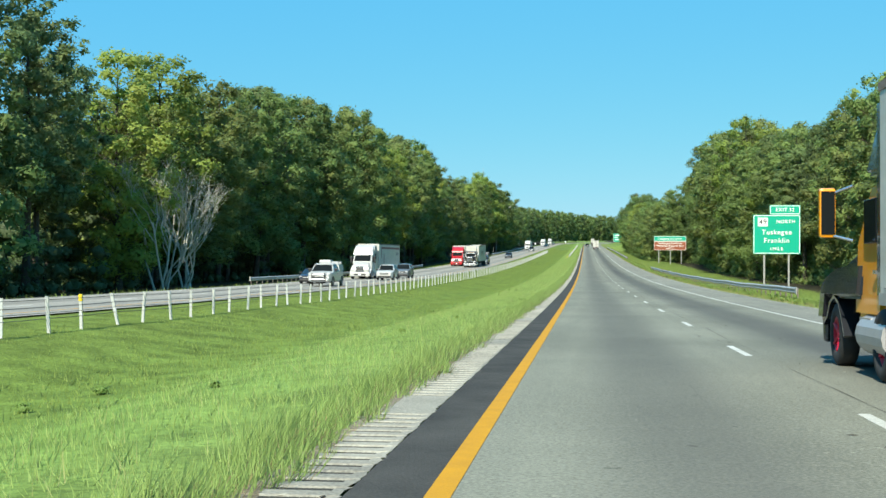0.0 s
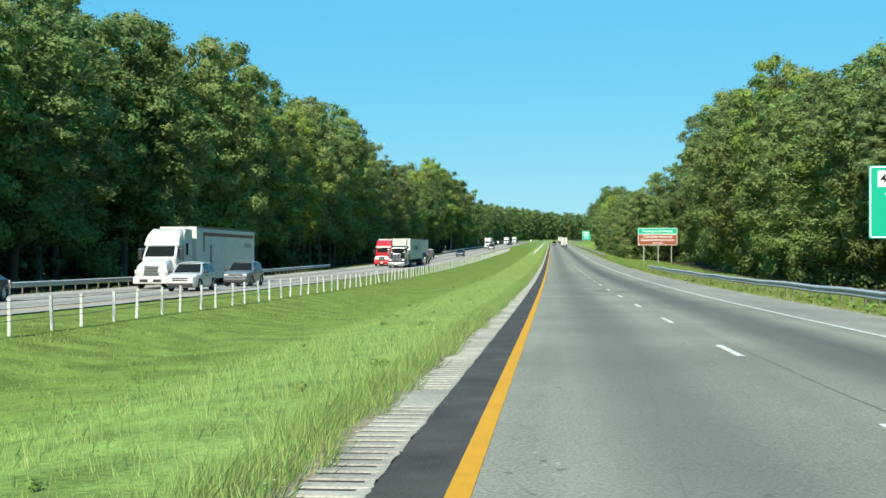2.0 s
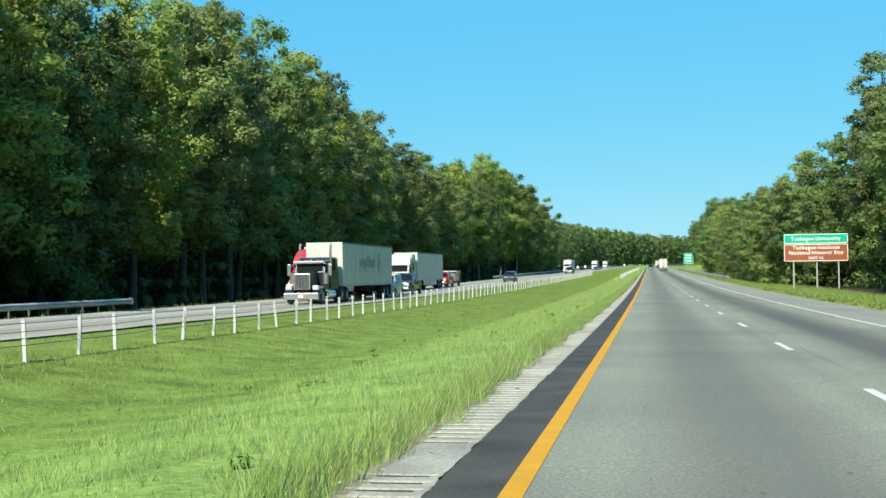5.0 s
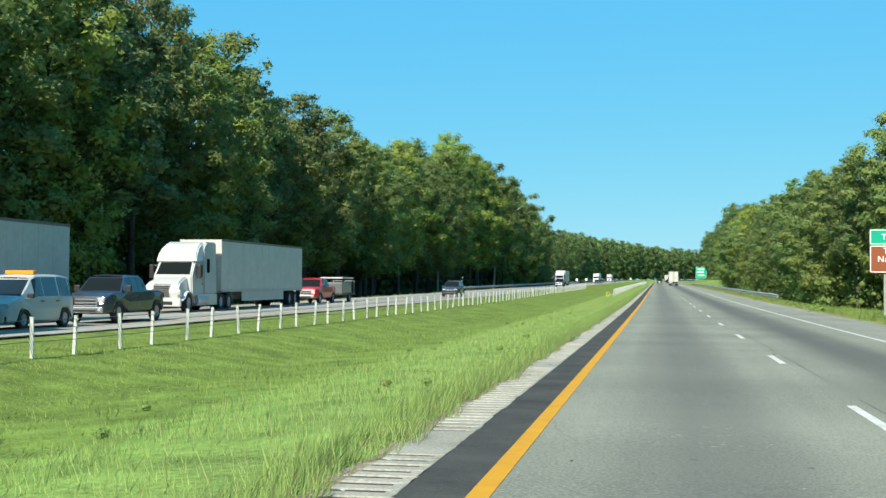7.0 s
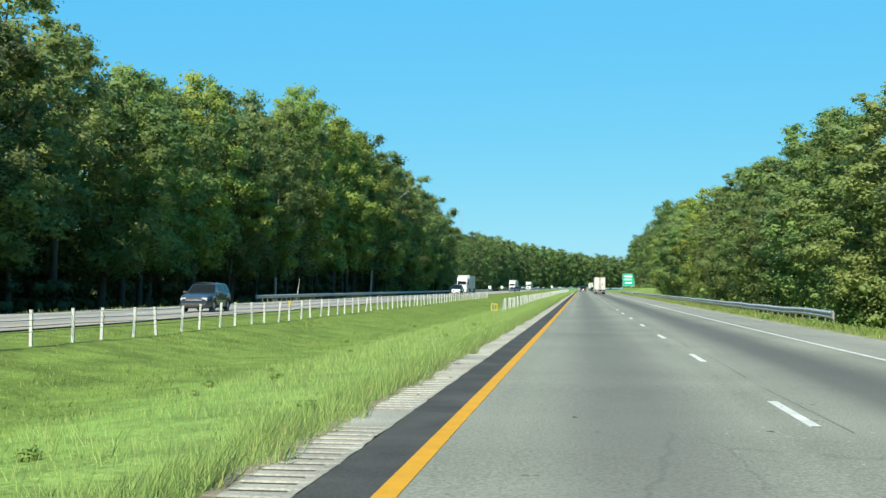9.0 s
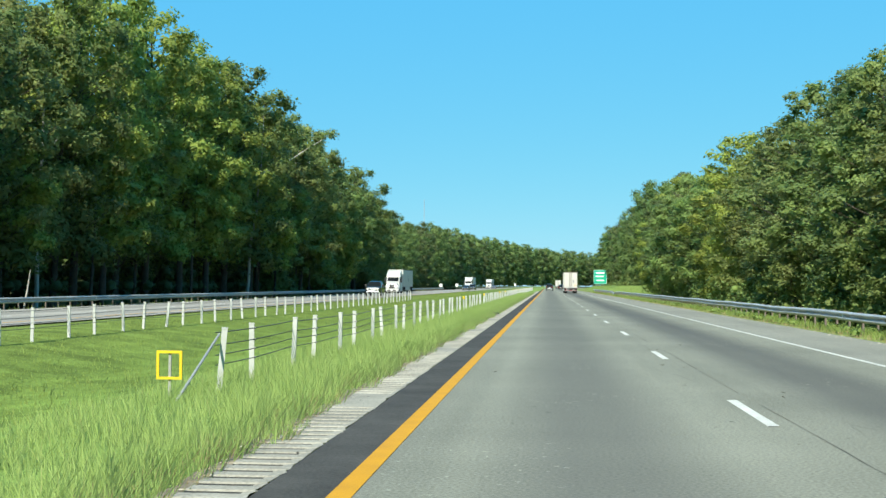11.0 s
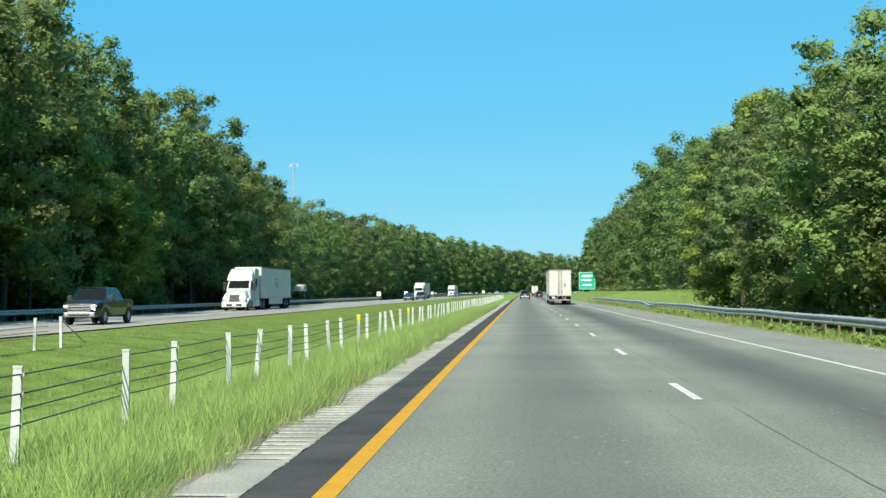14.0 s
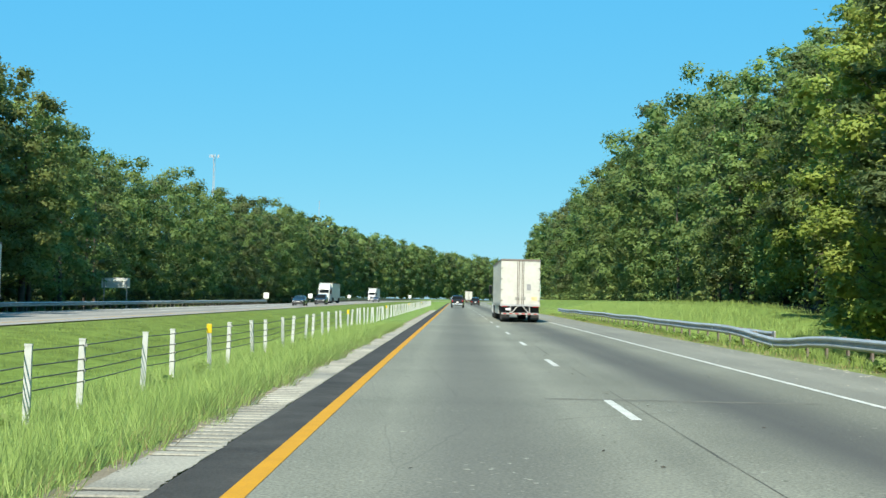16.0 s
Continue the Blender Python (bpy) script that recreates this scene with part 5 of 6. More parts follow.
# far green sign
yc = 828.0
s = thing("distance_sign", "far green guide sign on two posts before the bend", "road sign", at=pose(21.4, yc, -4.96))
sign_posts(s, (-1.3, 1.3), land(21, yc) + 4.96 - 0.3, 7.4)
panel(s, -2.6, 2.6, 2.2, 7.8, SIGN_GREEN)
part("faint_lettering", boxes((-1.7, 1.7, -0.034, -0.021, 6.3, 6.9), (-1.9, 1.4, -0.034, -0.021, 5.0, 5.5), (-1.5, 1.5, -0.034, -0.021, 3.4, 3.9)), SIGN_WHITE, s)

# sign of the far carriageway, seen from its back
DULL_ALU = mat("weathered_aluminium", (0.62, 0.62, 0.58), (0.5, 0.5, 0.47), rough=0.7, metal=0.1, scale=1.5, fine=9)
yd = 622.0
s = thing("sign_back", "bare aluminium back of a small sign beyond the far guardrail", "road sign", at=pose(-35.2, yd, -4.96))
part("post", boxes((1.15, 1.25, -0.14, -0.05, land(-35, yd) + 4.96 - 0.3, 2.95)), STEEL, s)
part("post", boxes((-1.25, -1.15, -0.14, -0.05, land(-35, yd) + 4.96 - 0.3, 2.95)), STEEL, s)
p = part("panel", boxes((-1.5, 1.5, -0.05, -0.02, 1.9, 2.95), bevel=0.01), DULL_ALU, s)
part("stiffener", boxes((-1.4, 1.4, -0.08, -0.05, 2.15, 2.21), (-1.4, 1.4, -0.08, -0.05, 2.6, 2.66)), DULL_ALU, p)

# small white markers on the far verge
for x, y in ((-31.2, 760), (-31.5, 860), (-16.2, 905), (-31.5, 700)):
    s = thing("marker_post", "small white marker plate on a thin post", "marker", "roadside markers", at=pose(x + bend(y), y, land(x, y)))
    part("post", boxes((-0.03, 0.03, -0.03, 0.03, -0.3, 2.2)), STEEL, s)
    part("plate", boxes((-0.45, 0.45, -0.05, -0.03, 1.3, 2.3), bevel=0.01), SIGN_WHITE, s)

# lattice masts far behind the woods
for x, y, h, w, head, lab in ((-203, 1500, 117, 1.3, True, "distant grey mobile phone mast above the woods"), (-160, 1900, 112, 0.5, False, "thin distant guyed mast above the woods")):
    s = thing("radio_mast", lab, "mast", at=pose(x, y, -5))
    bm = bmesh.new()
    r = w
    for a in range(3):
        w0 = a * 2.094
        rod(bm, (r * math.cos(w0), r * math.sin(w0), 0), (r * math.cos(w0) * 0.6, r * math.sin(w0) * 0.6, h), 0.2 if head else 0.12, seg=5)
    part("legs", bm, ALU, s)
    bm = bmesh.new()
    z, k = 0.0, 0
    while z < h - 4:
        f = 1 - 0.4 * z / h
        a0, a1 = k * 2.094, (k + 1) * 2.094
        rod(bm, (r * f * math.cos(a0), r * f * math.sin(a0), z), (r * f * math.cos(a1), r * f * math.sin(a1), z + 3), 0.08, seg=4)
        z += 1.5
        k += 1
    part("bracing", bm, ALU, s)
    if head:
        for a in range(3):
            w0 = a * 2.094 + 0.5
            bm = bmesh.new()
            rod(bm, (0, 0, h - 1), (3.6 * math.cos(w0), 3.6 * math.sin(w0), h - 1), 0.12, seg=5)
            for o in (-1.6, 0, 1.6):
                cx, cy = 3.6 * math.cos(w0) - o * math.sin(w0), 3.6 * math.sin(w0) + o * math.cos(w0)
                box(bm, cx - 0.22, cx + 0.22, cy - 0.22, cy + 0.22, h - 1.9, h + 0.5)
            part("antenna", bm, ALU, s)

# ---- vehicles ----


def lathe(profile, seg, axis_x=True):
    """A wheel-like body turned about the x axis from (x, radius) pairs."""
    verts, faces = [], []
    n = len(profile)
    for k in range(seg):
        a = 2 * math.pi * k / seg
        for x, r in profile:
            verts.append((x, r * math.cos(a), r * math.sin(a)))
    for k in range(seg):
        for i in range(n - 1):
            b = (k + 1) % seg
            faces.append((k * n + i, k * n + i + 1, b * n + i + 1, b * n + i))
    return verts, faces


WHEELS = {}


def wheel(parent, x, y, r, width, rim_mat=ALU, side=1, name="wheel"):
    """Tyre and rim; side is the way its face looks along x."""
    key = (r, width, rim_mat.name)
    if key not in WHEELS:
        h = width / 2
        v, f = lathe([(-h, r * 0.55), (-h, r * 0.9), (-h * 0.8, r), (h * 0.8, r), (h, r * 0.9), (h * 1.02, r * 0.62), (h * 0.8, r * 0.58)], 20)
        tyre = mesh_of("tyre", v, f, RUBBER, True)
        v, f = lathe([(h * 0.82, r * 0.59), (h * 0.86, r * 0.52), (h * 0.35, r * 0.45), (h * 0.3, r * 0.22), (h * 0.7, r * 0.18), (h * 0.75, 0.005)], 20)
        rim = mesh_of("rim", v, f, rim_mat, True)
        bm = bmesh.new()
        for k in range(5):
            a = k * 1.2566
            rod(bm, (h * 0.6, r * 0.15 * math.cos(a), r * 0.15 * math.sin(a)), (h * 0.8, r * 0.55 * math.cos(a), r * 0.55 * math.sin(a)), r * 0.06, seg=5)
        spokes = bpy.data.meshes.new("spokes")
        bm.to_mesh(spokes)
        bm.free()
        spokes.materials.append(rim_mat)
        WHEELS[key] = (tyre, rim, spokes)
    tyre, rim, spokes = WHEELS[key]
    w = part(name, tyre, None, parent)
    w.matrix_basis = pose(x, y, r, 0, 0, 0 if side > 0 else 180)
    part("rim", rim, None, w)
    part("spokes", spokes, None, w)
    return w


def loft(stations, ring):
    """Sections along y; ring(station) gives (x, z) pairs of the right half from the floor to the roof's middle."""
    verts, faces = [], []
    rows = []
    for st in stations:
        half = ring(st)
        pts = [(x, z) for x, z in half] + [(-x, z) for x, z in reversed(half[:-1])]
        rows.append([len(verts) + i for i in range(len(pts))])
        verts += [(x, st[0], z) for x, z in pts]
    return verts, rows


def pane_mesh(corners, inset, lift=0.008):
    """A slab of glass inside four corners."""
    c = [Vector(p) for p in corners]
    mid = sum(c, Vector()) / 4
    n = (c[1] - c[0]).cross(c[3] - c[0]).normalized()
    if n.dot(mid - Vector((0, mid.y * 0.5, mid.z * 0.3))) < 0:
        n = -n
    q = [p + (mid - p) * inset + n * lift for p in c]
    verts = [tuple(p) for p in q] + [tuple(p - n * 0.012) for p in q]
    return verts, [(0, 1, 2, 3), (7, 6, 5, 4), (0, 4, 5, 1), (1, 5, 6, 2), (2, 6, 7, 3), (3, 7, 4, 0)]


def car_body(root, stations, glass_side, glass_front, glass_rear, paint):
    """Body shell with real window openings. A station: y, floor, shoulder height, roof height, half width, roof half width."""
    def ring(s):
        y, zb, zs, zr, w, wr = s
        zm = zb + (zs - zb) * 0.55
        return [(0.0, zb), (w * 0.9, zb), (w * 0.985, zb + 0.08), (w, zm), (w * 0.965, zs), (wr, zr - 0.05), (wr * 0.86, zr - 0.005), (0.0, zr + 0.015)]
    verts, rows = loft(stations, ring)
    n = len(rows[0])
    faces, panes = [], []
    for j in range(len(rows) - 1):
        for i in range(n - 1):
            q = (rows[j][i], rows[j][i + 1], rows[j + 1][i + 1], rows[j + 1][i])
            left, right = i == 4, i == n - 6
            top = i in (6, 7) if n == 15 else False
            if (left or right) and j in glass_side:
                panes.append(("side_window", q, 0.09))
            elif j in (glass_front, glass_rear) and i in (5, 6, 7, 8):
                continue
            else:
                faces.append(q)
        faces.append((rows[j][n - 1], rows[j][0], rows[j + 1][0], rows[j + 1][n - 1]))
    for j, nm in ((glass_front, "windscreen"), (glass_rear, "rear_window")):
        if j is not None:
            a, b = rows[j], rows[j + 1]
            panes.append((nm, (a[5], a[n - 6], b[n - 6], b[5]), 0.06))
    faces.append(tuple(reversed(rows[0])))
    faces.append(tuple(rows[-1]))
    # frame round each pane
    for nm, q, inset in panes:
        c = [Vector(verts[i]) for i in q]
        mid = sum(c, Vector()) / 4
        base = len(verts)
        verts += [tuple(p + (mid - p) * inset) for p in c]
        for a in range(4):
            b = (a + 1) % 4
            faces.append((q[a], q[b], base + b, base + a))
    me = mesh_of("body", verts, faces, paint)
    bm = bmesh.new()
    bm.from_mesh(me)
    bmesh.ops.recalc_face_normals(bm, faces=bm.faces)
    bmesh.ops.bevel(bm, geom=[e for e in bm.edges if len(e.link_faces) == 2 and e.calc_face_angle(0) > 0.45], offset=0.025, segments=2, affect="EDGES")
    bm.to_mesh(me)
    bm.free()
    body = part("body", me, None, root)
    for nm, q, inset in panes:
        v, f = pane_mesh([verts[i] for i in q], inset + 0.005)
        part(nm, mesh_of(nm, v, f, GLASS), None, root)
    return body


def arch(yc, r, zb, **_):
    return [(yc - r - 0.06, zb), (yc - r, r * 0.9), (yc - r * 0.6, r * 1.75), (yc + r * 0.6, r * 1.75), (yc + r, r * 0.9), (yc + r + 0.06, zb)]


def make_car(name, style, paint, label, group="", rim=ALU):
    """Car of a given style, nose along +y, standing on z = 0."""
    root = thing(name, label, "car" if style != "pickup" else "pickup truck", group)
    if style == "suv":
        ln, w, r, zs, zr = 4.75, 0.95, 0.37, 1.06, 1.72
        roofline = [(-2.3, 0.98, 1.0), (-2.2, 1.04, 1.1), (-1.85, 1.06, 1.6), (-1.5, 1.06, 1.69), (-0.2, 1.05, 1.73), (0.35, 1.04, 1.66), (1.05, 1.02, 1.09), (1.9, 0.95, 1.0), (2.25, 0.82, 0.86), (2.38, 0.66, 0.68)]
        axles, zb = (-1.38, 1.42), 0.24
    elif style == "sedan":
        ln, w, r, zs, zr = 4.8, 0.92, 0.34, 0.95, 1.46
        roofline = [(-2.36, 0.8, 0.82), (-2.25, 0.96, 1.0), (-1.7, 0.97, 1.06), (-0.95, 0.96, 1.38), (-0.3, 0.95, 1.46), (0.25, 0.94, 1.42), (1.0, 0.92, 0.98), (1.9, 0.84, 0.88), (2.25, 0.72, 0.74), (2.4, 0.58, 0.6)]
        axles, zb = (-1.4, 1.42), 0.2
    elif style == "van":
        ln, w, r, zs, zr = 4.7, 0.93, 0.34, 1.1, 1.9
        roofline = [(-2.3, 1.0, 1.02), (-2.25, 1.08, 1.2), (-2.15, 1.1, 1.82), (-1.2, 1.1, 1.9), (0.4, 1.1, 1.88), (0.75, 1.08, 1.78), (1.6, 1.04, 1.16), (2.0, 0.98, 1.02), (2.3, 0.8, 0.84), (2.4, 0.62, 0.64)]
        axles, zb = (-1.42, 1.48), 0.22
    else:
        ln, w, r, zs, zr = 5.85, 1.01, 0.41, 1.2, 1.95
        roofline = [(-2.9, 1.2, 1.22), (-2.85, 1.24, 1.26), (-0.95, 1.26, 1.28), (-0.8, 1.25, 1.82), (-0.5, 1.24, 1.93), (0.6, 1.23, 1.94), (0.95, 1.22, 1.87), (1.6, 1.2, 1.28), (2.5, 1.14, 1.2), (2.8, 1.0, 1.04), (2.92, 0.74, 0.76)]
        axles, zb = (-1.85, 1.85), 0.4

    def at(y, k):
        return float(np.interp(y, [p[0] for p in roofline], [p[k] for p in roofline]))

    cuts = {p[0]: zb for p in roofline}
    for ax in axles:
        for y, z in arch(ax, r * 1.12, zb):
            cuts[round(y, 3)] = z
    pillars = {"suv": (-1.1, -0.05), "sedan": (-0.25,), "van": (-1.0, 0.1), "pickup": (-0.05,)}[style]
    for y in pillars:
        cuts.setdefault(y, None)
    ys = sorted(cuts)
    stations = []
    for y in ys:
        z = cuts[y]
        near = min(abs(y - ax) for ax in axles)
        if z is None or (z == zb and near < r * 1.12):
            ax = min(axles, key=lambda v: abs(y - v))
            z = float(np.interp(y, *zip(*arch(ax, r * 1.12, zb)))) if near < r * 1.25 else zb
        top, sh = at(y, 2), at(y, 1)
        end = min(1.0, 0.72 + 0.28 * math.sqrt(max(0.0, min(1.0, (ln / 2 + 0.05 - abs(y)) / 0.6))))
        up = min(1.0, max(0.0, (top - sh - 0.05) / 0.5))
        stations.append((y, min(z, sh - 0.1), sh, max(top, sh + 0.06), w * end, w * end * (0.93 - 0.17 * up)))
    tops = [s[3] - s[2] for s in stations]
    y_scr0, y_scr1 = {"suv": (0.35, 1.05), "sedan": (0.25, 1.0), "van": (0.75, 1.6), "pickup": (0.95, 1.6)}[style]
    y_rr0, y_rr1 = {"suv": (-2.2, -1.85), "sedan": (-1.7, -0.95), "van": (-2.25, -2.15), "pickup": (-0.95, -0.8)}[style]
    # one clean quad for each screen: drop stations that fall inside it
    stations = [s for s in stations if not (y_scr0 < s[0] < y_scr1 or y_rr0 < s[0] < y_rr1)]
    ys = [s[0] for s in stations]
    jf, jr = ys.index(y_scr0), ys.index(y_rr0)
    side = [j for j in range(len(ys) - 1) if y_rr1 <= ys[j] and ys[j + 1] <= y_scr0 and ys[j + 1] - ys[j] > 0.12]
    car_body(root, stations, side, jf, jr, paint)
    bm = bmesh.new()
    ya, yb = y_rr1 + 0.15, y_scr0 - 0.15
    for k in range(2):
        yc = yb - 0.55 - k * 0.95
        if yc - 0.25 > ya - 0.2:
            for sx in (-1, 1):
                box(bm, sx * w * 0.42 - 0.25, sx * w * 0.42 + 0.25, yc - 0.12, yc + 0.1, zb + 0.1, at(yc, 1) + 0.3, bevel=0.05)
    box(bm, -w * 0.8, w * 0.8, ya, yb, zb + 0.05, at(yb, 1) - 0.25)
    box(bm, -w * 0.78, w * 0.78, y_rr1 - 0.05, y_rr1 + 0.12, zb + 0.1, at(y_rr1, 1) + 0.32)
    part("interior", bm, BLACK, root)
    front, rear = ln / 2, -ln / 2
    hz = at(front - 0.25, 1)
    for sx in (-1, 1):
        for ax in axles:
            wheel(root, sx * (w - 0.13), ax, r, 0.24, rim, sx)
        part("headlight", boxes((sx * w * 0.5, sx * w * 0.83, front - 0.2, front - 0.03, hz - 0.2, hz - 0.03), bevel=0.03), LAMP_CLEAR, root)
        part("tail_light", boxes((sx * w * 0.68, sx * w * 0.86, rear - 0.02, rear + 0.14, at(rear + 0.1, 1) - 0.28, at(rear + 0.1, 1) - 0.03), bevel=0.02), LAMP_RED, root)
        my = y_scr1 - 0.35
        mirror = part("wing_mirror", boxes((sx * (w - 0.02), sx * (w + 0.22), my - 0.08, my + 0.08, at(my, 1) + 0.02, at(my, 1) + (0.3 if style == "pickup" else 0.18)), bevel=0.03), BLACK, root)
        for hy in pillars:
            part("door_handle", boxes((sx * (w - 0.01), sx * (w + 0.025), hy + 0.08, hy + 0.28, zs - 0.16, zs - 0.12)), BLACK, root)
    gw = w * (0.5 if style != "pickup" else 0.52)
    part("grille", boxes((-gw, gw, front - 0.1, front + 0.005, hz - (0.42 if style == "pickup" else 0.28), hz - 0.05), bevel=0.03), BLACK, root)
    if style == "pickup":
        for k in range(3):
            part("grille_bar", boxes((-gw, gw, front - 0.02, front + 0.025, hz - 0.4 + 0.125 * k, hz - 0.34 + 0.125 * k), bevel=0.012), CHROME, root)
        for sx in (-1, 1):
            part("grille_surround", boxes((sx * gw, sx * (gw + 0.05), front - 0.05, front + 0.02, hz - 0.44, hz - 0.04), bevel=0.012), CHROME, root)
            part("fog_lamp", boxes((sx * w * 0.6, sx * w * 0.72, front, front + 0.04, zb + 0.1, zb + 0.2), bevel=0.02), LAMP_CLEAR, root)
        part("bumper_intake", boxes((-gw, gw, front, front + 0.036, zb + 0.06, zb + 0.15), bevel=0.01), BLACK, root)
    else:
        part("grille_bar", boxes((-gw, gw, front - 0.02, front + 0.02, hz - 0.2, hz - 0.15), bevel=0.01), CHROME, root)
        part("bumper_intake", boxes((-w * 0.6, w * 0.6, front + 0.02, front + 0.036, zb + 0.06, zb + 0.15), bevel=0.01), BLACK, root)
    for sx in (-1, 1):
        for ax in axles:
            arc = [(ax + r * 1.16 * math.cos(a), r * 0.95 + r * 1.05 * math.sin(a)) for a in (0.1, 0.6, 1.1, 1.57, 2.05, 2.55, 3.05)]
            part("arch_trim", rods(*[((sx * (w + 0.0), ya, za), (sx * (w + 0.0), yb, zc), 0.03) for (ya, za), (yb, zc) in zip(arc, arc[1:])]), BLACK, root)
    part("front_bumper", boxes((-w * 0.8, w * 0.8, front - 0.22, front + 0.03, zb + 0.02, zb + 0.26), bevel=0.05), CHROME if style == "pickup" else BLACK, root)
    part("rear_bumper", boxes((-w * 0.82, w * 0.82, rear - 0.05, rear + 0.2, zb + 0.03, zb + 0.27), bevel=0.05), CHROME if style == "pickup" else BLACK, root)
    part("number_plate", boxes((-0.16, 0.16, rear - 0.06, rear - 0.045, zb + 0.42, zb + 0.58)), SIGN_WHITE, root)
    part("underside", boxes((-w * 0.72, w * 0.72, rear + 0.3, front - 0.3, zb - 0.03, zb + 0.2)), BLACK, root)
    return root


def hull(profile, half, taper=1.0):
    """A side outline (y, z) given a width; the top may be narrower."""
    bm = bmesh.new()
    z0, z1 = min(p[1] for p in profile), max(p[1] for p in profile)
    rows = []
    for s in (1, -1):
        rows.append([bm.verts.new((s * half * (1 - (1 - taper) * ((z - z0) / (z1 - z0)) ** 2), y, z)) for y, z in profile])
    bm.faces.new(rows[0])
    bm.faces.new(list(reversed(rows[1])))
    n = len(profile)
    for i in range(n):
        j = (i + 1) % n
        bm.faces.new((rows[0][i], rows[1][i], rows[1][j], rows[0][j]))
    bmesh.ops.recalc_face_normals(bm, faces=bm.faces)
    bmesh.ops.bevel(bm, geom=[e for e in bm.edges if e.calc_face_angle(0) > 0.5], offset=0.07, segments=2, affect="EDGES")
    return bm


def make_semi(name, cab, box_paint, label, style="aero", sleeper=1.9, trailer=16.1, logo=None, rim=ALU, group="lorries", fender=None, nose=None):
    """Tractor and box trailer coupled; front bumper at y = 0, nose along +y."""
    root = thing(name, label, "lorry", group)
    fender, nose = fender or cab, nose or cab
    back = -3.3 - sleeper
    roof = 3.9 if style == "aero" else 3.05 if style == "classic" else 3.3
    # bonnet, cab and sleeper
    if style == "classic":
        part("bonnet", hull([(-0.35, 0.95), (-0.35, 2.0), (-2.15, 2.2), (-2.15, 0.95)], 0.62, 0.92), cab, root)
        part("grille", boxes((-0.56, 0.56, -0.36, -0.2, 0.95, 1.98), bevel=0.05), CHROME, root)
        part("grille_mesh", boxes((-0.45, 0.45, -0.2, -0.17, 1.02, 1.9)), BLACK, root)
        for k in range(9):
            part("grille_slat", boxes((-0.415 + 0.1 * k, -0.385 + 0.1 * k, -0.18, -0.14, 1.03, 1.89)), CHROME, root)
        part("cab", hull([(-2.0, 0.85), (-2.0, 2.05), (-2.35, 2.75), (-3.3, 2.8), (-3.3, 0.85)], 1.05, 0.92), cab, root)
        part("visor", boxes((-0.95, 0.95, -2.2, -1.98, 2.62, 2.78), bevel=0.03), CHROME, root)
        part("sleeper", hull([(-3.32, 0.95), (-3.32, 2.9), (-3.6, roof), (back, roof), (back, 0.95)], 1.15, 0.95), cab, root)
        ws = [(-0.92, -2.05, 2.1), (0.92, -2.05, 2.1), (0.88, -2.3, 2.62), (-0.88, -2.3, 2.62)]
    else:
        part("bonnet", hull([(-0.12, 0.62), (-0.08, 1.1), (-0.2, 1.42), (-0.45, 1.62), (-1.1, 1.82), (-1.75, 1.98), (-1.75, 0.62)], 1.04, 0.78), nose, root)
        frame_of = part("grille", hull([(-0.05, 0.8), (-0.22, 1.56), (-0.38, 1.56), (-0.3, 0.8)], 0.62, 0.86), CHROME, root)
        part("grille_mesh", hull([(-0.018, 0.86), (-0.18, 1.5), (-0.3, 1.5), (-0.25, 0.86)], 0.55, 0.86), BLACK, frame_of)
        for k in range(6):
            part("grille_slat", boxes((-0.48, 0.48, -0.05 - 0.026 * k, 0.012 - 0.026 * k, 0.92 + 0.1 * k, 0.945 + 0.1 * k)), CHROME, frame_of)
        part("bumper_intake", boxes((-0.7, 0.7, -0.02, 0.05, 0.42, 0.6), bevel=0.01), BLACK, root)
        part("aerial", rods(((1.3, -2.05, 2.5), (1.34, -2.05, 3.5), 0.012)), BLACK, root)
        part("cab", hull([(-1.65, 0.85), (-1.65, 1.98), (-2.3, 2.85), (-3.3, 2.95), (-3.3, 0.85)], 1.15, 0.9), cab, root)
        if sleeper > 0:
            part("sleeper", hull([(-3.25, 0.95), (-3.25, 2.9), (-3.25, 3.55), (-3.7, roof), (back, roof), (back, 0.95)], 1.22, 0.94), cab, root)
            part("roof_fairing", hull([(-2.12, 2.74), (-2.2, 2.98), (-2.4, 3.28), (-2.72, 3.56), (-3.15, 3.78), (-3.7, 3.9), (-3.7, 2.74)], 1.17, 0.86), cab, root)
        ws = [(-1.0, -1.75, 2.02), (1.0, -1.75, 2.02), (0.93, -2.28, 2.72), (-0.93, -2.28, 2.72)]
    v, f = pane_mesh(ws, 0.03, 0.02)
    verts = [(x, y + 0.05, z + 0.02) for x, y, z in v]
    part("windscreen", mesh_of("windscreen", verts, f, GLASS), None, root)
    for sx in (-1, 1):
        x = sx * 1.1 if style == "classic" else sx * 1.16
        part("side_window", boxes((x - 0.05, x + 0.012, -3.1, -2.35, 1.95, 2.6), bevel=0.015) if sx > 0 else boxes((x - 0.012, x + 0.05, -3.1, -2.35, 1.95, 2.6), bevel=0.015), GLASS, root)
        part("door_handle", boxes((x - 0.03, x + 0.03, -3.15, -3.0, 1.5, 1.56)), CHROME, root)
        if sleeper > 0:
            part("sleeper_window", boxes((sx * 1.2 - 0.06, sx * 1.2 + 0.06, back + 1.2, back + 1.5, 2.15, 2.95), bevel=0.06), GLASS, root)
        mirror = part("wing_mirror", boxes((sx * 1.38 - 0.12, sx * 1.38 + 0.12, -2.12, -1.98, 1.85, 2.6), bevel=0.04), CHROME if style == "classic" else BLACK, root)
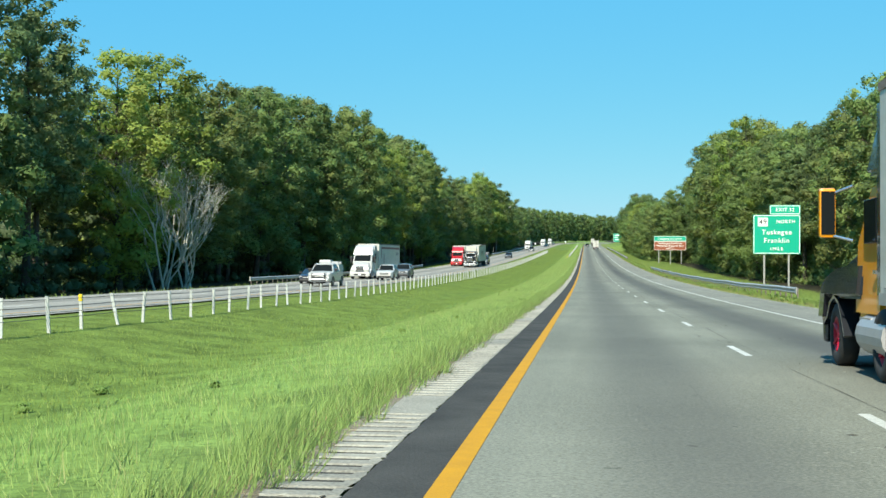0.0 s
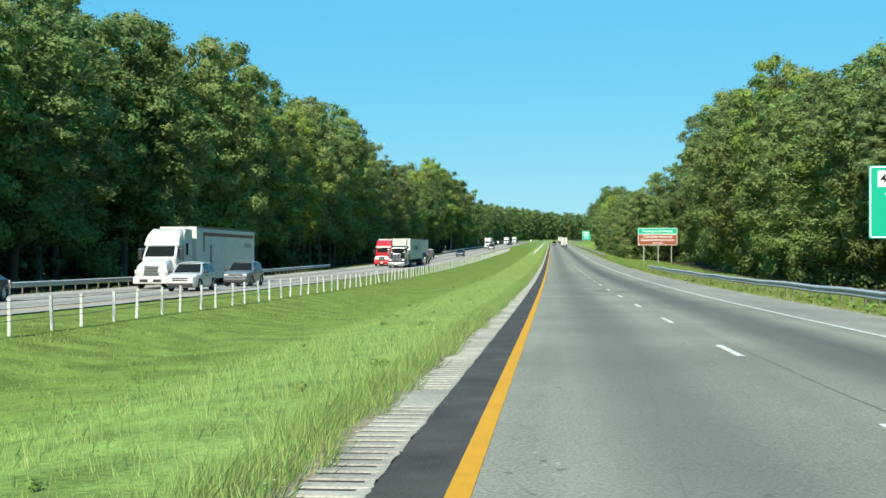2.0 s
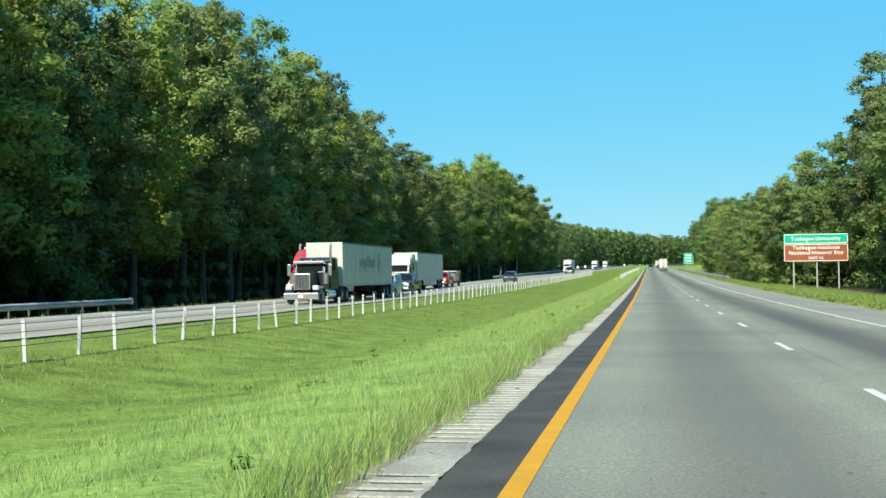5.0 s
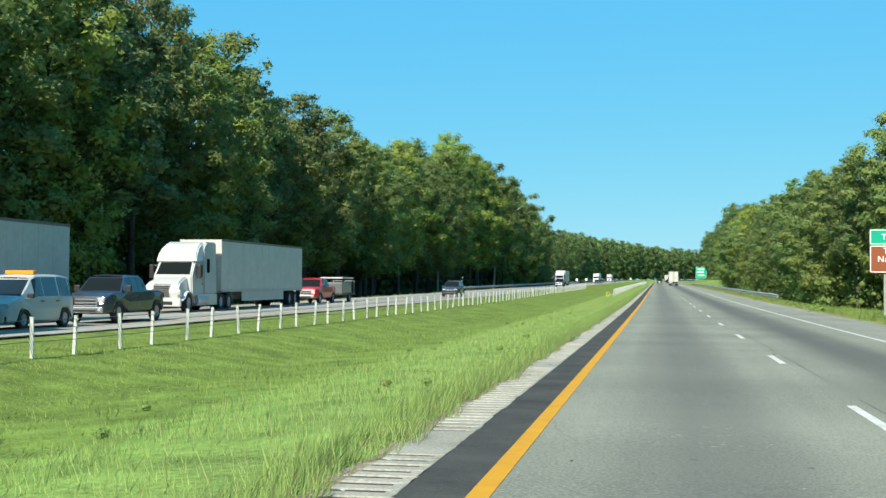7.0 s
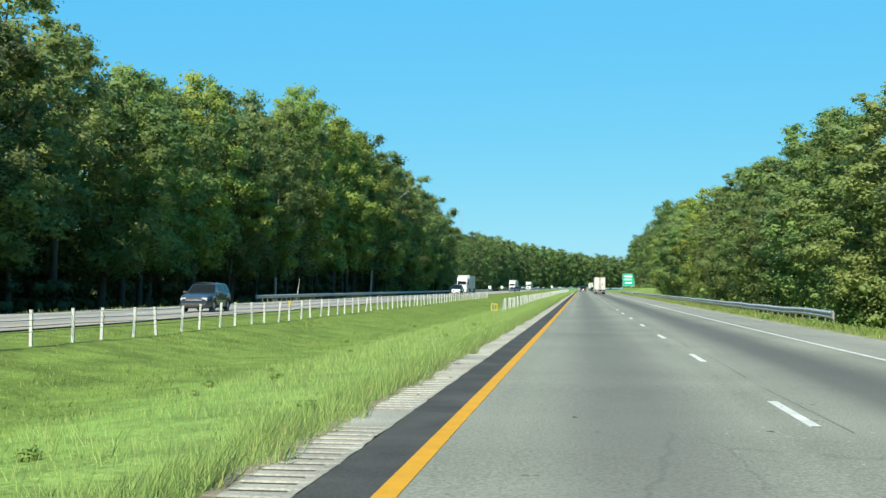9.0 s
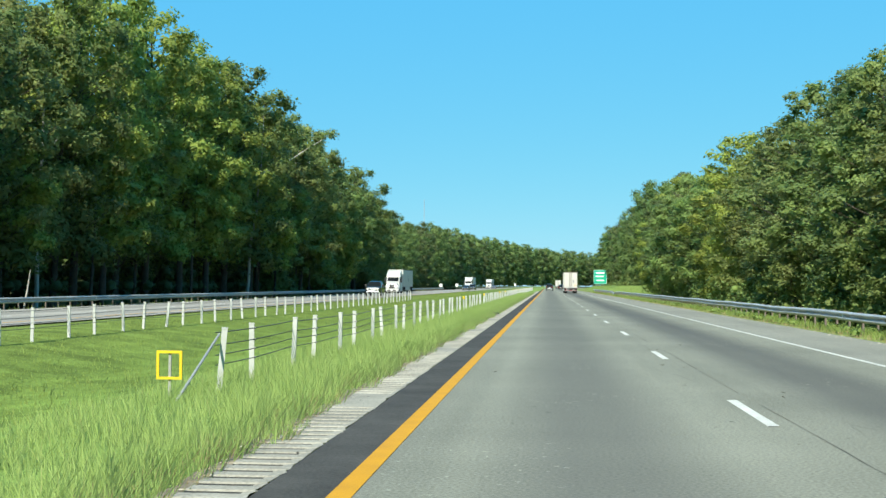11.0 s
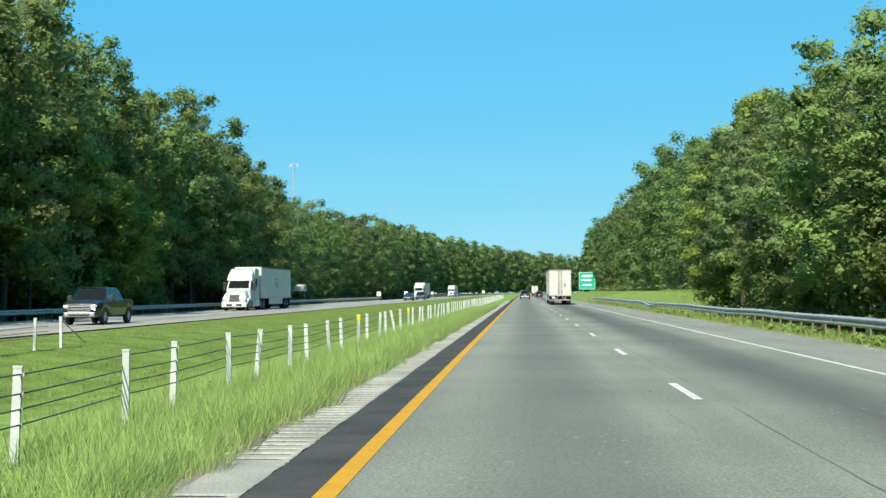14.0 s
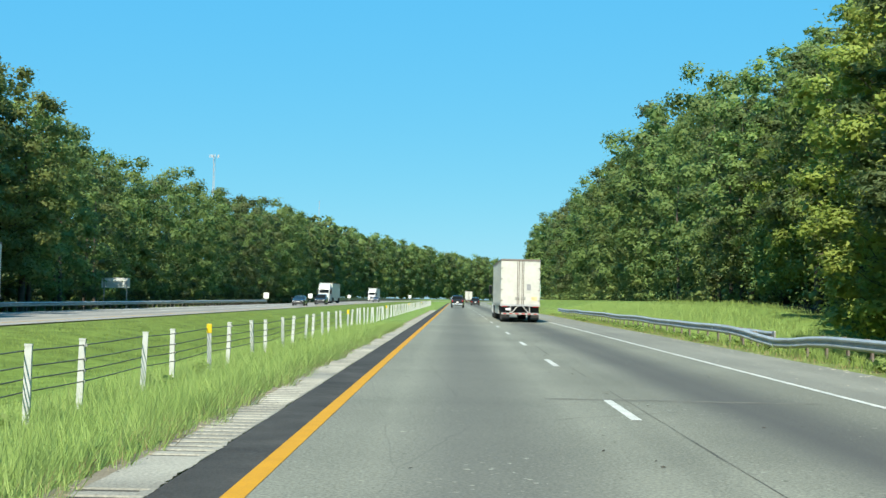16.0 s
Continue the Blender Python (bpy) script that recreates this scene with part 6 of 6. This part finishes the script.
        part("mirror_arm", rods(((sx * 1.05, -2.3, 2.62), (sx * 1.36, -2.05, 2.5), 0.02), ((sx * 1.05, -2.3, 1.8), (sx * 1.36, -2.05, 1.9), 0.02)), CHROME, mirror)
        part("mirror_glass", boxes((sx * 1.38 - 0.1, sx * 1.38 + 0.1, -2.135, -2.12, 1.9, 2.55)), GLASS, mirror)
        # front wing over the wheel
        bm = bmesh.new()
        pts = [(-0.25 if style != "classic" else -0.4, 0.7)] + [(-1.15 + 0.66 * math.cos(a), 0.52 + 0.66 * math.sin(a)) for a in (0.5, 1.0, 1.57, 2.1, 2.6)] + [(-1.95, 0.55)]
        for (ya, za), (yb, zb) in zip(pts, pts[1:]):
            q = [bm.verts.new(p) for p in ((sx * 0.62, ya, za), (sx * 1.2, ya, za - 0.03), (sx * 1.2, yb, zb - 0.03), (sx * 0.62, yb, zb))]
            bm.faces.new(q)
        bmesh.ops.remove_doubles(bm, verts=bm.verts, dist=0.001)
        bmesh.ops.solidify(bm, geom=list(bm.faces), thickness=0.05)
        part("wing", bm, fender, root)
        part("headlight", boxes((sx * 0.68, sx * 1.1, -0.35 if style != "classic" else -0.5, -0.08 if style != "classic" else -0.25, 0.92, 1.22), bevel=0.08), LAMP_CLEAR, root)
        part("fuel_tank", rods(((sx * 0.98, -2.3, 0.62), (sx * 0.98, -3.9, 0.62), 0.31), seg=16), CHROME if style == "classic" else ALU, root)
        part("step", boxes((sx * 0.8, sx * 1.2, -2.9, -2.2, 0.42, 0.47), (sx * 0.8, sx * 1.2, -2.9, -2.2, 0.82, 0.86)), ALU, root)
        if style == "classic":
            part("exhaust_stack", rods(((sx * 1.05, -3.45, 1.0), (sx * 1.05, -3.45, 3.7), 0.075), ((sx * 1.05, -3.45, 3.7), (sx * 1.05, -3.6, 3.95), 0.075), seg=10), CHROME, root)
            part("air_cleaner", rods(((sx * 1.12, -1.95, 1.3), (sx * 1.12, -1.95, 2.0), 0.19), seg=12), CHROME, root)
        if sleeper > 0 and style != "classic":
            part("side_skirt", boxes((sx * 1.1, sx * 1.2, back - 0.1, -2.3, 0.35, 0.98), bevel=0.03), cab, root)
        wheel(root, sx * 1.02, -1.15, 0.51, 0.3, rim, sx)
        for k in (0, 1.3):
            wheel(root, sx * 0.94, back - 0.75 - k + (0.5 if sleeper == 0 else 0), 0.51, 0.56, rim, sx)
    part("front_bumper", boxes((-1.16, 1.16, -0.16, 0.04, 0.32, 0.75), bevel=0.06), CHROME if style == "classic" else nose, root)
    part("number_plate", boxes((-0.16, 0.16, 0.04, 0.055, 0.45, 0.6)), SIGN_WHITE, root)
    part("chassis", boxes((-0.45, 0.45, back - 2.6, -0.5, 0.6, 0.88), (-0.5, 0.5, back - 1.8, back - 0.4, 0.88, 1.1)), BLACK, root)
    for k in range(3):
        part("roof_lamp", boxes((-0.45 + 0.4 * k, -0.35 + 0.4 * k, (-2.55 if style == "classic" else -2.45), (-2.45 if style == "classic" else -2.32), (2.78 if style == "classic" else 3.1), (2.86 if style == "classic" else 3.2)), bevel=0.02), LAMP_AMBER, root)
    # trailer
    f = back - 0.55
    r = f - trailer
    part("trailer_box", boxes((-1.29, 1.29, r + 0.02, f, 1.12, 4.1), bevel=0.035), box_paint, root)
    part("roof_rail", boxes((-1.305, -1.27, r, f, 4.0, 4.12), (1.27, 1.305, r, f, 4.0, 4.12), (-1.27, 1.27, r - 0.035, r + 0.03, 4.02, 4.13)), RUST, root)
    part("side_rail", boxes((-1.305, -1.27, r, f, 1.08, 1.25), (1.27, 1.305, r, f, 1.08, 1.25)), ALU, root)
    seam = bpy.data.meshes.new("panel_seam")
    bm = boxes((-0.006, 0.006, -0.02, 0.02, 1.26, 3.98))
    bm.to_mesh(seam)
    bm.free()
    seam.materials.append(box_paint)
    for k in range(1, int(trailer / 1.22)):
        for sx in (-1, 1):
            part("panel_seam", seam, None, root, at=(sx * 1.29, f - k * 1.22, 0))
    for sx in (-1, 1):
        d = part("rear_door", boxes((sx * 0.012, sx * 1.24, r - 0.03, r + 0.02, 1.2, 3.98), bevel=0.012), box_paint, root)
        for x in (0.1, 0.2):
            part("lock_rod", rods(((sx * x, r - 0.06, 1.15), (sx * x, r - 0.06, 4.0), 0.022)), RUST, d)
        for z in (1.4, 2.1, 2.8, 3.5):
            part("hinge", boxes((sx * 1.16, sx * 1.29, r - 0.045, r, z, z + 0.05)), RUST, d)
        part("latch", boxes((sx * 0.06, sx * 0.34, r - 0.08, r - 0.04, 1.62, 1.67), (sx * 0.06, sx * 0.34, r - 0.08, r - 0.04, 1.52, 1.55)), STEEL, d)
        part("tail_light", boxes((sx * 0.85, sx * 1.2, r - 0.03, r + 0.05, 1.0, 1.1), bevel=0.01), LAMP_RED, root)
        part("mud_flap", boxes((sx * 0.68, sx * 1.25, r + 0.38, r + 0.4, 0.18, 1.0)), BLACK, root)
        part("landing_leg", boxes((sx * 0.6, sx * 0.75, f - 3.0, f - 2.85, 0.25, 1.1)), RUST, root)
        part("guard_brace", rods(((sx * 0.55, r + 0.02, 0.62), (sx * 0.12, r + 0.02, 1.1), 0.045), ((sx * 0.62, r + 0.02, 0.6), (sx * 0.62, r + 0.02, 1.1), 0.045)), STEEL, root)
        for k in (0.95, 2.2):
            wheel(root, sx * 0.94, r + k + 0.4, 0.51, 0.56, rim, sx)
        part("skirt", boxes((sx * 1.22, sx * 1.25, r + 4.2, f - 3.6, 0.5, 1.1)), box_paint, root) if style == "aero" else None
    guard = part("underride_guard", boxes((-1.22, 1.22, r - 0.03, r + 0.07, 0.5, 0.62), bevel=0.01), STEEL, root)
    part("red_white_tape", boxes(*[(-1.1 + 0.4 * k, -0.9 + 0.4 * k, r - 0.036, r - 0.028, 0.53, 0.59) for k in range(6)]), LAMP_RED, guard)
    part("door_sill", boxes((-1.29, 1.29, r - 0.04, r + 0.05, 1.05, 1.2), bevel=0.01), ALU, root)
    part("bogie", boxes((-0.5, 0.5, r + 0.4, r + 3.6, 0.62, 1.1)), BLACK, root)
    part("number_plate", boxes((-0.95, -0.65, r - 0.03, r - 0.02, 0.78, 0.93)), SIGN_WHITE, root)
    if logo:
        for sx in (-1, 1):
            yc = (f + r) / 2
            bm = bmesh.new()
            for k, (dy, w, z, h) in enumerate(logo):
                box(bm, sx * 1.305 - 0.004, sx * 1.305 + 0.004, yc + dy, yc + dy + w, z, z + h)
            part("printed_mark", bm, LOGO_DARK, root)
    return root


def stand(ob, x, y, oncoming=False):
    """Set a vehicle on the road, nose ahead or towards the camera."""
    slope = (road_z(y + 3) - road_z(y - 3)) / 6
    z = road_z(y) + 0.006
    a = math.degrees(math.atan(slope))
    ob.matrix_basis = pose(x + bend(y), y, z, a, 0, 0) @ pose(0, 0, 0, 0, 0, 180 if oncoming else 0)
    return ob


# the white trailer ahead, in the slower lane
lead = make_semi("box_trailer_truck", WHITE_PAINT, TRAILER_WHITE, "white box trailer truck with scuffed rear doors on the asphalt", "aero", 1.9, 16.1)
stand(lead, 4.85, 574 + 5.2 + 0.55 + 16.1)
rear_y = -3.3 - 1.9 - 0.55 - 16.1
part("sticker", boxes((0.72, 1.1, rear_y - 0.04, rear_y - 0.03, 1.42, 1.68)), STICKER, lead, "orange and white sticker")
part("sticker_patch", boxes((0.42, 0.68, rear_y - 0.04, rear_y - 0.03, 2.1, 2.5)), LOGO_DARK, lead)
# cars ahead
stand(make_car("suv", "pickup", DARK_PAINT, "black pickup driving away in the faster lane", "cars ahead"), 0.95, 684)
stand(make_car("suv", "suv", DARK_PAINT, "black sport utility car driving away beyond the trailer", "cars ahead"), 4.9, 757)
stand(make_semi("white_semi_truck", WHITE_PAINT, TRAILER_WHITE, "small far white truck in the faster lane", "aero", 0.0, 9.0), 0.95, 950)
# amber tractor with red wheels in the slower lane beside the camera's start
amber = make_semi("amber_truck", ORANGE_PAINT, TRAILER_WHITE, "amber tractor with black wings and red wheels pulling a white trailer", "aero", 0.0, 16.1, rim=RED_RIM, fender=DARK_PAINT, nose=DARK_PAINT)
stand(amber, 5.25, 20.9)
part("bonnet_side", hull([(0.9, 0.7), (0.9, 0.95), (0.82, 1.2), (0.64, 1.4), (0.35, 1.52), (-0.2, 1.6), (-2.1, 1.7), (-2.1, 1.12), (0.3, 1.1), (0.42, 0.7)], 1.24, 0.94), DARK_PAINT, amber, "black bonnet sides over the front wheels")
for ob in list(amber.children):
    kind = ob.name.split(".")[0]
    if kind == "wing_mirror":
        ob.data.materials[0] = ORANGE_PAINT
        ob.location = (math.copysign(0.26, ob.bound_box[0][0]), 0, 0.2)
    elif kind == "headlight":
        bpy.data.objects.remove(ob)
    elif kind in ("bonnet", "grille", "bumper_intake", "wing", "front_bumper") or kind == "wheel" and ob.location.y > -2 or kind == "number_plate" and ob.bound_box[0][1] > -1:
        ob.location.y += 0.85
part("air_deflector", hull([(-2.3, 2.95), (-3.25, 4.0), (-3.3, 4.0), (-3.3, 2.95)], 1.15, 0.95), DARK_PAINT, amber, "black roof air deflector")
for sx in (-1, 1):
    part("cab_fairing", boxes((sx * 1.16, sx * 1.2, -3.75, -3.3, 1.2, 3.9), bevel=0.012), DARK_PAINT, amber, "black cab side fairing")
part("length_mark", boxes((-1.3, -1.292, -4.2, -4.1, 1.3, 1.32)), LOGO_DARK, amber)
w53 = words("53", 0.42, 0, 0, SIGN_DARK, amber, name="length_lettering")
w53.matrix_basis = pose(-1.296, -4.25, 1.7, 90, 0, -90)

IN, OUT = -21.9, -25.8
# oncoming traffic
service = make_car("service_pickup", "pickup", WHITE_PAINT, "white service pickup with roof rack and push bar", "oncoming cars")
stand(service, IN, 98 + 2.9, True)
part("canopy", hull([(-2.8, 1.26), (-2.75, 1.85), (-0.95, 1.9), (-0.95, 1.26)], 0.96, 0.9), WHITE_PAINT, service)
part("roof_box", boxes((-0.5, 0.45, -0.3, 0.5, 2.0, 2.22), bevel=0.04), WHITE_PAINT, service)
part("roof_rack", boxes((-0.85, 0.85, -2.5, -2.42, 1.9, 2.1), (-0.85, 0.85, -1.2, -1.12, 1.9, 2.1), (-0.85, -0.79, -2.6, -1.0, 2.05, 2.1), (0.79, 0.85, -2.6, -1.0, 2.05, 2.1)), ALU, service)
part("push_bar", rods(((-0.55, 3.02, 0.5), (-0.55, 3.02, 1.15), 0.035), ((0.55, 3.02, 0.5), (0.55, 3.02, 1.15), 0.035), ((-0.7, 3.02, 1.12), (0.7, 3.02, 1.12), 0.035), ((-0.7, 3.02, 0.8), (0.7, 3.02, 0.8), 0.035)), BLACK, service)
stand(make_car("suv", "suv", WHITE_PAINT, "white sport utility car coming towards the camera", "oncoming cars"), IN, 133, True)
stand(make_car("sedan", "sedan", BLUE_PAINT, "dark blue saloon in the outer lane of the far carriageway", "oncoming cars"), OUT, 113, True)
striped = stand(make_semi("white_semi_truck", WHITE_PAINT, TRAILER_WHITE, "white sleeper tractor with a maroon-striped white trailer"), OUT, 137, True)
MAROON = mat("maroon_print", (0.13, 0.025, 0.03), (0.2, 0.04, 0.045), rough=0.5)
for sx in (-1, 1):
    part("printed_stripe", boxes((sx * 1.291, sx * 1.3, -21.4, -7.6, 3.5, 3.75), (sx * 1.291, sx * 1.3, -7.6, -7.3, 2.4, 3.75), (sx * 1.291, sx * 1.3, -9.4, -9.05, 1.5, 2.9), (sx * 1.291, sx * 1.3, -9.4, -7.3, 1.35, 1.55)), MAROON, striped, "maroon stripes printed on the side")
    part("printed_bar", boxes((sx * 1.291, sx * 1.3, -20.6, -18.6, 2.75, 3.1)), LOGO_DARK, striped)
stand(make_car("suv", "suv", GREY_PAINT, "grey sport utility car on the far carriageway", "oncoming cars"), IN, 145.3, True)
stand(make_semi("black_semi_truck", DARK_PAINT, TRAILER_WHITE, "black long-nose tractor with chrome stacks and a printed white trailer", "classic", 1.9, 16.1,
                [(2.6 - 0.62 * k + e, 0.14, 2.4 - 0.25 * (k == 2), 0.62 + 0.25 * (k in (2, 4))) for k in range(8) for e in (0.0, 0.32)] + [(-2.2, 5.2, 2.12, 0.04), (-3.3, 0.45, 2.0, 1.5), (-3.6, 0.3, 2.5, 0.5)]), IN, 229, True)
stand(make_car("pickup_truck", "pickup", BLUE_PAINT, "dark blue pickup with a wide chrome grille", "oncoming cars"), IN, 262.9, True)
van = stand(make_car("van", "van", WHITE_PAINT, "small white van with an amber light bar on its roof", "oncoming cars"), IN, 255.3, True)
part("light_bar", boxes((-0.55, 0.55, 0.0, 0.25, 1.9, 2.04), bevel=0.03), LAMP_AMBER, van)
stand(make_semi("white_semi_truck", WHITE_PAINT, TRAILER_WHITE, "white streamlined tractor with a long white trailer"), OUT, 276.5, True)
stand(make_car("pickup_truck", "pickup", RED_PAINT, "red pickup with bright headlights towing a flat trailer", "oncoming cars"), OUT, 306, True)
tr = stand(thing("equipment_trailer", "dark utility trailer with a white cover behind the red pickup", "trailer"), OUT, 312.4, True)
part("deck", boxes((-1.0, 1.0, -2.4, 1.6, 0.55, 0.68), bevel=0.02), BLACK, tr)
part("cover", boxes((-0.95, 0.95, -2.0, 1.5, 1.9, 2.02), bevel=0.03), WHITE_PAINT, tr)
part("tongue", rods(((0, 1.6, 0.55), (0, 2.9, 0.5), 0.05)), BLACK, tr)
part("load", boxes((-0.85, 0.85, -1.9, 1.2, 0.68, 1.6), bevel=0.08), GREY_PAINT, tr)
for sx in (-1, 1):
    for yy in (-1.9, 1.4):
        part("upright", boxes((sx * 0.9 - 0.03, sx * 0.9 + 0.03, yy - 0.03, yy + 0.03, 0.68, 1.9)), BLACK, tr)
    wheel(tr, sx * 0.9, -0.6, 0.36, 0.22, ALU, sx)
    gate = part("tailgate", boxes((sx * 0.08, sx * 0.13, -2.46, -2.4, 0.68, 1.75), (sx * 0.87, sx * 0.92, -2.46, -2.4, 0.68, 1.75)), STEEL, tr)
    for z in (0.75, 1.2, 1.7):
        part("rung", boxes((sx * 0.13, sx * 0.87, -2.45, -2.41, z, z + 0.05)), STEEL, gate)
stand(make_semi("red_semi_truck", RED_PAINT, TRAILER_WHITE, "red sleeper tractor with a white trailer"), OUT, 242, True)
stand(make_car("suv", "suv", BLUE_PAINT, "dark blue sport utility car with lit-up windscreen", "oncoming cars"), IN, 347.3, True)
stand(make_car("pickup_truck", "pickup", DARK_PAINT, "black pickup on the far carriageway", "oncoming cars"), IN, 494.8, True)
stand(make_semi("white_semi_truck", WHITE_PAINT, TRAILER_WHITE, "white rounded tractor with a faintly printed white trailer", "aero", 1.9, 14.6,
                logo=[(-0.6, 1.4, 2.9, 0.12), (-0.4, 0.5, 2.0, 0.7), (0.2, 0.5, 2.2, 0.5)]), OUT, 541, True)
stand(make_car("sedan", "sedan", DARK_PAINT, "dark saloon far off on the far carriageway", "oncoming cars"), IN, 670, True)
stand(make_car("suv", "suv", DARK_PAINT, "dark sport utility car far off", "oncoming cars"), IN, 698, True)
stand(make_semi("white_semi_truck", WHITE_PAINT, TRAILER_WHITE, "white tractor with a high roof fairing far off"), OUT, 736, True)
stand(make_car("sedan", "sedan", GREY_PAINT, "grey saloon far off before the bend", "oncoming cars"), IN, 838, True)
stand(make_semi("white_semi_truck", WHITE_PAINT, TRAILER_WHITE, "white lorry far off near the bend"), OUT, 872, True)

# scraps on the rumble strip and shoulder
random.seed(21)
for x, y, sx, sy in ((-2.3, 401.1, 0.3, 0.3), (-2.1, 301.0, 0.07, 0.09), (10.0, 155, 0.3, 0.5), (9.6, 290, 0.35, 0.6)):
    t = thing("tyre_scrap", "torn black scrap of tyre tread lying on the road", "debris", "tyre scraps", at=pose(x, y, road_z(y) + 0.01, 0, 0, random.uniform(0, 180)))
    bm = bmesh.new()
    n = 7
    top, bot = [], []
    for i in range(n):
        a = i / (n - 1)
        w = 0.09 + 0.04 * random.random()
        z = 0.35 * min(sx, 0.5 * sy + 0.1) * (math.sin(a * math.pi) + 0.25 * math.sin(a * 9)) + 0.03
        for s in (-1, 1):
            top.append(bm.verts.new((s * w * sx / 0.2, (a - 0.5) * sy * 1.6, z)))
    for i in range(n - 1):
        bm.faces.new((top[2 * i], top[2 * i + 1], top[2 * i + 3], top[2 * i + 2]))
    bmesh.ops.solidify(bm, geom=list(bm.faces), thickness=0.02)
    part("tread", bm, RUBBER, t)
